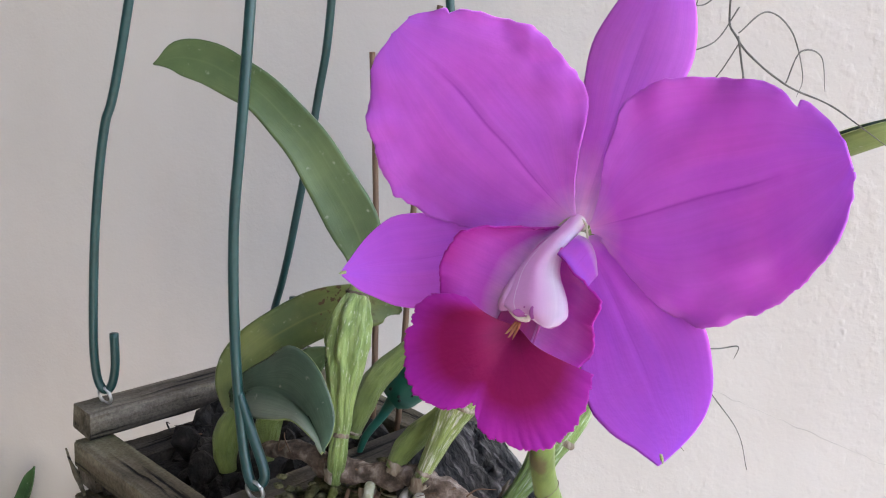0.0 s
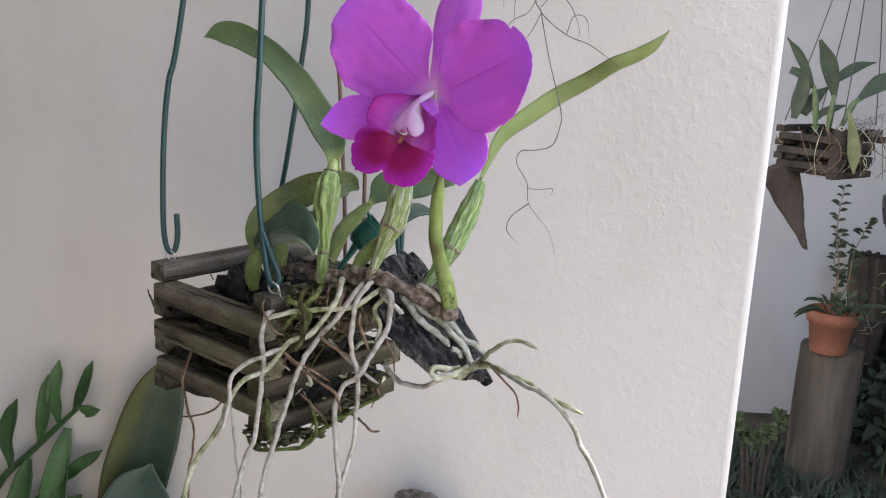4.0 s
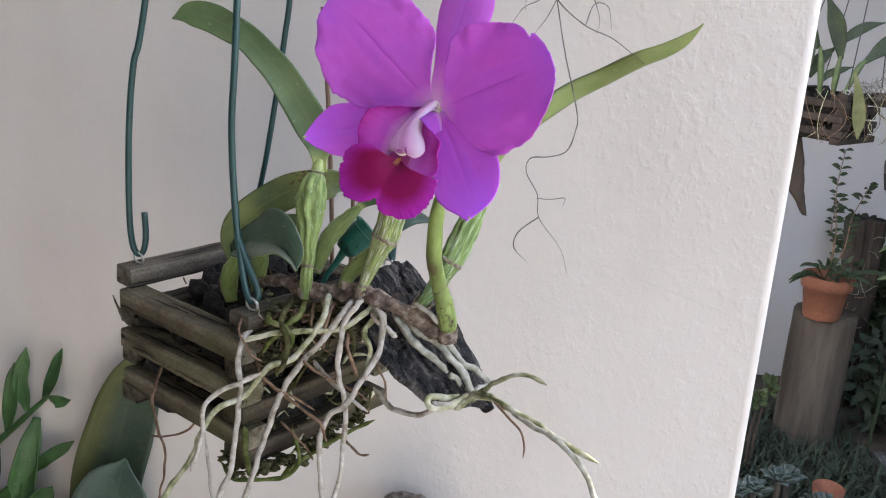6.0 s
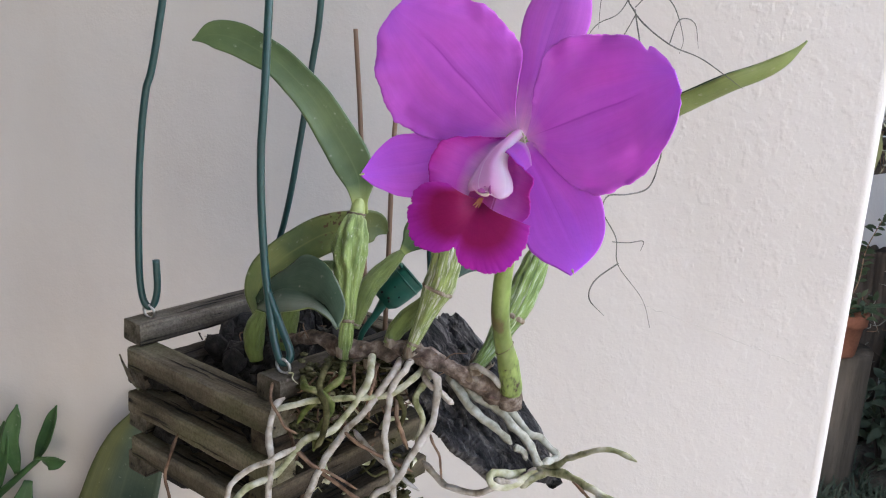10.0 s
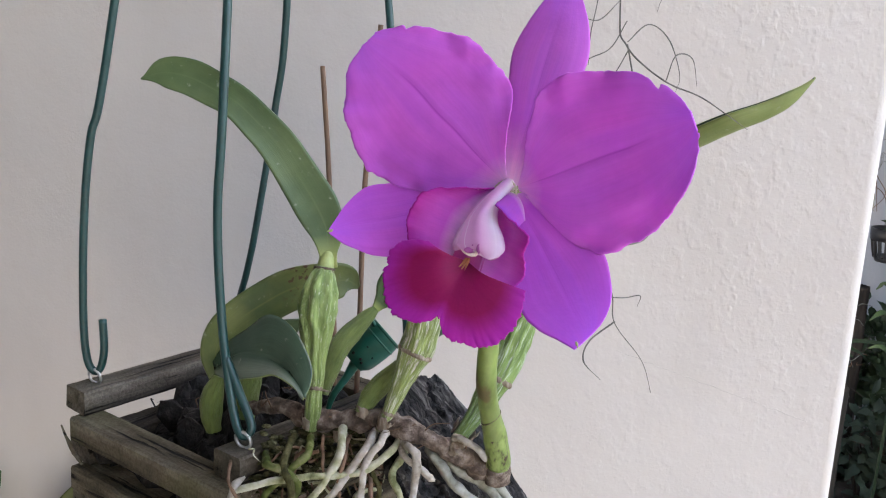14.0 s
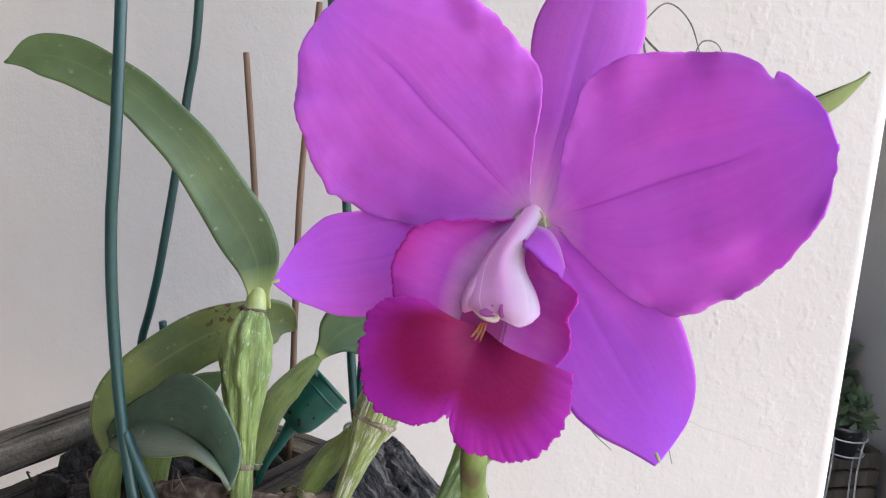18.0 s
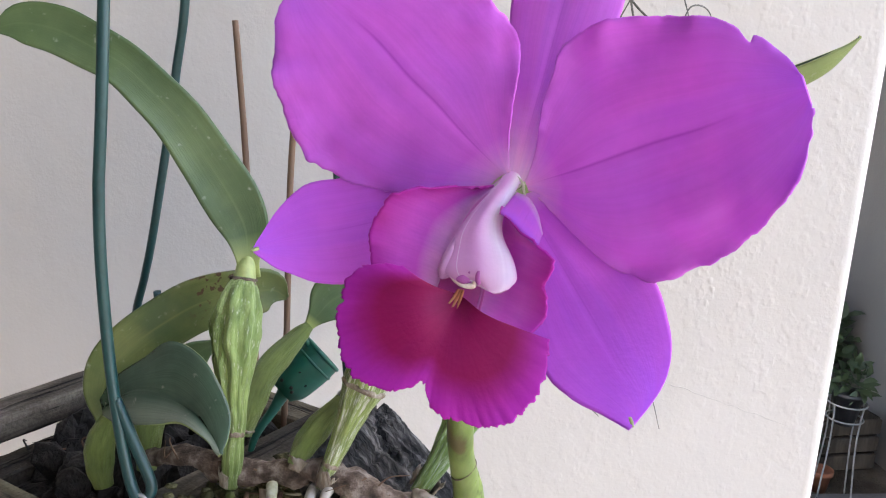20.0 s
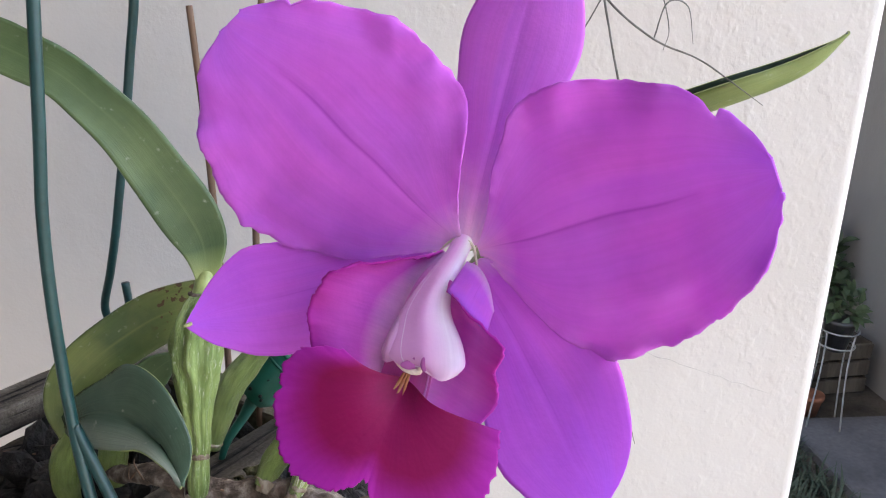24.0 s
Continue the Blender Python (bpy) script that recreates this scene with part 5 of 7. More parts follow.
# short tangled rootlets in the open front face of the basket
rng = random.Random(73)
FRONT, RIGHT = MID + (E1 - E2) * HALF, MID + (E1 + E2) * HALF
for k in range(46):
    f = rng.uniform(0.02, 0.8)
    p = FRONT.lerp(RIGHT, f) + E1 * rng.uniform(-0.008, 0.012)
    p.z = rng.uniform(0.893, 0.978)
    d = E2 * rng.uniform(-1, 1) + E1 * rng.uniform(-0.2, 0.3) + Vector((0, 0, rng.uniform(-1.0, 0.5)))
    ln = rng.uniform(0.012, 0.034)
    pts = [p + d * (ln * j / 3) + Vector((rng.gauss(0, 0.0022), rng.gauss(0, 0.0022), rng.gauss(0, 0.0022))) for j in range(4)]
    r = rng.uniform(0.0005, 0.0015)
    tube("rootlet", pts, [r, r * 1.1, r * 0.8, r * 0.3], rng.choice((MOSSROOT, MOSSROOT, ROOTDEAD, ROOTDEAD, ROOTGREEN)), orchid, sides=6, n=16, rough=0.3, seed=k)

for k in range(44):
    p = Vector((-0.080, 0.296, 0.985)).lerp(Vector((-0.005, 0.318, 0.990)), rng.random()) + Vector((0, rng.uniform(-0.004, 0.01), rng.uniform(-0.02, 0.008)))
    d = Vector((rng.uniform(-1, 1), rng.uniform(-0.6, 0.3), rng.uniform(-1.0, 0.4)))
    ln = rng.uniform(0.008, 0.02)
    pts = [p + d * (ln * j / 3) + Vector((rng.gauss(0, 0.0016), rng.gauss(0, 0.0016), rng.gauss(0, 0.0016))) for j in range(4)]
    r = rng.uniform(0.0003, 0.001)
    tube("rootlet", pts, [r, r * 1.1, r * 0.8, r * 0.3], rng.choice((MOSSROOT, ROOTDEAD, ROOTDEAD, RHIZOME, ROOTGREEN)), orchid, sides=6, n=14, rough=0.3, seed=k + 50)

# flower: built about its centre on a leaning plane (metres across, up, towards its face)
FC = Vector((0.02146, 0.2074, 1.12934))
FX, FZ, FN = Vector((0.922, -0.3872, 0)), Vector((0, 0, 1)), Vector((-0.3872, -0.922, 0))


def fp(a, b, c):
    return FC + FX * a + FZ * b + FN * c


flower = tube("flower", [fp(-0.0015, -0.0005, -0.0085), fp(-0.001, -0.001, -0.011), fp(0.0, -0.008, -0.024), fp(-0.008, -0.022, -0.042), (0.0262, 0.263, 1.0765)], [0.0024, 0.0022, 0.0021, 0.0022, 0.0022], SHOOT, orchid, "large open magenta flower on a pale green stalk", sides=14, n=40)


def tepal(name, base, ang, s_end, lo, hi, cup, material, label, ruffle=0.0012, waves=7, notch=None, rows=44, cols=34, rough_edge=0.02, seed=0, frill=0.0):
    """A petal or sepal: margins lo and hi (mm from its axis) at cosine-spaced stations along it."""
    ax = (math.cos(radians(ang)), math.sin(radians(ang)))
    sd = (ax[1], -ax[0])

    def fn(f, v):
        s = (1 - math.cos(math.pi * f)) / 2
        a, b = spline(lo, f), spline(hi, f)
        rim = Vector(((base[0] + ax[0] * s_end * s + sd[0] * (b if v > 0 else a)) * 0.001, (base[1] + ax[1] * s_end * s + sd[1] * (b if v > 0 else a)) * 0.001, seed * 3.7))
        edge = 1 + rough_edge * (noise.noise(Vector((rim.x * 260, rim.y * 260, seed))) + 0.7 * noise.noise(Vector((rim.x * 700, rim.y * 700, seed))))
        mid = (a + b) / 2 * (f**1.5)
        w = mid + (b - mid) * v * edge if v > 0 else mid + (mid - a) * v * edge
        if notch and v * notch[0] > 0:
            w -= notch[0] * notch[2] * math.exp(-(((f - notch[1]) / notch[3]) ** 2)) * abs(v) ** 6
        s_mm = s_end * s
        A = (base[0] + ax[0] * s_mm + sd[0] * w) * 0.001
        Bv = (base[1] + ax[1] * s_mm + sd[1] * w) * 0.001
        c = cup(A, Bv)
        near = max(abs(v), 0.8 * s**9)
        c += ruffle * 2.4 * near**3 * noise.noise(Vector((A * 14 * waves, Bv * 14 * waves, seed * 3.7))) * min(1, 3 * s) * min(1, (b - a) / 34)
        if frill:
            c += frill * 0.0011 * near**8 * noise.noise(Vector((A * 420, Bv * 420, seed)))
        c -= 0.0003 * math.exp(-((w - mid) / 0.9) ** 2) * math.sin(math.pi * min(1, s * 1.1))
        c += 0.0016 * noise.noise(Vector((A * 38, Bv * 38, seed))) + 0.0004 * noise.noise(Vector((A * 120, Bv * 120, seed)))
        return fp(A, Bv, c)

    v, fcs, u = sheet_data(rows, cols, fn)
    return thick(mesh_ob(name, v, fcs, material, flower, label, u), 0.0006)


def r2(a, b):
    return a * a + b * b


tepal("sepal", (-0.7, -0.6), 81.5, 66.0, [-3.4, -3.8, -4.6, -5.4, -7.4, -11.2, -12.9, -10.2, -7.0, -3.6, -0.6], [0.9, 2.4, 3.4, 5.0, 8.2, 11.2, 13.2, 11.2, 7.5, 4.0, 0.9], lambda a, b: -0.0050 - 0.012 * (max(0.0, b) / 0.048) ** 1.5 - 18 * (a - 0.15 * b) ** 2, SEPALPALE, "narrow upright violet sepal", 0.0004, 3, seed=1, rough_edge=0.008)
sl_cup = lambda a, b: 0.020 * (a / 0.0547) ** 2 * (0.35 + 0.65 * min(1.3, max(0.0, -b) / 0.0179)) - 0.004
sr_cup = lambda a, b: 0.030 * (max(0.0, -b) / 0.0391) ** 2 - 0.003
tepal("sepal", (-6.5, -3.7), -163.3, 51.4, [-0.7, -2.2, -5.7, -9.5, -12.4, -13.9, -13.6, -11.2, -6.2, -2.0, -0.2], [0.9, 2.0, 4.9, 7.2, 9.0, 10.2, 11.0, 11.4, 7.6, 2.6, 0.3], sl_cup, SEPAL, "pointed violet sepal with a green tip", 0.0004, 3, seed=2, rough_edge=0.008)
tepal("sepal", (1.1, -3.6), -49.5, 48.2, [-1.9, -3.7, -5.3, -7.8, -10.8, -13.4, -15.2, -13.9, -11.6, -7.4, -0.6], [1.2, 2.7, 5.2, 7.8, 9.6, 10.6, 10.9, 7.9, 3.9, 1.5, 0.6], sr_cup, SEPAL, "pointed violet sepal with a green tip", 0.0005, 3, seed=3, rough_edge=0.008)
for bx, by, ang, at, cup in ((1.1, -3.6, -49.5, 47.9, sr_cup), (-6.5, -3.7, -163.3, 51.0, sl_cup)):
    tip_q = [((bx + math.cos(radians(ang)) * (at + d)) * 0.001, (by + math.sin(radians(ang)) * (at + d)) * 0.001) for d in (-0.8, 0.0, 0.6)]
    tube("sepal_tip", [fp(a, b, cup(a, b) + 0.0002) for a, b in tip_q], [0.0004, 0.00045, 0.00015], TIPGREEN, flower, "small pale green sepal tip", sides=10, n=8)
part("receptacle", rock_bm(0.0026, Matrix.Translation(fp(-0.0014, -0.0004, -0.0090)), 2, (1, 0.8, 1), 3, 0.1), HEART, flower, "pale green joint behind the petals")


def petal_cup(a, b):
    """A shallow bowl with a small funnel at the flower's heart, leaning back where the two petals meet above."""
    return 0.006 * r2(a, b) / 0.003364 - 0.0042 * math.exp(-r2(a, b) / 0.00012) - 0.005 * math.exp(-((a / 0.022) ** 2)) * (max(0.0, b) / 0.042) ** 2


tepal("petal", (-2.9, 0.9), 133.8, 62.0, [-3.9, -5.6, -11.9, -21.4, -28.5, -31.8, -30.0, -25.9, -20.9, -13.9, -6.0], [1.5, 2.6, 6.4, 14.2, 21.9, 22.5, 21.9, 16.2, 10.4, 4.4, 0.6], petal_cup, PETAL, "broad rounded magenta petal with a frilled margin", 0.0019, 9, (1, 0.80, 1.6, 0.012), seed=4, rows=100, cols=64, frill=0.6, rough_edge=0.022)
tepal("petal", (2.1, -0.7), 25.4, 60.0, [-1.2, -2.4, -7.8, -18.3, -26.0, -26.9, -23.8, -20.2, -14.4, -8.2, -3.6], [1.4, 2.8, 10.6, 22.0, 28.3, 28.3, 25.9, 20.6, 14.6, 8.0, 3.4], lambda a, b: petal_cup(a, b) + 0.0070 * (max(0.0, a) / 0.058) ** 2, PETAL, "broad magenta petal with a notched frilled margin", 0.0019, 9, (-1, 0.79, 2.6, 0.014), seed=5, rows=110, cols=66, frill=0.6, rough_edge=0.024)


def lip_c(a, b):
    """Depth of the drooping lip blade (millimetres)."""
    return 19.5 + 0.75 * (-b - 20) - 0.12 * (a + 7) - 0.006 * (a + 7) ** 2 - 0.03 * max(0.0, -b - 36) ** 2


def lip_blade():
    radii = [14.0, 21.0, 24.6, 25.0, 25.0, 24.7, 23.8, 20.8, 19.0, 16.4, 16.4, 19.0, 20.9, 22.6, 24.5, 25.1, 24.4, 22.9, 21.0]

    def fn(s, v):
        f = 0.5 + 0.5 * v
        deg = -204 + 189 * f
        an = radians(deg)
        fr = (noise.noise(Vector((f * 17, 1, 1))) * 0.035 + noise.noise(Vector((f * 60, 4, 1))) * 0.04 + noise.noise(Vector((f * 210, 7, 1))) * 0.03) * s**4
        cleft = math.exp(-(((deg + 102) / 4.5) ** 2))
        r = spline(radii, f) * s * (1 + fr) - 1.9 * cleft * s**4
        a, b = -6.5 + r * math.cos(an), -23.0 + r * math.sin(an)
        c = lip_c(a, b)
        c -= 5.0 * math.exp(-((r / 5.0) ** 2))
        c -= 0.7 * math.exp(-(((deg + 103) / 20) ** 2)) * s**0.7
        c += 1.6 * math.exp(-(((deg + 196) / 11) ** 2)) * math.exp(-(((s - 0.72) / 0.3) ** 2))
        c += 0.7 * s * s * math.sin(f * 15 + 0.6) + 0.8 * s**5 * noise.noise(Vector((f * 13, s, 8)))
        c += 0.35 * s**8 * noise.noise(Vector((f * 55, s * 2, 5)))
        return fp(a * 0.001, b * 0.001, c * 0.001)

    v, fcs, u = sheet_data(48, 220, fn)
    return thick(mesh_ob("lip", v, fcs, LIP, flower, "two-lobed crimson lip with a frilled purple edge", u), 0.0006)


def loft(name, inner, rim, sag, material, label, ruffle=0.0, seed=0, rows=56, cols=26, bow=0.5, turned=True):
    """A curved sheet from an inner line to a rim (flower millimetres), sagging back between them, ruffled at the rim."""
    p, q = smooth_pts(inner, rows + 1), smooth_pts(rim, rows + 1)

    def fn(s, v):
        i, f = min(int(round(s * rows)), rows), 0.5 + 0.5 * v
        m = p[i].lerp(q[i], f) + Vector((0, 0, -sag * math.sin(math.pi * f**bow) * math.sin(math.pi * min(1.0, 0.12 + 0.9 * s)) ** 0.5))
        w = ruffle * f**5
        m += Vector((0.5 * noise.noise(Vector((s * 9, seed, f))), 0.6 * noise.noise(Vector((s * 11, f, seed + 3))), 1.2 * noise.noise(Vector((s * 8, seed + 7, f * 2))))) * w
        m += Vector((noise.noise(Vector((s * 34, seed, 1))), noise.noise(Vector((s * 34, seed, 4))), noise.noise(Vector((s * 30, seed, 6))))) * (0.4 * ruffle * f**9)
        return fp(m.x * 0.001, m.y * 0.001, m.z * 0.001)

    v, fcs, u = sheet_data(rows, cols, fn)
    if turned:
        u = [(y, x) for x, y in u]
    return thick(mesh_ob(name, v, fcs, material, flower, label, u), 0.0005)


lip_blade()
in_left = [(-4.6, -1.4, -1.5), (-8.4, -5.5, 3.0), (-10.6, -11.0, 7.0), (-11.6, -17.0, 11.5), (-12.2, -23.0, 17.0)]
in_right = [(-2.4, -2.6, 0.5), (-3.2, -8.0, 4.6), (-3.4, -14.0, 8.8), (-3.0, -20.5, 13.2), (-3.2, -28.0, 19.0)]
loft("throat", in_left, [(a + 1.0, b, c - 0.6) for a, b, c in in_right], 0.8, THROAT, "pale rose throat of the lip darkening downward", 0.0, 9, bow=1.0, turned=False)
loft("side_lobe", in_left, [(-6.0, -1.3, 2.0), (-12.0, -0.8, 8.8), (-17.4, -1.2, 13.0), (-22.2, -2.0, 15.6), (-25.2, -4.8, 16.4), (-27.4, -9.5, 16.6), (-27.7, -14.5, 16.8), (-25.8, -20.4, 18.2)], 2.2, LOBE, "rose-purple side lobe spread beside the column", 1.1, 6)
loft("side_lobe", in_right, [(-0.3, -4.4, 12.0), (3.0, -5.9, 14.0), (6.2, -8.0, 15.5), (9.6, -9.6, 17.0), (12.8, -12.2, 18.3), (12.7, -15.2, 18.3), (11.0, -18.4, 17.0), (12.5, -20.4, 17.6), (12.2, -24.4, 17.8), (10.0, -27.8, 18.6), (6.0, -30.5, 20.5)], 2.6, LOBEROSE, "rose-purple side lobe curled round the column", 1.0, 7)
loft("lobe_back", [(1.0, -1.6, 1.5), (4.0, -2.4, 2.5), (6.6, -5.2, 4.5), (8.6, -9.0, 8.0)], [(-0.3, -4.4, 12.0), (3.0, -5.9, 14.0), (6.2, -8.0, 15.5), (9.2, -9.5, 16.9)], -1.0, SEPAL, "violet outer face of the rolled side lobe", 0.0, 8, 20, 10)
for k, (x, y) in enumerate(((-10.0, -26.0), (-8.4, -27.0), (-6.4, -26.4))):
    q = [(-6.7 + 0.5 * (k - 1), -21.4), ((x - 6.6) / 2, (y - 21.4) / 2), (x, y)]
    tube("throat_stripe", [fp(a * 0.001, b * 0.001, (lip_c(a, b) - 5.0 * math.exp(-(math.hypot(a + 6.5, b + 23) / 5.0) ** 2) + 0.4) * 0.001) for a, b in q], [0.0003, 0.00045, 0.00012], STRIPE, flower, "narrow orange stripe in the throat", sides=8, n=14)

tube("heart_rim", [fp(a * 0.001, b * 0.001, c * 0.001) for a, b, c in ((-6.0, -1.6, -2.6), (-4.2, 0.4, -3.6), (-1.8, 1.3, -3.9), (0.8, 0.3, -3.6), (1.9, -2.0, -2.6), (2.6, -4.6, -1.6))], [0.0002, 0.0003, 0.00035, 0.0003, 0.0002], HEART, flower, "pale green rim round the column's foot", sides=8, n=30)

# the column: a narrow neck widening into a hood with two lobes over the anther cap
COL = [(-1.7, 0.4, -6.0), (-1.7, -1.2, 0.5), (-2.8, -3.8, 5.4), (-4.2, -7.5, 8.8), (-4.4, -11.0, 12.0), (-3.3, -14.4, 15.0), (-2.5, -17.0, 17.2), (-2.3, -18.2, 17.7)]
half_w = [2.2, 2.3, 2.9, 4.0, 5.6, 7.4, 8.0, 6.6]
half_d = [1.8, 1.8, 2.0, 2.4, 2.7, 2.7, 2.3, 1.2]
cc = smooth_pts([fp(a * 0.001, b * 0.001, c * 0.001) for a, b, c in COL], 80)
cv, cf, cu = tube_data([fp(a * 0.001, b * 0.001, c * 0.001) for a, b, c in COL], [0.001] * 3, 48, 80)


def col_vert(i, p):
    k = i // 48
    f = k / 79
    d = p - cc[k]
    x = d.dot(FX) / 0.001
    rest = d - FX * (x * 0.001)
    y = rest.dot(FN) / 0.001
    q = cc[k] + FX * (x * spline(half_w, f) * 0.001) + rest * spline(half_d, f)
    # a keel down the middle with shallow furrows beside it; the hood's lobes hang lower at both sides
    q += FN * (max(0.0, y) * (0.0007 * math.exp(-((x / 0.3) ** 2)) - 0.0005 * math.exp(-(((x - 0.5) / 0.2) ** 2)) - 0.0005 * math.exp(-(((x + 0.5) / 0.2) ** 2))) * min(1.0, 2 * f) * (1 - f**6))
    low = max(0.0, (f - 0.62) / 0.38) ** 1.6
    drop = 2.4 * math.exp(-(((x - 0.55) / 0.5) ** 2)) + 0.9 * math.exp(-(((x + 0.7) / 0.3) ** 2))
    return q - FZ * (0.001 * low * drop) + FN * (0.0006 * low * drop)


mesh_ob("column", [col_vert(i, p) for i, p in enumerate(cv)], cf, COLUMN, flower, "lilac-white hooded column", cu)
for a, b, c, r, sq in ((-5.4, -18.3, 18.9, 1.25, (1.5, 0.5, 0.8)), (-2.3, -17.4, 19.4, 1.15, (0.75, 0.5, 1.35)), (-3.6, -16.6, 18.9, 0.8, (1.5, 0.5, 0.7))):
    part("column_pad", rock_bm(r * 0.001, Matrix.Translation(fp(a * 0.001, b * 0.001, c * 0.001)), a, sq, 3, 0.12), PAD, flower, "small purple pad under the column's hood")
tube("column_wing", [fp(a * 0.001, b * 0.001, c * 0.001) for a, b, c in ((-7.2, -8.5, 9.5), (-8.8, -12.0, 13.0), (-9.8, -15.5, 15.4), (-10.6, -18.0, 16.6), (-11.2, -19.2, 17.2))], [0.0006, 0.0014, 0.0019, 0.0017, 0.0006], WING, flower, "lilac wing beside the column", sides=18, n=30, rough=0.1)
tube("anther_cap", [fp(a * 0.001, b * 0.001, c * 0.001) for a, b, c in ((-8.6, -17.2, 17.6), (-8.2, -18.4, 18.2), (-6.8, -19.3, 18.7), (-5.0, -19.7, 18.9), (-3.5, -19.4, 18.9), (-3.4, -18.4, 18.9))], [0.0002, 0.0004, 0.0005, 0.0006, 0.00065, 0.0003], CAP, flower, "cream crescent of the anther cap", sides=12, n=36)

# grey moss strands hung from the ceiling on a thread
moss = thing("moss_strand", (0.08, 0.33, 1.25), "wiry grey strands of hanging moss", "moss")
def strand(pts, r=0.00028):
    tube("strand", pts, [r, r, r * 0.9, r * 0.4], MOSS, moss, sides=6, n=len(pts) * 9, rough=0.3, seed=round(pts[0][0] * 1000))


strand([(0.074, 0.345, 2.27), (0.075, 0.342, 1.8), (0.077, 0.335, 1.30), (0.079, 0.33, 1.199), (0.083, 0.326, 1.179), (0.099, 0.319, 1.165), (0.114, 0.314, 1.159), (0.123, 0.308, 1.153), (0.133, 0.303, 1.146)], 0.0004)
strand([(0.083, 0.326, 1.180), (0.090, 0.320, 1.15), (0.099, 0.311, 1.118), (0.099, 0.310, 1.107), (0.095, 0.308, 1.096), (0.085, 0.306, 1.0925), (0.075, 0.304, 1.0915), (0.073, 0.302, 1.084), (0.080, 0.299, 1.072), (0.082, 0.297, 1.059), (0.095, 0.295, 1.043), (0.100, 0.293, 1.029)], 0.0004)
strand([(0.082, 0.297, 1.060), (0.071, 0.295, 1.051), (0.069, 0.294, 1.042), (0.077, 0.293, 1.034)], 0.0004)
strand([(0.081, 0.312, 1.067), (0.090, 0.316, 1.066), (0.098, 0.319, 1.0665), (0.0975, 0.320, 1.061)])
strand([(0.072, 0.33, 1.23), (0.069, 0.33, 1.199), (0.067, 0.33, 1.184), (0.067, 0.33, 1.170)])
strand([(0.083, 0.326, 1.181), (0.092, 0.327, 1.189), (0.102, 0.328, 1.183), (0.109, 0.33, 1.168), (0.108, 0.33, 1.160)])
strand([(0.084, 0.326, 1.178), (0.079, 0.328, 1.167), (0.073, 0.33, 1.158)])
strand([(0.060, 0.33, 1.192), (0.070, 0.33, 1.190), (0.079, 0.33, 1.199)])
strand([(0.100, 0.319, 1.165), (0.104, 0.321, 1.176), (0.112, 0.323, 1.175), (0.115, 0.322, 1.163)])
strand([(0.077, 0.335, 1.28), (0.092, 0.332, 1.245), (0.100, 0.33, 1.215), (0.096, 0.33, 1.195)])
strand([(0.077, 0.335, 1.27), (0.066, 0.332, 1.24), (0.058, 0.33, 1.21), (0.06, 0.33, 1.18)])
strand([(0.082, 0.326, 1.19), (0.076, 0.328, 1.178), (0.066, 0.329, 1.172), (0.060, 0.329, 1.163)])

# mossy clumps over the front slats
rng = random.Random(61)
bmm = bmesh.new()
LOW_EDGE = [Vector(p) for p in ((-0.100, 0.300, 0.890), (-0.088, 0.296, 0.884), (-0.074, 0.298, 0.883), (-0.058, 0.300, 0.888), (-0.044, 0.308, 0.896), (-0.030, 0.318, 0.905), (-0.014, 0.330, 0.913))]
for k in range(480):
    if k < 200:
        c = Vector((-0.072, 0.304, 0.986)).lerp(Vector((-0.014, 0.340, 0.984)), rng.random()) + Vector((rng.gauss(0, 0.003), rng.gauss(0, 0.004), rng.gauss(0, 0.006)))
    elif k < 300:
        c = Vector((-0.074, 0.300, 0.970)).lerp(Vector((-0.040, 0.325, 0.968)), rng.random()) + Vector((rng.gauss(0, 0.003), rng.gauss(0, 0.002), rng.gauss(0, 0.010)))
    else:
        f = rng.random()
        low = LOW_EDGE[min(int(f * 6), 5)].lerp(LOW_EDGE[min(int(f * 6), 5) + 1], f * 6 % 1.0)
        c = low + Vector((rng.gauss(0, 0.002), rng.gauss(0.004, 0.004), rng.uniform(-0.001, 0.008)))
    tmp = rock_bm(rng.uniform(0.0009, 0.0026), Matrix.Translation(c), k, (1.4, 1.0, 0.7), 2, 0.8)
    me = bpy.data.meshes.new("tmp")
    tmp.to_mesh(me)
    tmp.free()
    bmm.from_mesh(me)
    bpy.data.meshes.remove(me)
tagged(part("moss_cushion", bmm, MOSSY, None), "olive moss and old root bits on the basket edge", "moss", kind="stuff")

# ---- plants and log by the foot of the porch wall ----
dendro = thing("cane_orchid", (-0.52, 0.60, 0.0), "leafy green cane orchid growing up beside the wall", "orchid")
SPOT = Vector((0.04, -0.24, 1.165))


def to_wall(p):
    """Sets a place of the wall plants back towards the wall."""
    return SPOT + (Vector(p) - SPOT) * 1.03


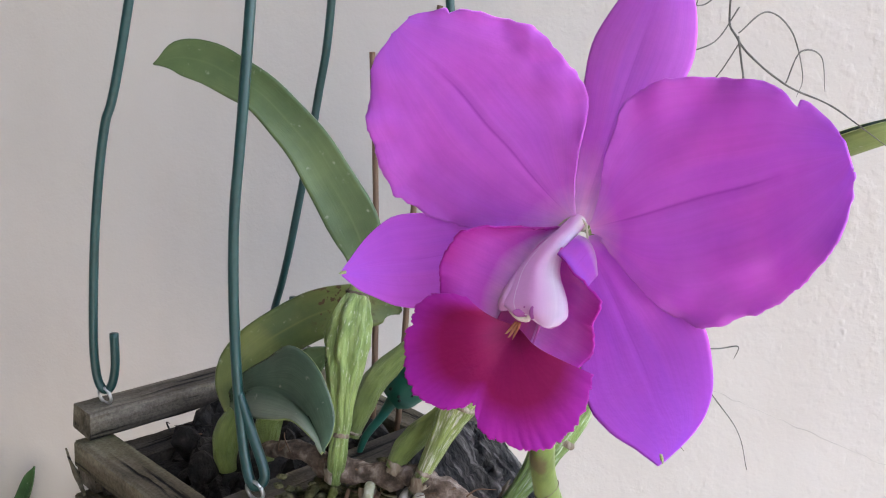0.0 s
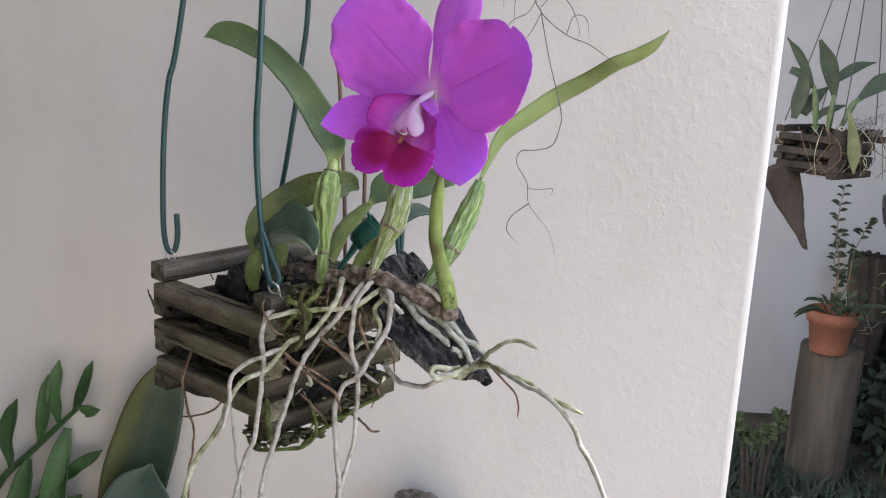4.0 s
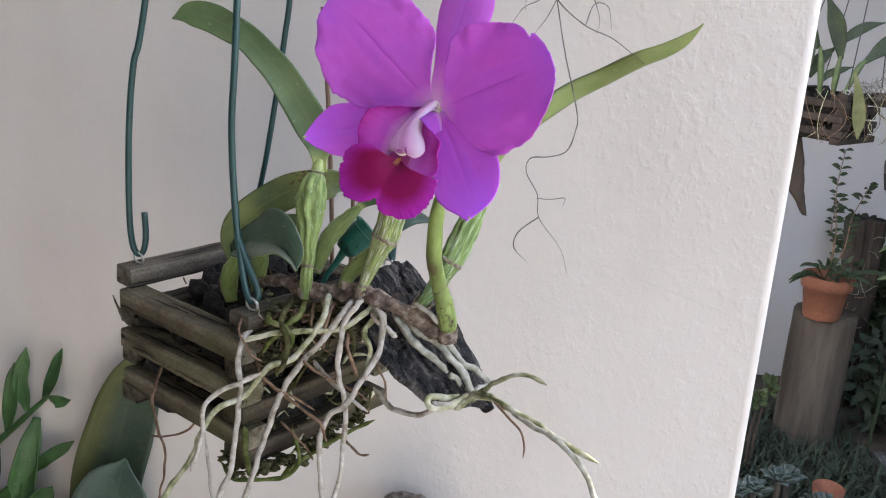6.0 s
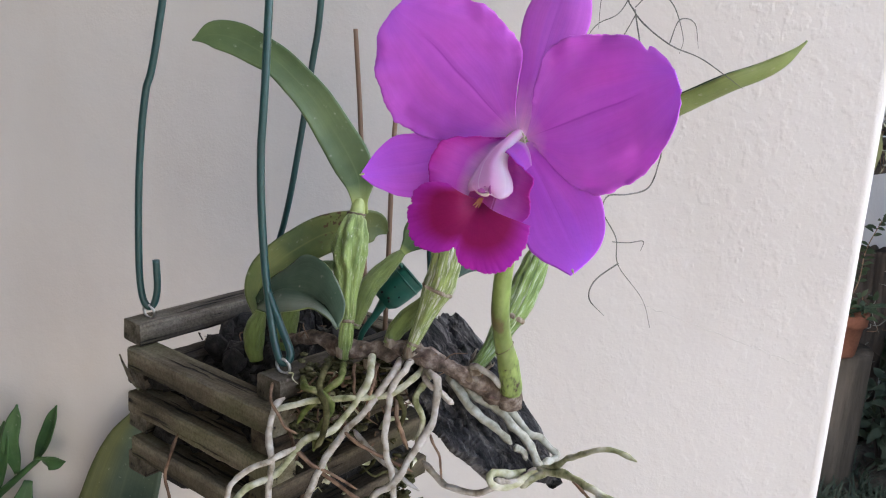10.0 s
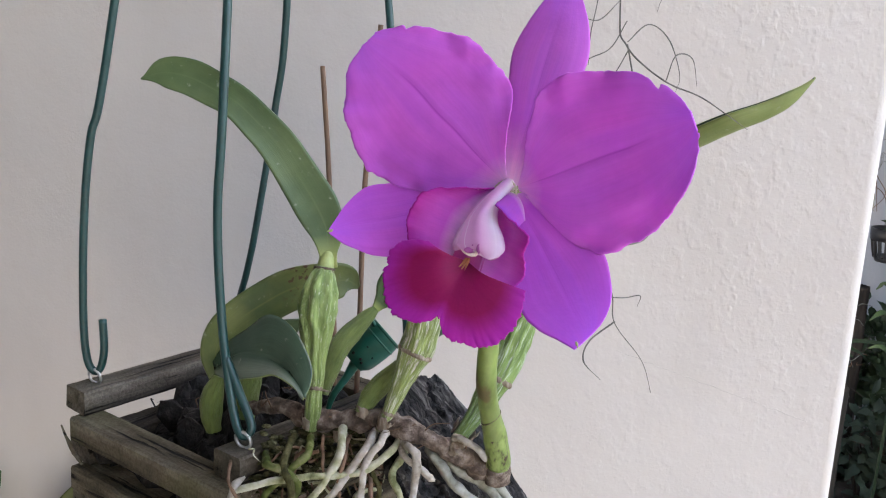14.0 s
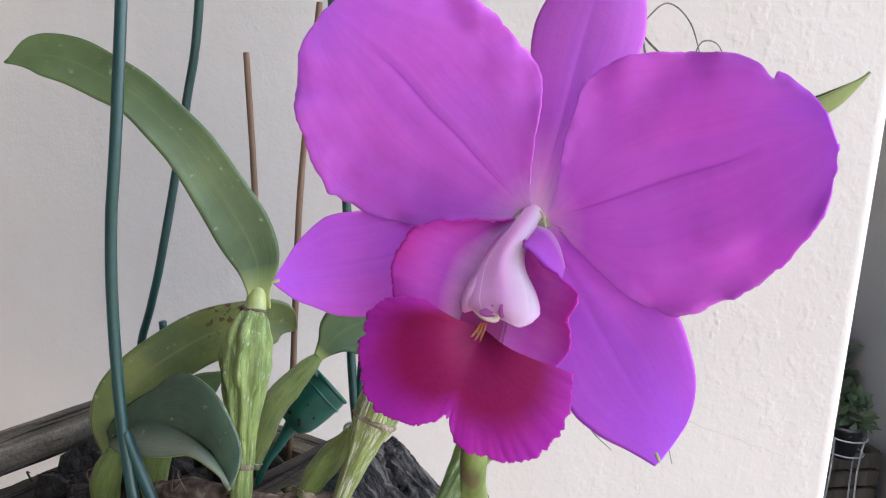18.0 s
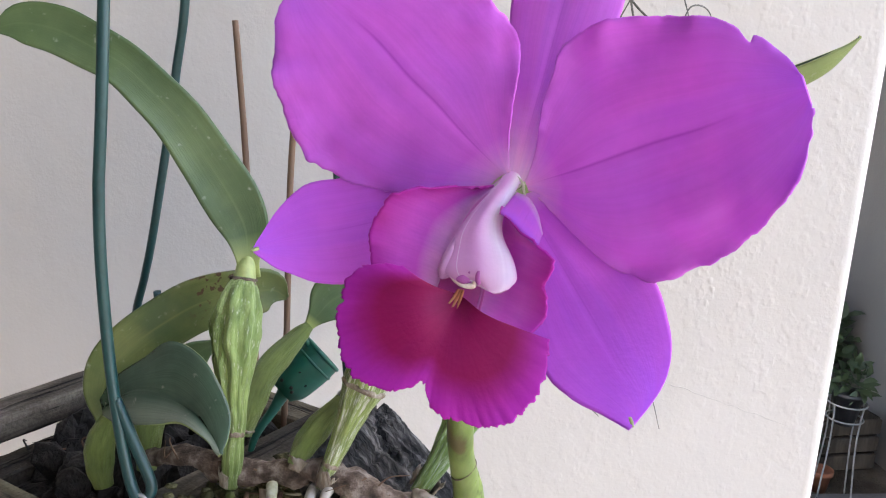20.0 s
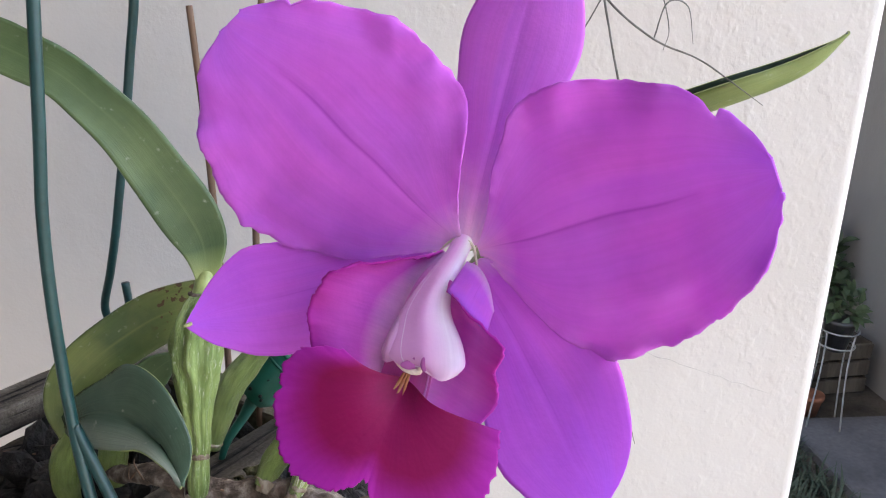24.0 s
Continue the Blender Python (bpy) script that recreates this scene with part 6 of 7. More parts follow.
tube("cane", [(-0.52, 0.58, -0.01), (-0.53, 0.60, 0.35), *[to_wall(p) for p in ((-0.50, 0.63, 0.58), (-0.471, 0.638, 0.652), (-0.43, 0.628, 0.695), (-0.398, 0.622, 0.727), (-0.365, 0.614, 0.760))]], [0.005, 0.005, 0.0046, 0.0042, 0.0038, 0.0034, 0.0025], LEAFCANE, dendro, sides=14, n=60, rough=0.1)
def cane_leaf(a, b, w, k):
    a, b = to_wall(a), to_wall(b)
    m1 = a.lerp(b, 0.5) + Vector((0.004 * (-1) ** k, -0.006, 0.002))
    leaf("leaf", [a, a.lerp(m1, 0.5), m1, m1.lerp(b, 0.6), b], [w * 0.3, w * 0.8, w * 0.95, w * 0.78, w * 0.05], LEAFCANE, dendro, "", (0.5 * math.sin(k * 2.1), -1, 0.3 * math.cos(k)), 0.3, 0.05, 0.0011, 18, 8)


cane_leaf((-0.4127, 0.6192, 0.7151), (-0.3919, 0.6066, 0.7992), 0.0082, 0)
cane_leaf((-0.3897, 0.6192, 0.7395), (-0.3787, 0.6066, 0.8159), 0.0075, 1)
cane_leaf((-0.3720, 0.6192, 0.7540), (-0.3432, 0.6066, 0.8175), 0.0070, 2)
cane_leaf((-0.364, 0.614, 0.758), (-0.335, 0.600, 0.765), 0.0085, 3)
cane_leaf((-0.378, 0.616, 0.735), (-0.403, 0.600, 0.648), 0.0120, 4)
cane_leaf((-0.4461, 0.6192, 0.6814), (-0.4276, 0.6066, 0.7692), 0.0125, 5)
cane_leaf((-0.430, 0.628, 0.690), (-0.447, 0.605, 0.606), 0.0130, 6)
cane_leaf((-0.385, 0.618, 0.672), (-0.337, 0.606, 0.716), 0.0070, 7)
cane_leaf((-0.380, 0.618, 0.725), (-0.392, 0.598, 0.62), 0.011, 8)
cane_leaf((-0.478, 0.64, 0.645), (-0.505, 0.62, 0.725), 0.012, 9)
cane_leaf((-0.40, 0.61, 0.63), (-0.36, 0.60, 0.665), 0.012, 10)
cane_leaf((-0.42, 0.62, 0.61), (-0.37, 0.60, 0.62), 0.014, 11)

cane_leaf((-0.45, 0.632, 0.600), (-0.385, 0.618, 0.668), 0.014, 12)
cane_leaf((-0.385, 0.620, 0.590), (-0.325, 0.606, 0.655), 0.012, 13)
cane_leaf((-0.475, 0.640, 0.595), (-0.425, 0.618, 0.632), 0.015, 14)
cane_leaf((-0.50, 0.640, 0.62), (-0.462, 0.615, 0.560), 0.015, 15)
cane_leaf((-0.41, 0.625, 0.58), (-0.345, 0.606, 0.610), 0.013, 16)

broad = thing("broad_leaf_plant", (-0.30, 0.575, 0.0), "broad dull olive and blue-green leaves against the wall", "plant")
leaf("leaf", [(-0.30, 0.57, -0.01), (-0.31, 0.60, 0.25), *[to_wall(p) for p in ((-0.307, 0.592, 0.52), (-0.303, 0.594, 0.66), (-0.280, 0.588, 0.745), (-0.262, 0.583, 0.80), (-0.250, 0.578, 0.842))]], [0.004, 0.006, 0.026, 0.035, 0.034, 0.025, 0.003], LEAFOLIVE, broad, "broad olive leaf with a yellowed edge", (0.1, -1, 0.1), 0.12, 0.05, 0.0014, 40, 14)
leaf("leaf", [(-0.29, 0.55, -0.01), (-0.295, 0.575, 0.3), *[to_wall(p) for p in ((-0.292, 0.566, 0.52), (-0.290, 0.566, 0.63), (-0.276, 0.562, 0.695), (-0.266, 0.558, 0.728))]], [0.004, 0.006, 0.044, 0.048, 0.034, 0.002], LEAFDARK, broad, "broad blue-green leaf", (-0.1, -1, 0.1), 0.12, 0.05, 0.0014, 40, 14)


def log_mesh(name, at, r, z0, z1, material, parent=None, label="", sides=40, rows=24, flut=0.08, seed=0, lean=(0, 0), slope=0.0):
    verts, faces, uvs = [], [], []
    for i in range(rows + 1):
        z = z0 + (z1 - z0) * i / rows
        for k in range(sides):
            an = 2 * math.pi * k / sides
            d = Vector((math.cos(an), math.sin(an), 0))
            rr = r * (1 + flut * noise.noise(Vector((d.x * 2.2, d.y * 2.2, z * 2 + seed))) + 0.5 * flut * noise.noise(Vector((d.x * 9, d.y * 9, z * 3 + seed))) + 0.12 * flut * noise.noise(Vector((d.x * 24, d.y * 24, z * 40 + seed))))
            jag = r * 0.5 * flut * noise.noise(Vector((d.x * 5, d.y * 5, seed))) * (i == rows)
            verts.append(Vector((at[0] + lean[0] * i / rows, at[1] + lean[1] * i / rows, z + jag - slope * d.x * r * (i / rows) ** 6)) + d * rr)
            uvs.append((k / sides, i / rows))
    for i in range(rows):
        for k in range(sides):
            k2 = (k + 1) % sides
            faces.append((i * sides + k, i * sides + k2, (i + 1) * sides + k2, (i + 1) * sides + k))
    top = len(verts)
    verts.append(Vector((at[0] + lean[0], at[1] + lean[1], z1 - 0.003)))
    uvs.append((0.5, 1))
    for k in range(sides):
        faces.append((rows * sides + k, rows * sides + (k + 1) % sides, top))
    return mesh_ob(name, verts, faces, material, parent, label, uvs)


tagged(log_mesh("log_post", (0.018, 0.508), 0.030, -0.02, 0.726, LOGBARK, seed=4, flut=0.12, rows=110, sides=72, slope=0.3), "upright grey log with rough bark against the wall", "log")

# ---- shaded garden beyond the wall ----
beam = part("pergola_beam", box_bm((0.06, 2.4, 0.08), Matrix.Translation((0.95, 1.42, 2.14)), 0.004), DARKWOOD, None, smooth=False)
tagged(beam, "dark timber beam resting on the garden wall", "beam", kind="structure")

hang2 = copy_thing(basket, Matrix.Translation((0.885, 1.85, 0.905)) @ Matrix.Rotation(radians(-14), 4, "Z") @ Matrix.Diagonal((1.2, 1.2, 1.12, 1)))
tagged(hang2, "dark weathered slat basket hung in the shaded garden", "basket")
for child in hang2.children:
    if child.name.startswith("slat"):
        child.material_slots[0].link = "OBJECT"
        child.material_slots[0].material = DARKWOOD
m2 = Matrix.Translation((0.885, 1.85, 0.905)) @ Matrix.Rotation(radians(-14), 4, "Z") @ Matrix.Diagonal((1.2, 1.2, 1.12, 1)) @ Matrix.Translation(-basket.location)
fill2 = copy_thing(fill, m2)
tagged(fill2, "dark bark filling the shaded slat basket", "potting bark", kind="stuff")
hanger2 = thing("wire_hanger", (0.9, 1.85, 1.62), "thin dark wire hanger with four legs", "hanger")
ap2 = Vector((0.93, 1.86, 1.62))
for nm in corners:
    p = m2 @ Vector((corners[nm].x, corners[nm].y, TOP + 0.006))
    tube("wire", [p, p.lerp(ap2, 0.35) + Vector((0.004, 0, 0)), p.lerp(ap2, 0.7), ap2], [0.0013] * 3, BLACKPL, hanger2, sides=6, n=20)
tube("hook", [ap2, ap2 + Vector((0.01, 0, 0.2)), Vector((0.95, 1.86, 2.11))], [0.0013] * 3, BLACKPL, hanger2, sides=6, n=12)

bg_orchid = thing("orchid", (0.885, 1.85, 0.98), "strap-leaved orchid without flowers in the hanging basket", "orchid")
def shade_leaf(pts, half, m):
    leaf("leaf", pts, half, m, bg_orchid, "", (-0.3, -1, 0.2), 0.2, 0.12, 0.0015, 22, 8)


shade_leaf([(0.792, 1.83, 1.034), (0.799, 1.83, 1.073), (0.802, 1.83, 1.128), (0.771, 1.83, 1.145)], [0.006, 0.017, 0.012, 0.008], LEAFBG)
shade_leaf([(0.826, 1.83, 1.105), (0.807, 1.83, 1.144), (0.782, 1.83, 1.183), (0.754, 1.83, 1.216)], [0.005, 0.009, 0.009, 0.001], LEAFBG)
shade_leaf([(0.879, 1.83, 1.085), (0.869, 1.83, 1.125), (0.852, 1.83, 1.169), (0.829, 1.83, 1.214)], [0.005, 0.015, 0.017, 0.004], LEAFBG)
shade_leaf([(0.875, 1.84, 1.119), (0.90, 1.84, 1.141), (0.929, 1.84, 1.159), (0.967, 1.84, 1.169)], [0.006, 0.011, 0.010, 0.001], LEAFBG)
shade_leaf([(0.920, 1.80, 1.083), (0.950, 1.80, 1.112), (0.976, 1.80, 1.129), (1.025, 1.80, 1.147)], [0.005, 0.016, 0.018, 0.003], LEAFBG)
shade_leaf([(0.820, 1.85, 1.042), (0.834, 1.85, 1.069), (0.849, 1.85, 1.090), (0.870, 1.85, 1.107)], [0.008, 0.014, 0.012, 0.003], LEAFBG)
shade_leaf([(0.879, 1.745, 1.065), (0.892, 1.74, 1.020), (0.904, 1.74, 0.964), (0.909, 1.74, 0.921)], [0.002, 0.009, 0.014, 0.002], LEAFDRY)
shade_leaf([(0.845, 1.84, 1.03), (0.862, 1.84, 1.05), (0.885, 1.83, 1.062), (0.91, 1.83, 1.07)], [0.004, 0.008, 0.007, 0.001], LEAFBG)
for pts in ([(0.848, 1.83, 0.99), (0.838, 1.83, 1.069), (0.829, 1.83, 1.11)], [(0.875, 1.83, 0.99), (0.876, 1.83, 1.05), (0.878, 1.83, 1.092)], [(0.885, 1.80, 1.0), (0.908, 1.80, 1.066), (0.923, 1.80, 1.087)]):
    tube("pseudobulb", pts, [0.004, 0.0075, 0.0035], LEAF, bg_orchid, sides=12, n=16)
for k in range(30):
    r = random.Random(k)
    p = Vector((0.955, 1.79, 1.035)) + Vector((r.gauss(0, 0.02), r.gauss(0, 0.02), r.gauss(0, 0.01)))
    q = [p + Vector((r.gauss(0, 0.012), r.gauss(0, 0.008), r.gauss(0, 0.012) - 0.01 * j)) for j in range(4)]
    tube("dry_fibre", q, [0.0006, 0.0006, 0.0004], MOSS, bg_orchid, sides=4, n=10)
rng = random.Random(3)
for k in range(26):
    u, w = rng.uniform(-0.09, 0.09), rng.choice((0, 0, 1))
    p = Vector((0.80 + 0.09 * rng.random(), 1.83 - 0.11 * rng.random(), 1.02)) if w == 0 else Vector((0.90 + 0.09 * rng.random(), 1.74 + 0.1 * rng.random(), 1.02))
    q = [p + Vector((rng.uniform(-0.03, 0.03), -0.01 - 0.012 * j, -0.035 * j)) for j in range(4)]
    tube("root", q, [0.0009, 0.0009, 0.0006], ROOTDEAD if k % 3 else ROOTGREEN, bg_orchid, sides=5, n=12)
wedge = bark_slab("bark_slab", (0.775, 1.84, 0.925), (0.866, 1.84, 0.722), 0.055, 0.012, (0.9, 0.1, 0.3), DARKWOOD, 6, 30, 10, 0.93)
tagged(wedge, "dark curved bark slab hanging below the basket", "bark")

STUMP_AT = (1.076, 2.09)
tagged(log_mesh("tree_stump", STUMP_AT, 0.081, -0.02, 0.398, STUMP, seed=1, flut=0.06), "weathered upright log serving as a pot stand", "stump")
pot = thing("flower_pot", (1.040, 2.04, 0.398), "terracotta pot with a twiggy plant standing on the log", "pot")
pv, pf = lathe_data([(0.0, 0.0), (0.044, 0.0), (0.047, 0.006), (0.057, 0.083), (0.064, 0.085), (0.066, 0.118), (0.060, 0.12), (0.056, 0.10), (0.0, 0.098)], 32, (1.040, 2.04, 0.399))
mesh_ob("pot_body", pv, pf, CLAY, pot, "terracotta body with a thick rim")


def add_leaf(verts, faces, p, d, w, bend, up=Vector((0, -0.6, 0.8))):
    """One small pointed leaf of eight faces, folded along its midrib and drooping at the tip."""
    side = d.cross(up)
    side = (side.normalized() if side.length > 1e-4 else Vector((1, 0, 0))) * w
    nor = side.cross(d).normalized() * (bend * d.length)
    b = len(verts)
    verts.append(p)
    for f, ws, lift in ((0.22, 0.72, 0.7), (0.5, 1.0, 1.0), (0.78, 0.62, 0.6)):
        c = p + d * f + nor * (lift * 0.6)
        verts += [c + side * ws + nor * (lift * 0.35), c, c - side * ws + nor * (lift * 0.35)]
    verts.append(p + d - nor * 0.5)
    faces += [(b, b + 1, b + 2), (b, b + 2, b + 3)]
    for k in (1, 4):
        faces += [(b + k, b + k + 3, b + k + 4, b + k + 1), (b + k + 1, b + k + 4, b + k + 5, b + k + 2)]
    faces += [(b + 7, b + 10, b + 8), (b + 8, b + 10, b + 9)]


def crown(name, centre, size, count, ln, wide, material, parent, seed, shell=0.55, label="", droop=0.0):
    """Many small bent leaves scattered through an uneven ellipsoid, one mesh."""
    r = random.Random(seed)
    verts, faces = [], []
    c = Vector(centre)
    lumps = [Vector((r.uniform(-1, 1), r.uniform(-1, 1), r.uniform(-1, 1))) * 0.55 for _ in range(6)]
    while len(faces) < count * 8:
        lump = r.choice(lumps)
        o = lump + Vector((r.gauss(0, 1), r.gauss(0, 1), r.gauss(0, 1))) * 0.32
        if o.length > 1.15:
            continue
        p = c + Vector((o.x * size[0], o.y * size[1], o.z * size[2]))
        d = (Vector((r.uniform(-1, 1), r.uniform(-1, 1), r.uniform(-0.6, 1) - droop)) + o * 0.8).normalized() * ln * r.uniform(0.6, 1.3)
        add_leaf(verts, faces, p, d, wide * r.uniform(0.7, 1.2), r.uniform(0.05, 0.25))
    return mesh_ob(name, verts, faces, material, parent, label, [(0.5, 0.5)] * len(verts))


twigs = thing("twiggy_shrub", (1.028, 2.04, 0.495), "thin upright stems with small dark paired leaves in the pot", "shrub")
rng = random.Random(12)
for top in ((1.005, 2.00, 0.86), (1.09, 2.02, 0.76), (1.03, 2.04, 0.72)):
    a, b = Vector((1.03, 2.04, 0.495)), Vector(top)
    pts = [a, a.lerp(b, 0.35) + Vector((0.012, 0, 0)), a.lerp(b, 0.7) + Vector((-0.006, 0, 0)), b]
    st = tube("stem", pts, [0.002, 0.0016, 0.001], CANE, twigs, sides=6, n=20)
    c = smooth_pts(pts, 12)
    verts, faces = [], []
    for i in range(4, 12):
        for sgn in (-1, 1):
            for rep in range(3):
                if rng.random() < 0.4:
                    continue
                d = Vector((sgn * rng.uniform(0.5, 1), rng.uniform(-0.8, 0.3), rng.uniform(-0.1, 0.5))).normalized() * rng.uniform(0.016, 0.03)
                add_leaf(verts, faces, c[i] + Vector((0, 0, rng.uniform(-0.012, 0.012))), d, 0.0065, 0.15)
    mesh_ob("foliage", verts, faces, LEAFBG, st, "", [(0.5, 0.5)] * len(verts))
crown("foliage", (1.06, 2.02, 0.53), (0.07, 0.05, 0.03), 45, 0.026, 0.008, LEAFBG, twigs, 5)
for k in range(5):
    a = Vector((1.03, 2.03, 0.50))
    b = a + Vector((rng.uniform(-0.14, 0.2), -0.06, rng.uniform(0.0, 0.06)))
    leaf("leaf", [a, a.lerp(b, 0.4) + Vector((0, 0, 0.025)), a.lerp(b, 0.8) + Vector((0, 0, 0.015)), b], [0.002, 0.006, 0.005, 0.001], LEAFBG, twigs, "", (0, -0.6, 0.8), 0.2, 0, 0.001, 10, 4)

post = thing("mossy_trunk", (1.275, 2.40, 0.0), "black fibrous trunk with pale aerial roots and lichen", "trunk")
log_mesh("trunk", (1.275, 2.40), 0.062, -0.02, 0.40, DARKWOOD, post, "black fibrous lower trunk", seed=8, flut=0.4, lean=(0.01, 0), sides=60, rows=60)
log_mesh("trunk", (1.290, 2.39), 0.048, 0.38, 0.60, DARKWOOD, post, "black fibrous broken top", seed=18, flut=0.5, lean=(-0.015, 0), sides=60, rows=40)
rng = random.Random(29)
for k in range(34):
    z = rng.uniform(0.05, 0.58)
    a = Vector((1.28 + rng.uniform(-0.06, 0.06), 2.325 - rng.uniform(0, 0.02), z))
    w = Vector((rng.uniform(-0.05, 0.05), rng.uniform(-0.02, 0.0), rng.uniform(-0.06, 0.03)))
    tube("aerial_root", [a, a + w * 0.5 + Vector((rng.uniform(-0.012, 0.012), -0.004, rng.uniform(-0.01, 0.01))), a + w], [0.0014, 0.0014, 0.0006], rng.choice((MOSS, ROOTDEAD, STUMP)), post, sides=5, n=10)


def shrub(name, at, size, count, ln, wide, material, label, category, seed, stems=4):
    sh = thing(name, at, label, category)
    r = random.Random(seed)
    top = Vector(at) + Vector((0, 0, size[2]))
    for _ in range(stems):
        e = top + Vector((r.uniform(-0.6, 0.6) * size[0], r.uniform(-0.6, 0.6) * size[1], r.uniform(-0.2, 0.6) * size[2]))
        tube("stem", [at, Vector(at).lerp(e, 0.5) + Vector((r.uniform(-0.02, 0.02), 0, 0)), e], [0.006, 0.004, 0.002], DARKWOOD, sh, sides=6, n=10)
    crown("crown", (at[0], at[1], at[2] + size[2]), size, count, ln, wide, material, sh, seed)
    return sh


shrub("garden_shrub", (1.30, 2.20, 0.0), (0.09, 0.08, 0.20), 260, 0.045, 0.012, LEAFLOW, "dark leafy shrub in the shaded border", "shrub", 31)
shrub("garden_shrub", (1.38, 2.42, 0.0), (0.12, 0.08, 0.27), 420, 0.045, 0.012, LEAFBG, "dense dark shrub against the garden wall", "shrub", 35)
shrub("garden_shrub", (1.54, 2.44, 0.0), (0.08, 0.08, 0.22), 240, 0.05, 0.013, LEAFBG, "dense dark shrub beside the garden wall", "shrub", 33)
rng = random.Random(44)
upright = thing("leafy_plant", (1.22, 2.0, 0.0), "upright plant with narrow drooping green leaves", "plant")
tube("stem", [(1.22, 2.0, 0.0), (1.215, 1.98, 0.36), (1.195, 1.96, 0.52), (1.163, 1.95, 0.72)], [0.004, 0.004, 0.003, 0.002], LEAFBG, upright, sides=8, n=14)
for k in range(8):
    z = 0.48 + 0.034 * k
    a = Vector((1.215 - 0.05 * (z - 0.4) / 0.3, 1.965, z))
    an = k * 2.4
    b = a + Vector((math.cos(an) * 0.075, math.sin(an) * 0.06 - 0.02, rng.uniform(-0.01, 0.04)))
    leaf("leaf", [a, a.lerp(b, 0.5) + Vector((0, 0, 0.018)), b], [0.002, 0.007, 0.001], LEAF, upright, "", (0, -0.7, 0.7), 0.2, 0, 0.001, 10, 4)

# hanging black slotted basket
slot = thing("slotted_basket", (1.117, 1.90, 0.772), "black plastic slotted basket with a small plant", "basket")
sv, sf = lathe_data([(0.0, 0.0), (0.038, 0.0), (0.041, 0.012), (0.036, 0.012), (0.0, 0.012)], 24, (1.117, 1.90, 0.772))
mesh_ob("base", sv, sf, BLACKPL, slot)
sv, sf = lathe_data([(0.047, 0.05), (0.052, 0.05), (0.054, 0.062), (0.054, 0.078), (0.050, 0.078), (0.047, 0.05)], 24, (1.117, 1.90, 0.772))
mesh_ob("rim", sv, sf, BLACKPL, slot)
for k in range(18):
    an = 2 * math.pi * k / 18
    d = Vector((math.cos(an), math.sin(an), 0))
    c = Vector((1.117, 1.90, 0.772))
    tube("rib", [c + d * 0.040 + Vector((0, 0, 0.008)), c + d * 0.045 + Vector((0, 0, 0.03)), c + d * 0.050 + Vector((0, 0, 0.056))], [0.003] * 2, BLACKPL, slot, sides=5, n=5)
tube("wire", [(1.117, 1.9, 0.848), (1.12, 1.9, 1.2), (0.96, 1.9, 2.11)], [0.0012] * 2, WIRE, slot, sides=5, n=12)
crown("foliage", (1.117, 1.89, 0.862), (0.04, 0.03, 0.018), 40, 0.03, 0.008, LEAFBG, slot, 9)
mount = bark_slab("bark_mount", (1.068, 1.92, 1.35), (1.075, 1.92, 1.113), 0.034, 0.012, (1, 0.1, 0), STUMP, 15, 30, 10)
tagged(mount, "pale brown bark plaque hung on a wire", "bark")
tagged(tube("mount_wire", [(1.068, 1.92, 1.34), (1.03, 1.92, 1.7), (0.955, 1.92, 2.11)], [0.0012] * 2, WIRE, sides=5, n=10), "thin dark wire holding a bark plaque", "wire")

# succulents, grasses, low border
jade = thing("jade_plant", (0.84, 1.90, 0.0), "jade plant with thick stems and rounded green leaves", "succulent")
rng = random.Random(6)
for sx, top in ((-0.065, 0.25), (0.045, 0.265), (-0.012, 0.205), (0.02, 0.232), (-0.04, 0.222)):
    tube("stem", [(0.845 + sx * 0.4, 1.9, -0.005), (0.84 + sx * 0.6, 1.9, top * 0.55), (0.84 + sx, 1.9, top)], [0.0055, 0.0045, 0.0025], REDSTEM, jade, sides=8, n=12, rough=0.2)
    for k in range(20):
        d = Vector((rng.uniform(-1, 1), rng.uniform(-1, 0.4), rng.uniform(-0.2, 1))).normalized()
        p = Vector((0.84 + sx, 1.9, top - 0.008 + rng.uniform(-0.028, 0.012)))
        e = p + d * rng.uniform(0.016, 0.028)
        leaf("leaf", [p, p.lerp(e, 0.5), e], [0.002, 0.0075, 0.0045], LEAFJADE, jade, "", (0, -0.7, 0.7), 0.2, 0, 0.003, 6, 4)


def rosette(at, r, seed, material=GREY):
    ro = thing("rosette_succulent", at, "pale grey-blue rosette succulent in the border", "succulent", "grey rosettes in the border")
    q = random.Random(seed)
    c = Vector(at)
    for k in range(16):
        an, lift = k * 2.399, 0.25 + 0.045 * k
        d = Vector((math.cos(an) * math.cos(lift), math.sin(an) * math.cos(lift), math.sin(lift)))
        ln = r * (1 - 0.035 * k) * q.uniform(0.9, 1.1)
        p = c + Vector((0, 0, 0.012 + 0.001 * k))
        leaf("leaf", [p, p + d * ln * 0.5, p + d * ln * 0.8 + Vector((0, 0, 0.003)), p + d * ln], [r * 0.08, r * 0.16, r * 0.11, 0.0003], material, ro, "", (0.05, 0.02, 1), 0.35, 0, 0.004, 7, 4)
    tube("stem", [Vector((c.x, c.y, -0.01)), c + Vector((0, 0, 0.015))], [0.009, 0.008], STUMP, ro, sides=6, n=4)
    return ro


for k, (x, y, z, r) in enumerate(((0.845, 1.66, 0.10, 0.05), (0.885, 1.70, 0.085, 0.05), (0.79, 1.66, 0.07, 0.05), (0.885, 1.60, 0.06, 0.045), (0.74, 1.64, 0.075, 0.045), (0.95, 1.65, 0.05, 0.045))):
    rosette((x, y, z), r, k)

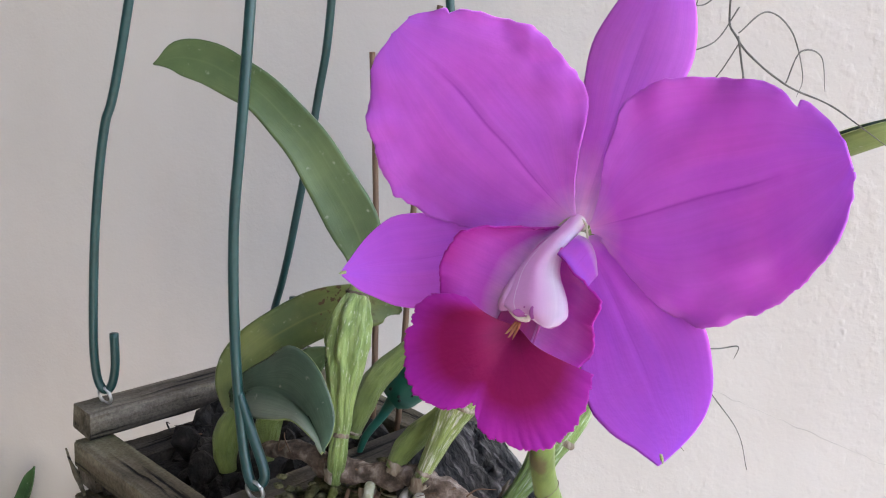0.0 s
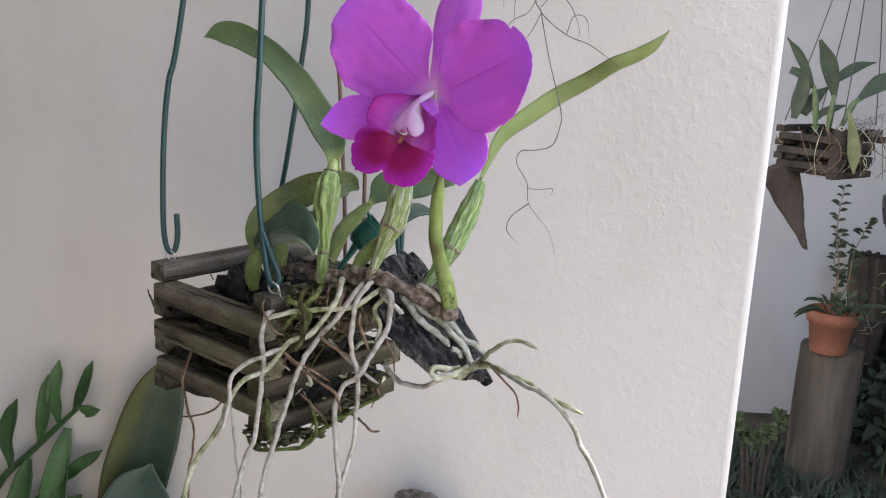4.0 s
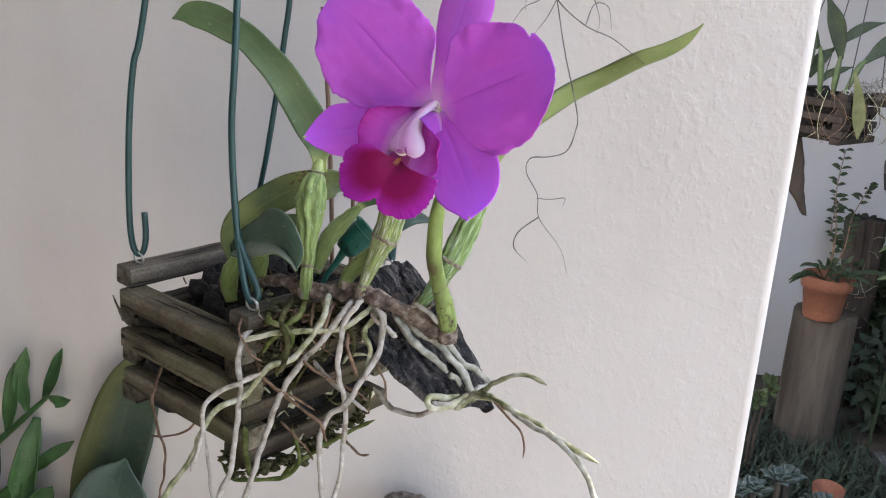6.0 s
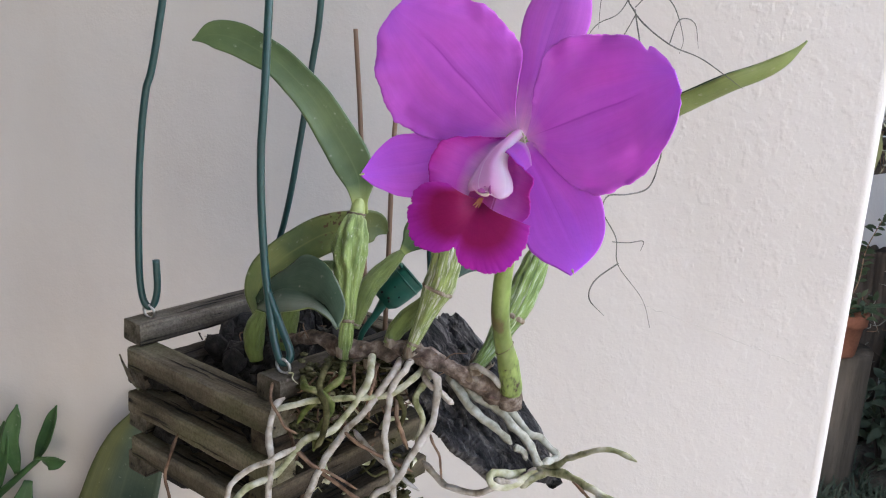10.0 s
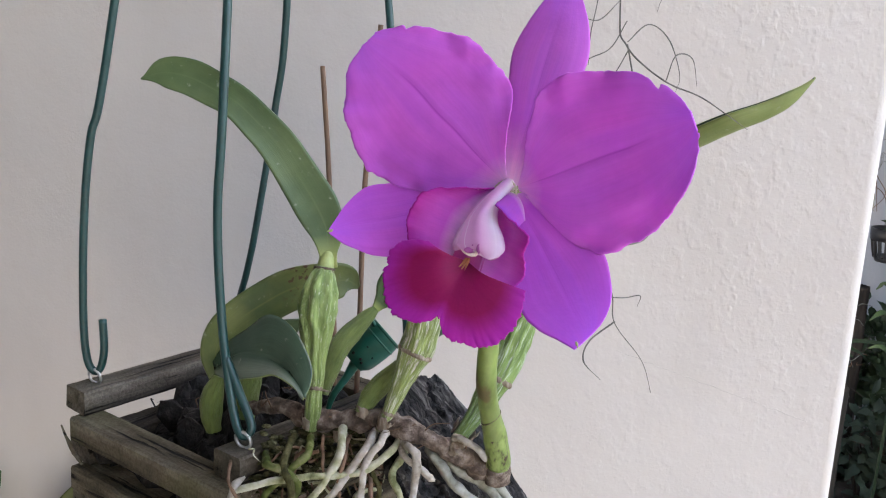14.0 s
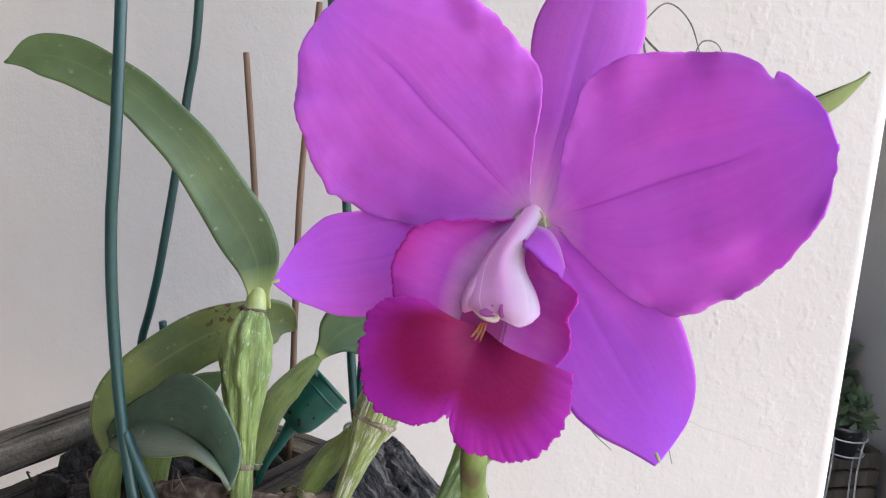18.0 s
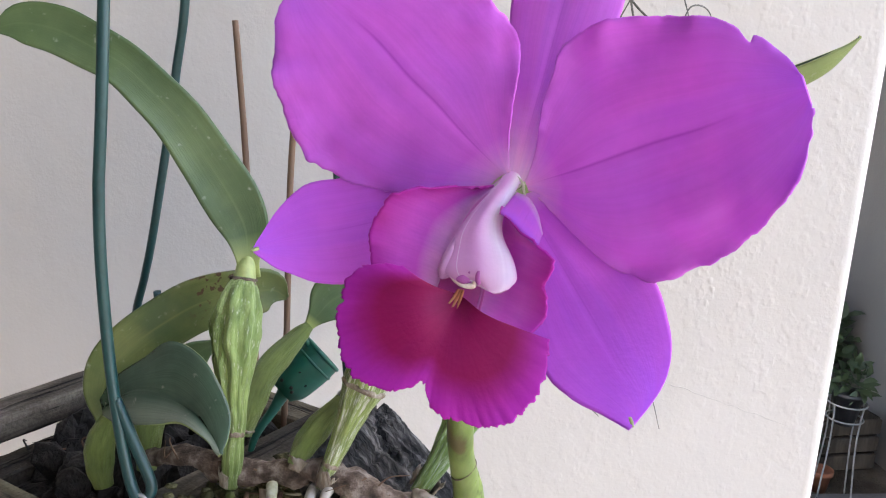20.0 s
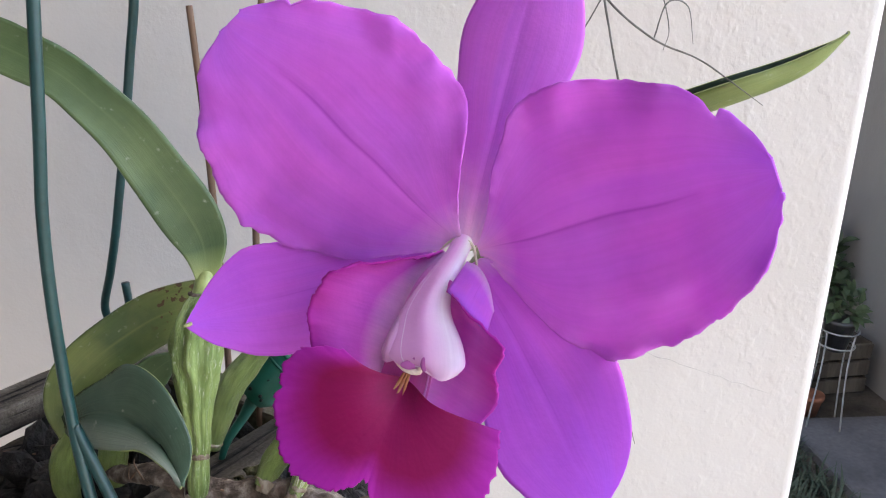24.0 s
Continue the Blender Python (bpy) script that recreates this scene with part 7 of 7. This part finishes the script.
gv, gf = [], []
rng = random.Random(17)
for k in range(2600):
    x, y = rng.uniform(0.72, 1.21), rng.uniform(1.6, 2.25)
    if (x - STUMP_AT[0]) ** 2 + (y - STUMP_AT[1]) ** 2 < 0.011:
        continue
    h = rng.uniform(0.03, 0.105)
    an = rng.uniform(0, 6.28)
    d = Vector((math.cos(an) * 0.5, math.sin(an) * 0.5, 1)).normalized() * h
    p = Vector((x, y, -0.002))
    w = Vector((-math.sin(an), math.cos(an), 0)) * rng.uniform(0.0015, 0.004)
    b = len(gv)
    gv += [p - w, p + w, p + d * 0.6 + w * 0.8, p + d * 0.6 - w * 0.8, p + d + Vector((d.x, d.y, -0.25 * h)) * 0.6]
    gf += [(b, b + 1, b + 2, b + 3), (b + 3, b + 2, b + 4)]
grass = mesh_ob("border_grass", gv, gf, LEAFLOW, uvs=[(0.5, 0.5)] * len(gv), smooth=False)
tagged(grass, "dark strappy grass and low leaves round the log", "grass", kind="stuff")
shard = mesh_ob("pot_shard", *lathe_data([(0.0, 0.0), (0.03, 0.0), (0.038, 0.05), (0.034, 0.05), (0.0, 0.005)], 18, (0.985, 1.70, 0.035)), CLAY)
tagged(shard, "small terracotta pot half hidden in the border", "pot")
ped = log_mesh("stone", (0.985, 1.70), 0.028, -0.01, 0.036, STUMP, seed=5)
tagged(ped, "grey stone under a small pot", "stone")

crate = thing("wooden_crate", (1.47, 2.26, 0.0), "dark weathered wooden crate on the ground", "crate")
for z in (0.03, 0.085, 0.14):
    for a, b in (((1.36, 2.17), (1.60, 2.19)), ((1.34, 2.34), (1.58, 2.36)), ((1.36, 2.18), (1.34, 2.33)), ((1.60, 2.20), (1.58, 2.35))):
        a, b = Vector((*a, z)), Vector((*b, z))
        m = Matrix.Translation(a.lerp(b, 0.5)) @ Matrix.Rotation(math.atan2(b.y - a.y, b.x - a.x), 4, "Z")
        part("board", box_bm(((b - a).length, 0.012, 0.045), m, 0.002), STUMP, crate, smooth=False)
part("floor_board", box_bm((0.2, 0.14, 0.012), Matrix.Translation((1.47, 2.265, 0.007)), 0.002), STUMP, crate, smooth=False)

SX, SY = 1.34, 1.985
WIREGREY = grainy("dull_grey_wire", [(0.3, (0.16, 0.165, 0.17)), (0.7, (0.27, 0.275, 0.28))], 60.0, 0.6, 0.3, bump_s=0.2, bump_d=0.0004)
stand = thing("pot_stand", (SX, SY, 0.027), "pale grey wire pot stand with a dark pot", "plant stand")
for z, r in ((0.305, 0.05), (0.262, 0.046)):
    tube("ring", ring_pts(Vector((SX, SY, z)), r, (0, 0, 1), 24), [0.0024] * 3, WIREGREY, stand, sides=6, n=60)
for k in range(4):
    an = k * math.pi / 2 + 0.4
    d = Vector((math.cos(an), math.sin(an), 0))
    c = Vector((SX, SY, 0.027))
    tube("leg", [c + d * 0.06, c + d * 0.046 + Vector((0, 0, 0.15)), c + d * 0.046 + Vector((0, 0, 0.235)), c + d * 0.05 + Vector((0, 0, 0.278))], [0.0022] * 2, WIREGREY, stand, sides=6, n=12)
pv, pf = lathe_data([(0.0, 0.0), (0.025, 0.0), (0.040, 0.08), (0.042, 0.08), (0.042, 0.09), (0.036, 0.09), (0.0, 0.07)], 24, (SX, SY, 0.245))
mesh_ob("pot", pv, pf, BLACKPL, stand, "dark plastic pot")
crown("foliage", (SX, SY, 0.36), (0.045, 0.045, 0.04), 50, 0.04, 0.010, LEAFBG, stand, 77)
pv, pf = lathe_data([(0.0, 0.0), (0.024, 0.0), (0.033, 0.05), (0.037, 0.051), (0.037, 0.064), (0.031, 0.064), (0.0, 0.05)], 24, (1.36, 2.08, 0.0))
tagged(mesh_ob("clay_pot", pv, pf, CLAY), "small empty terracotta pot on the ground", "pot")
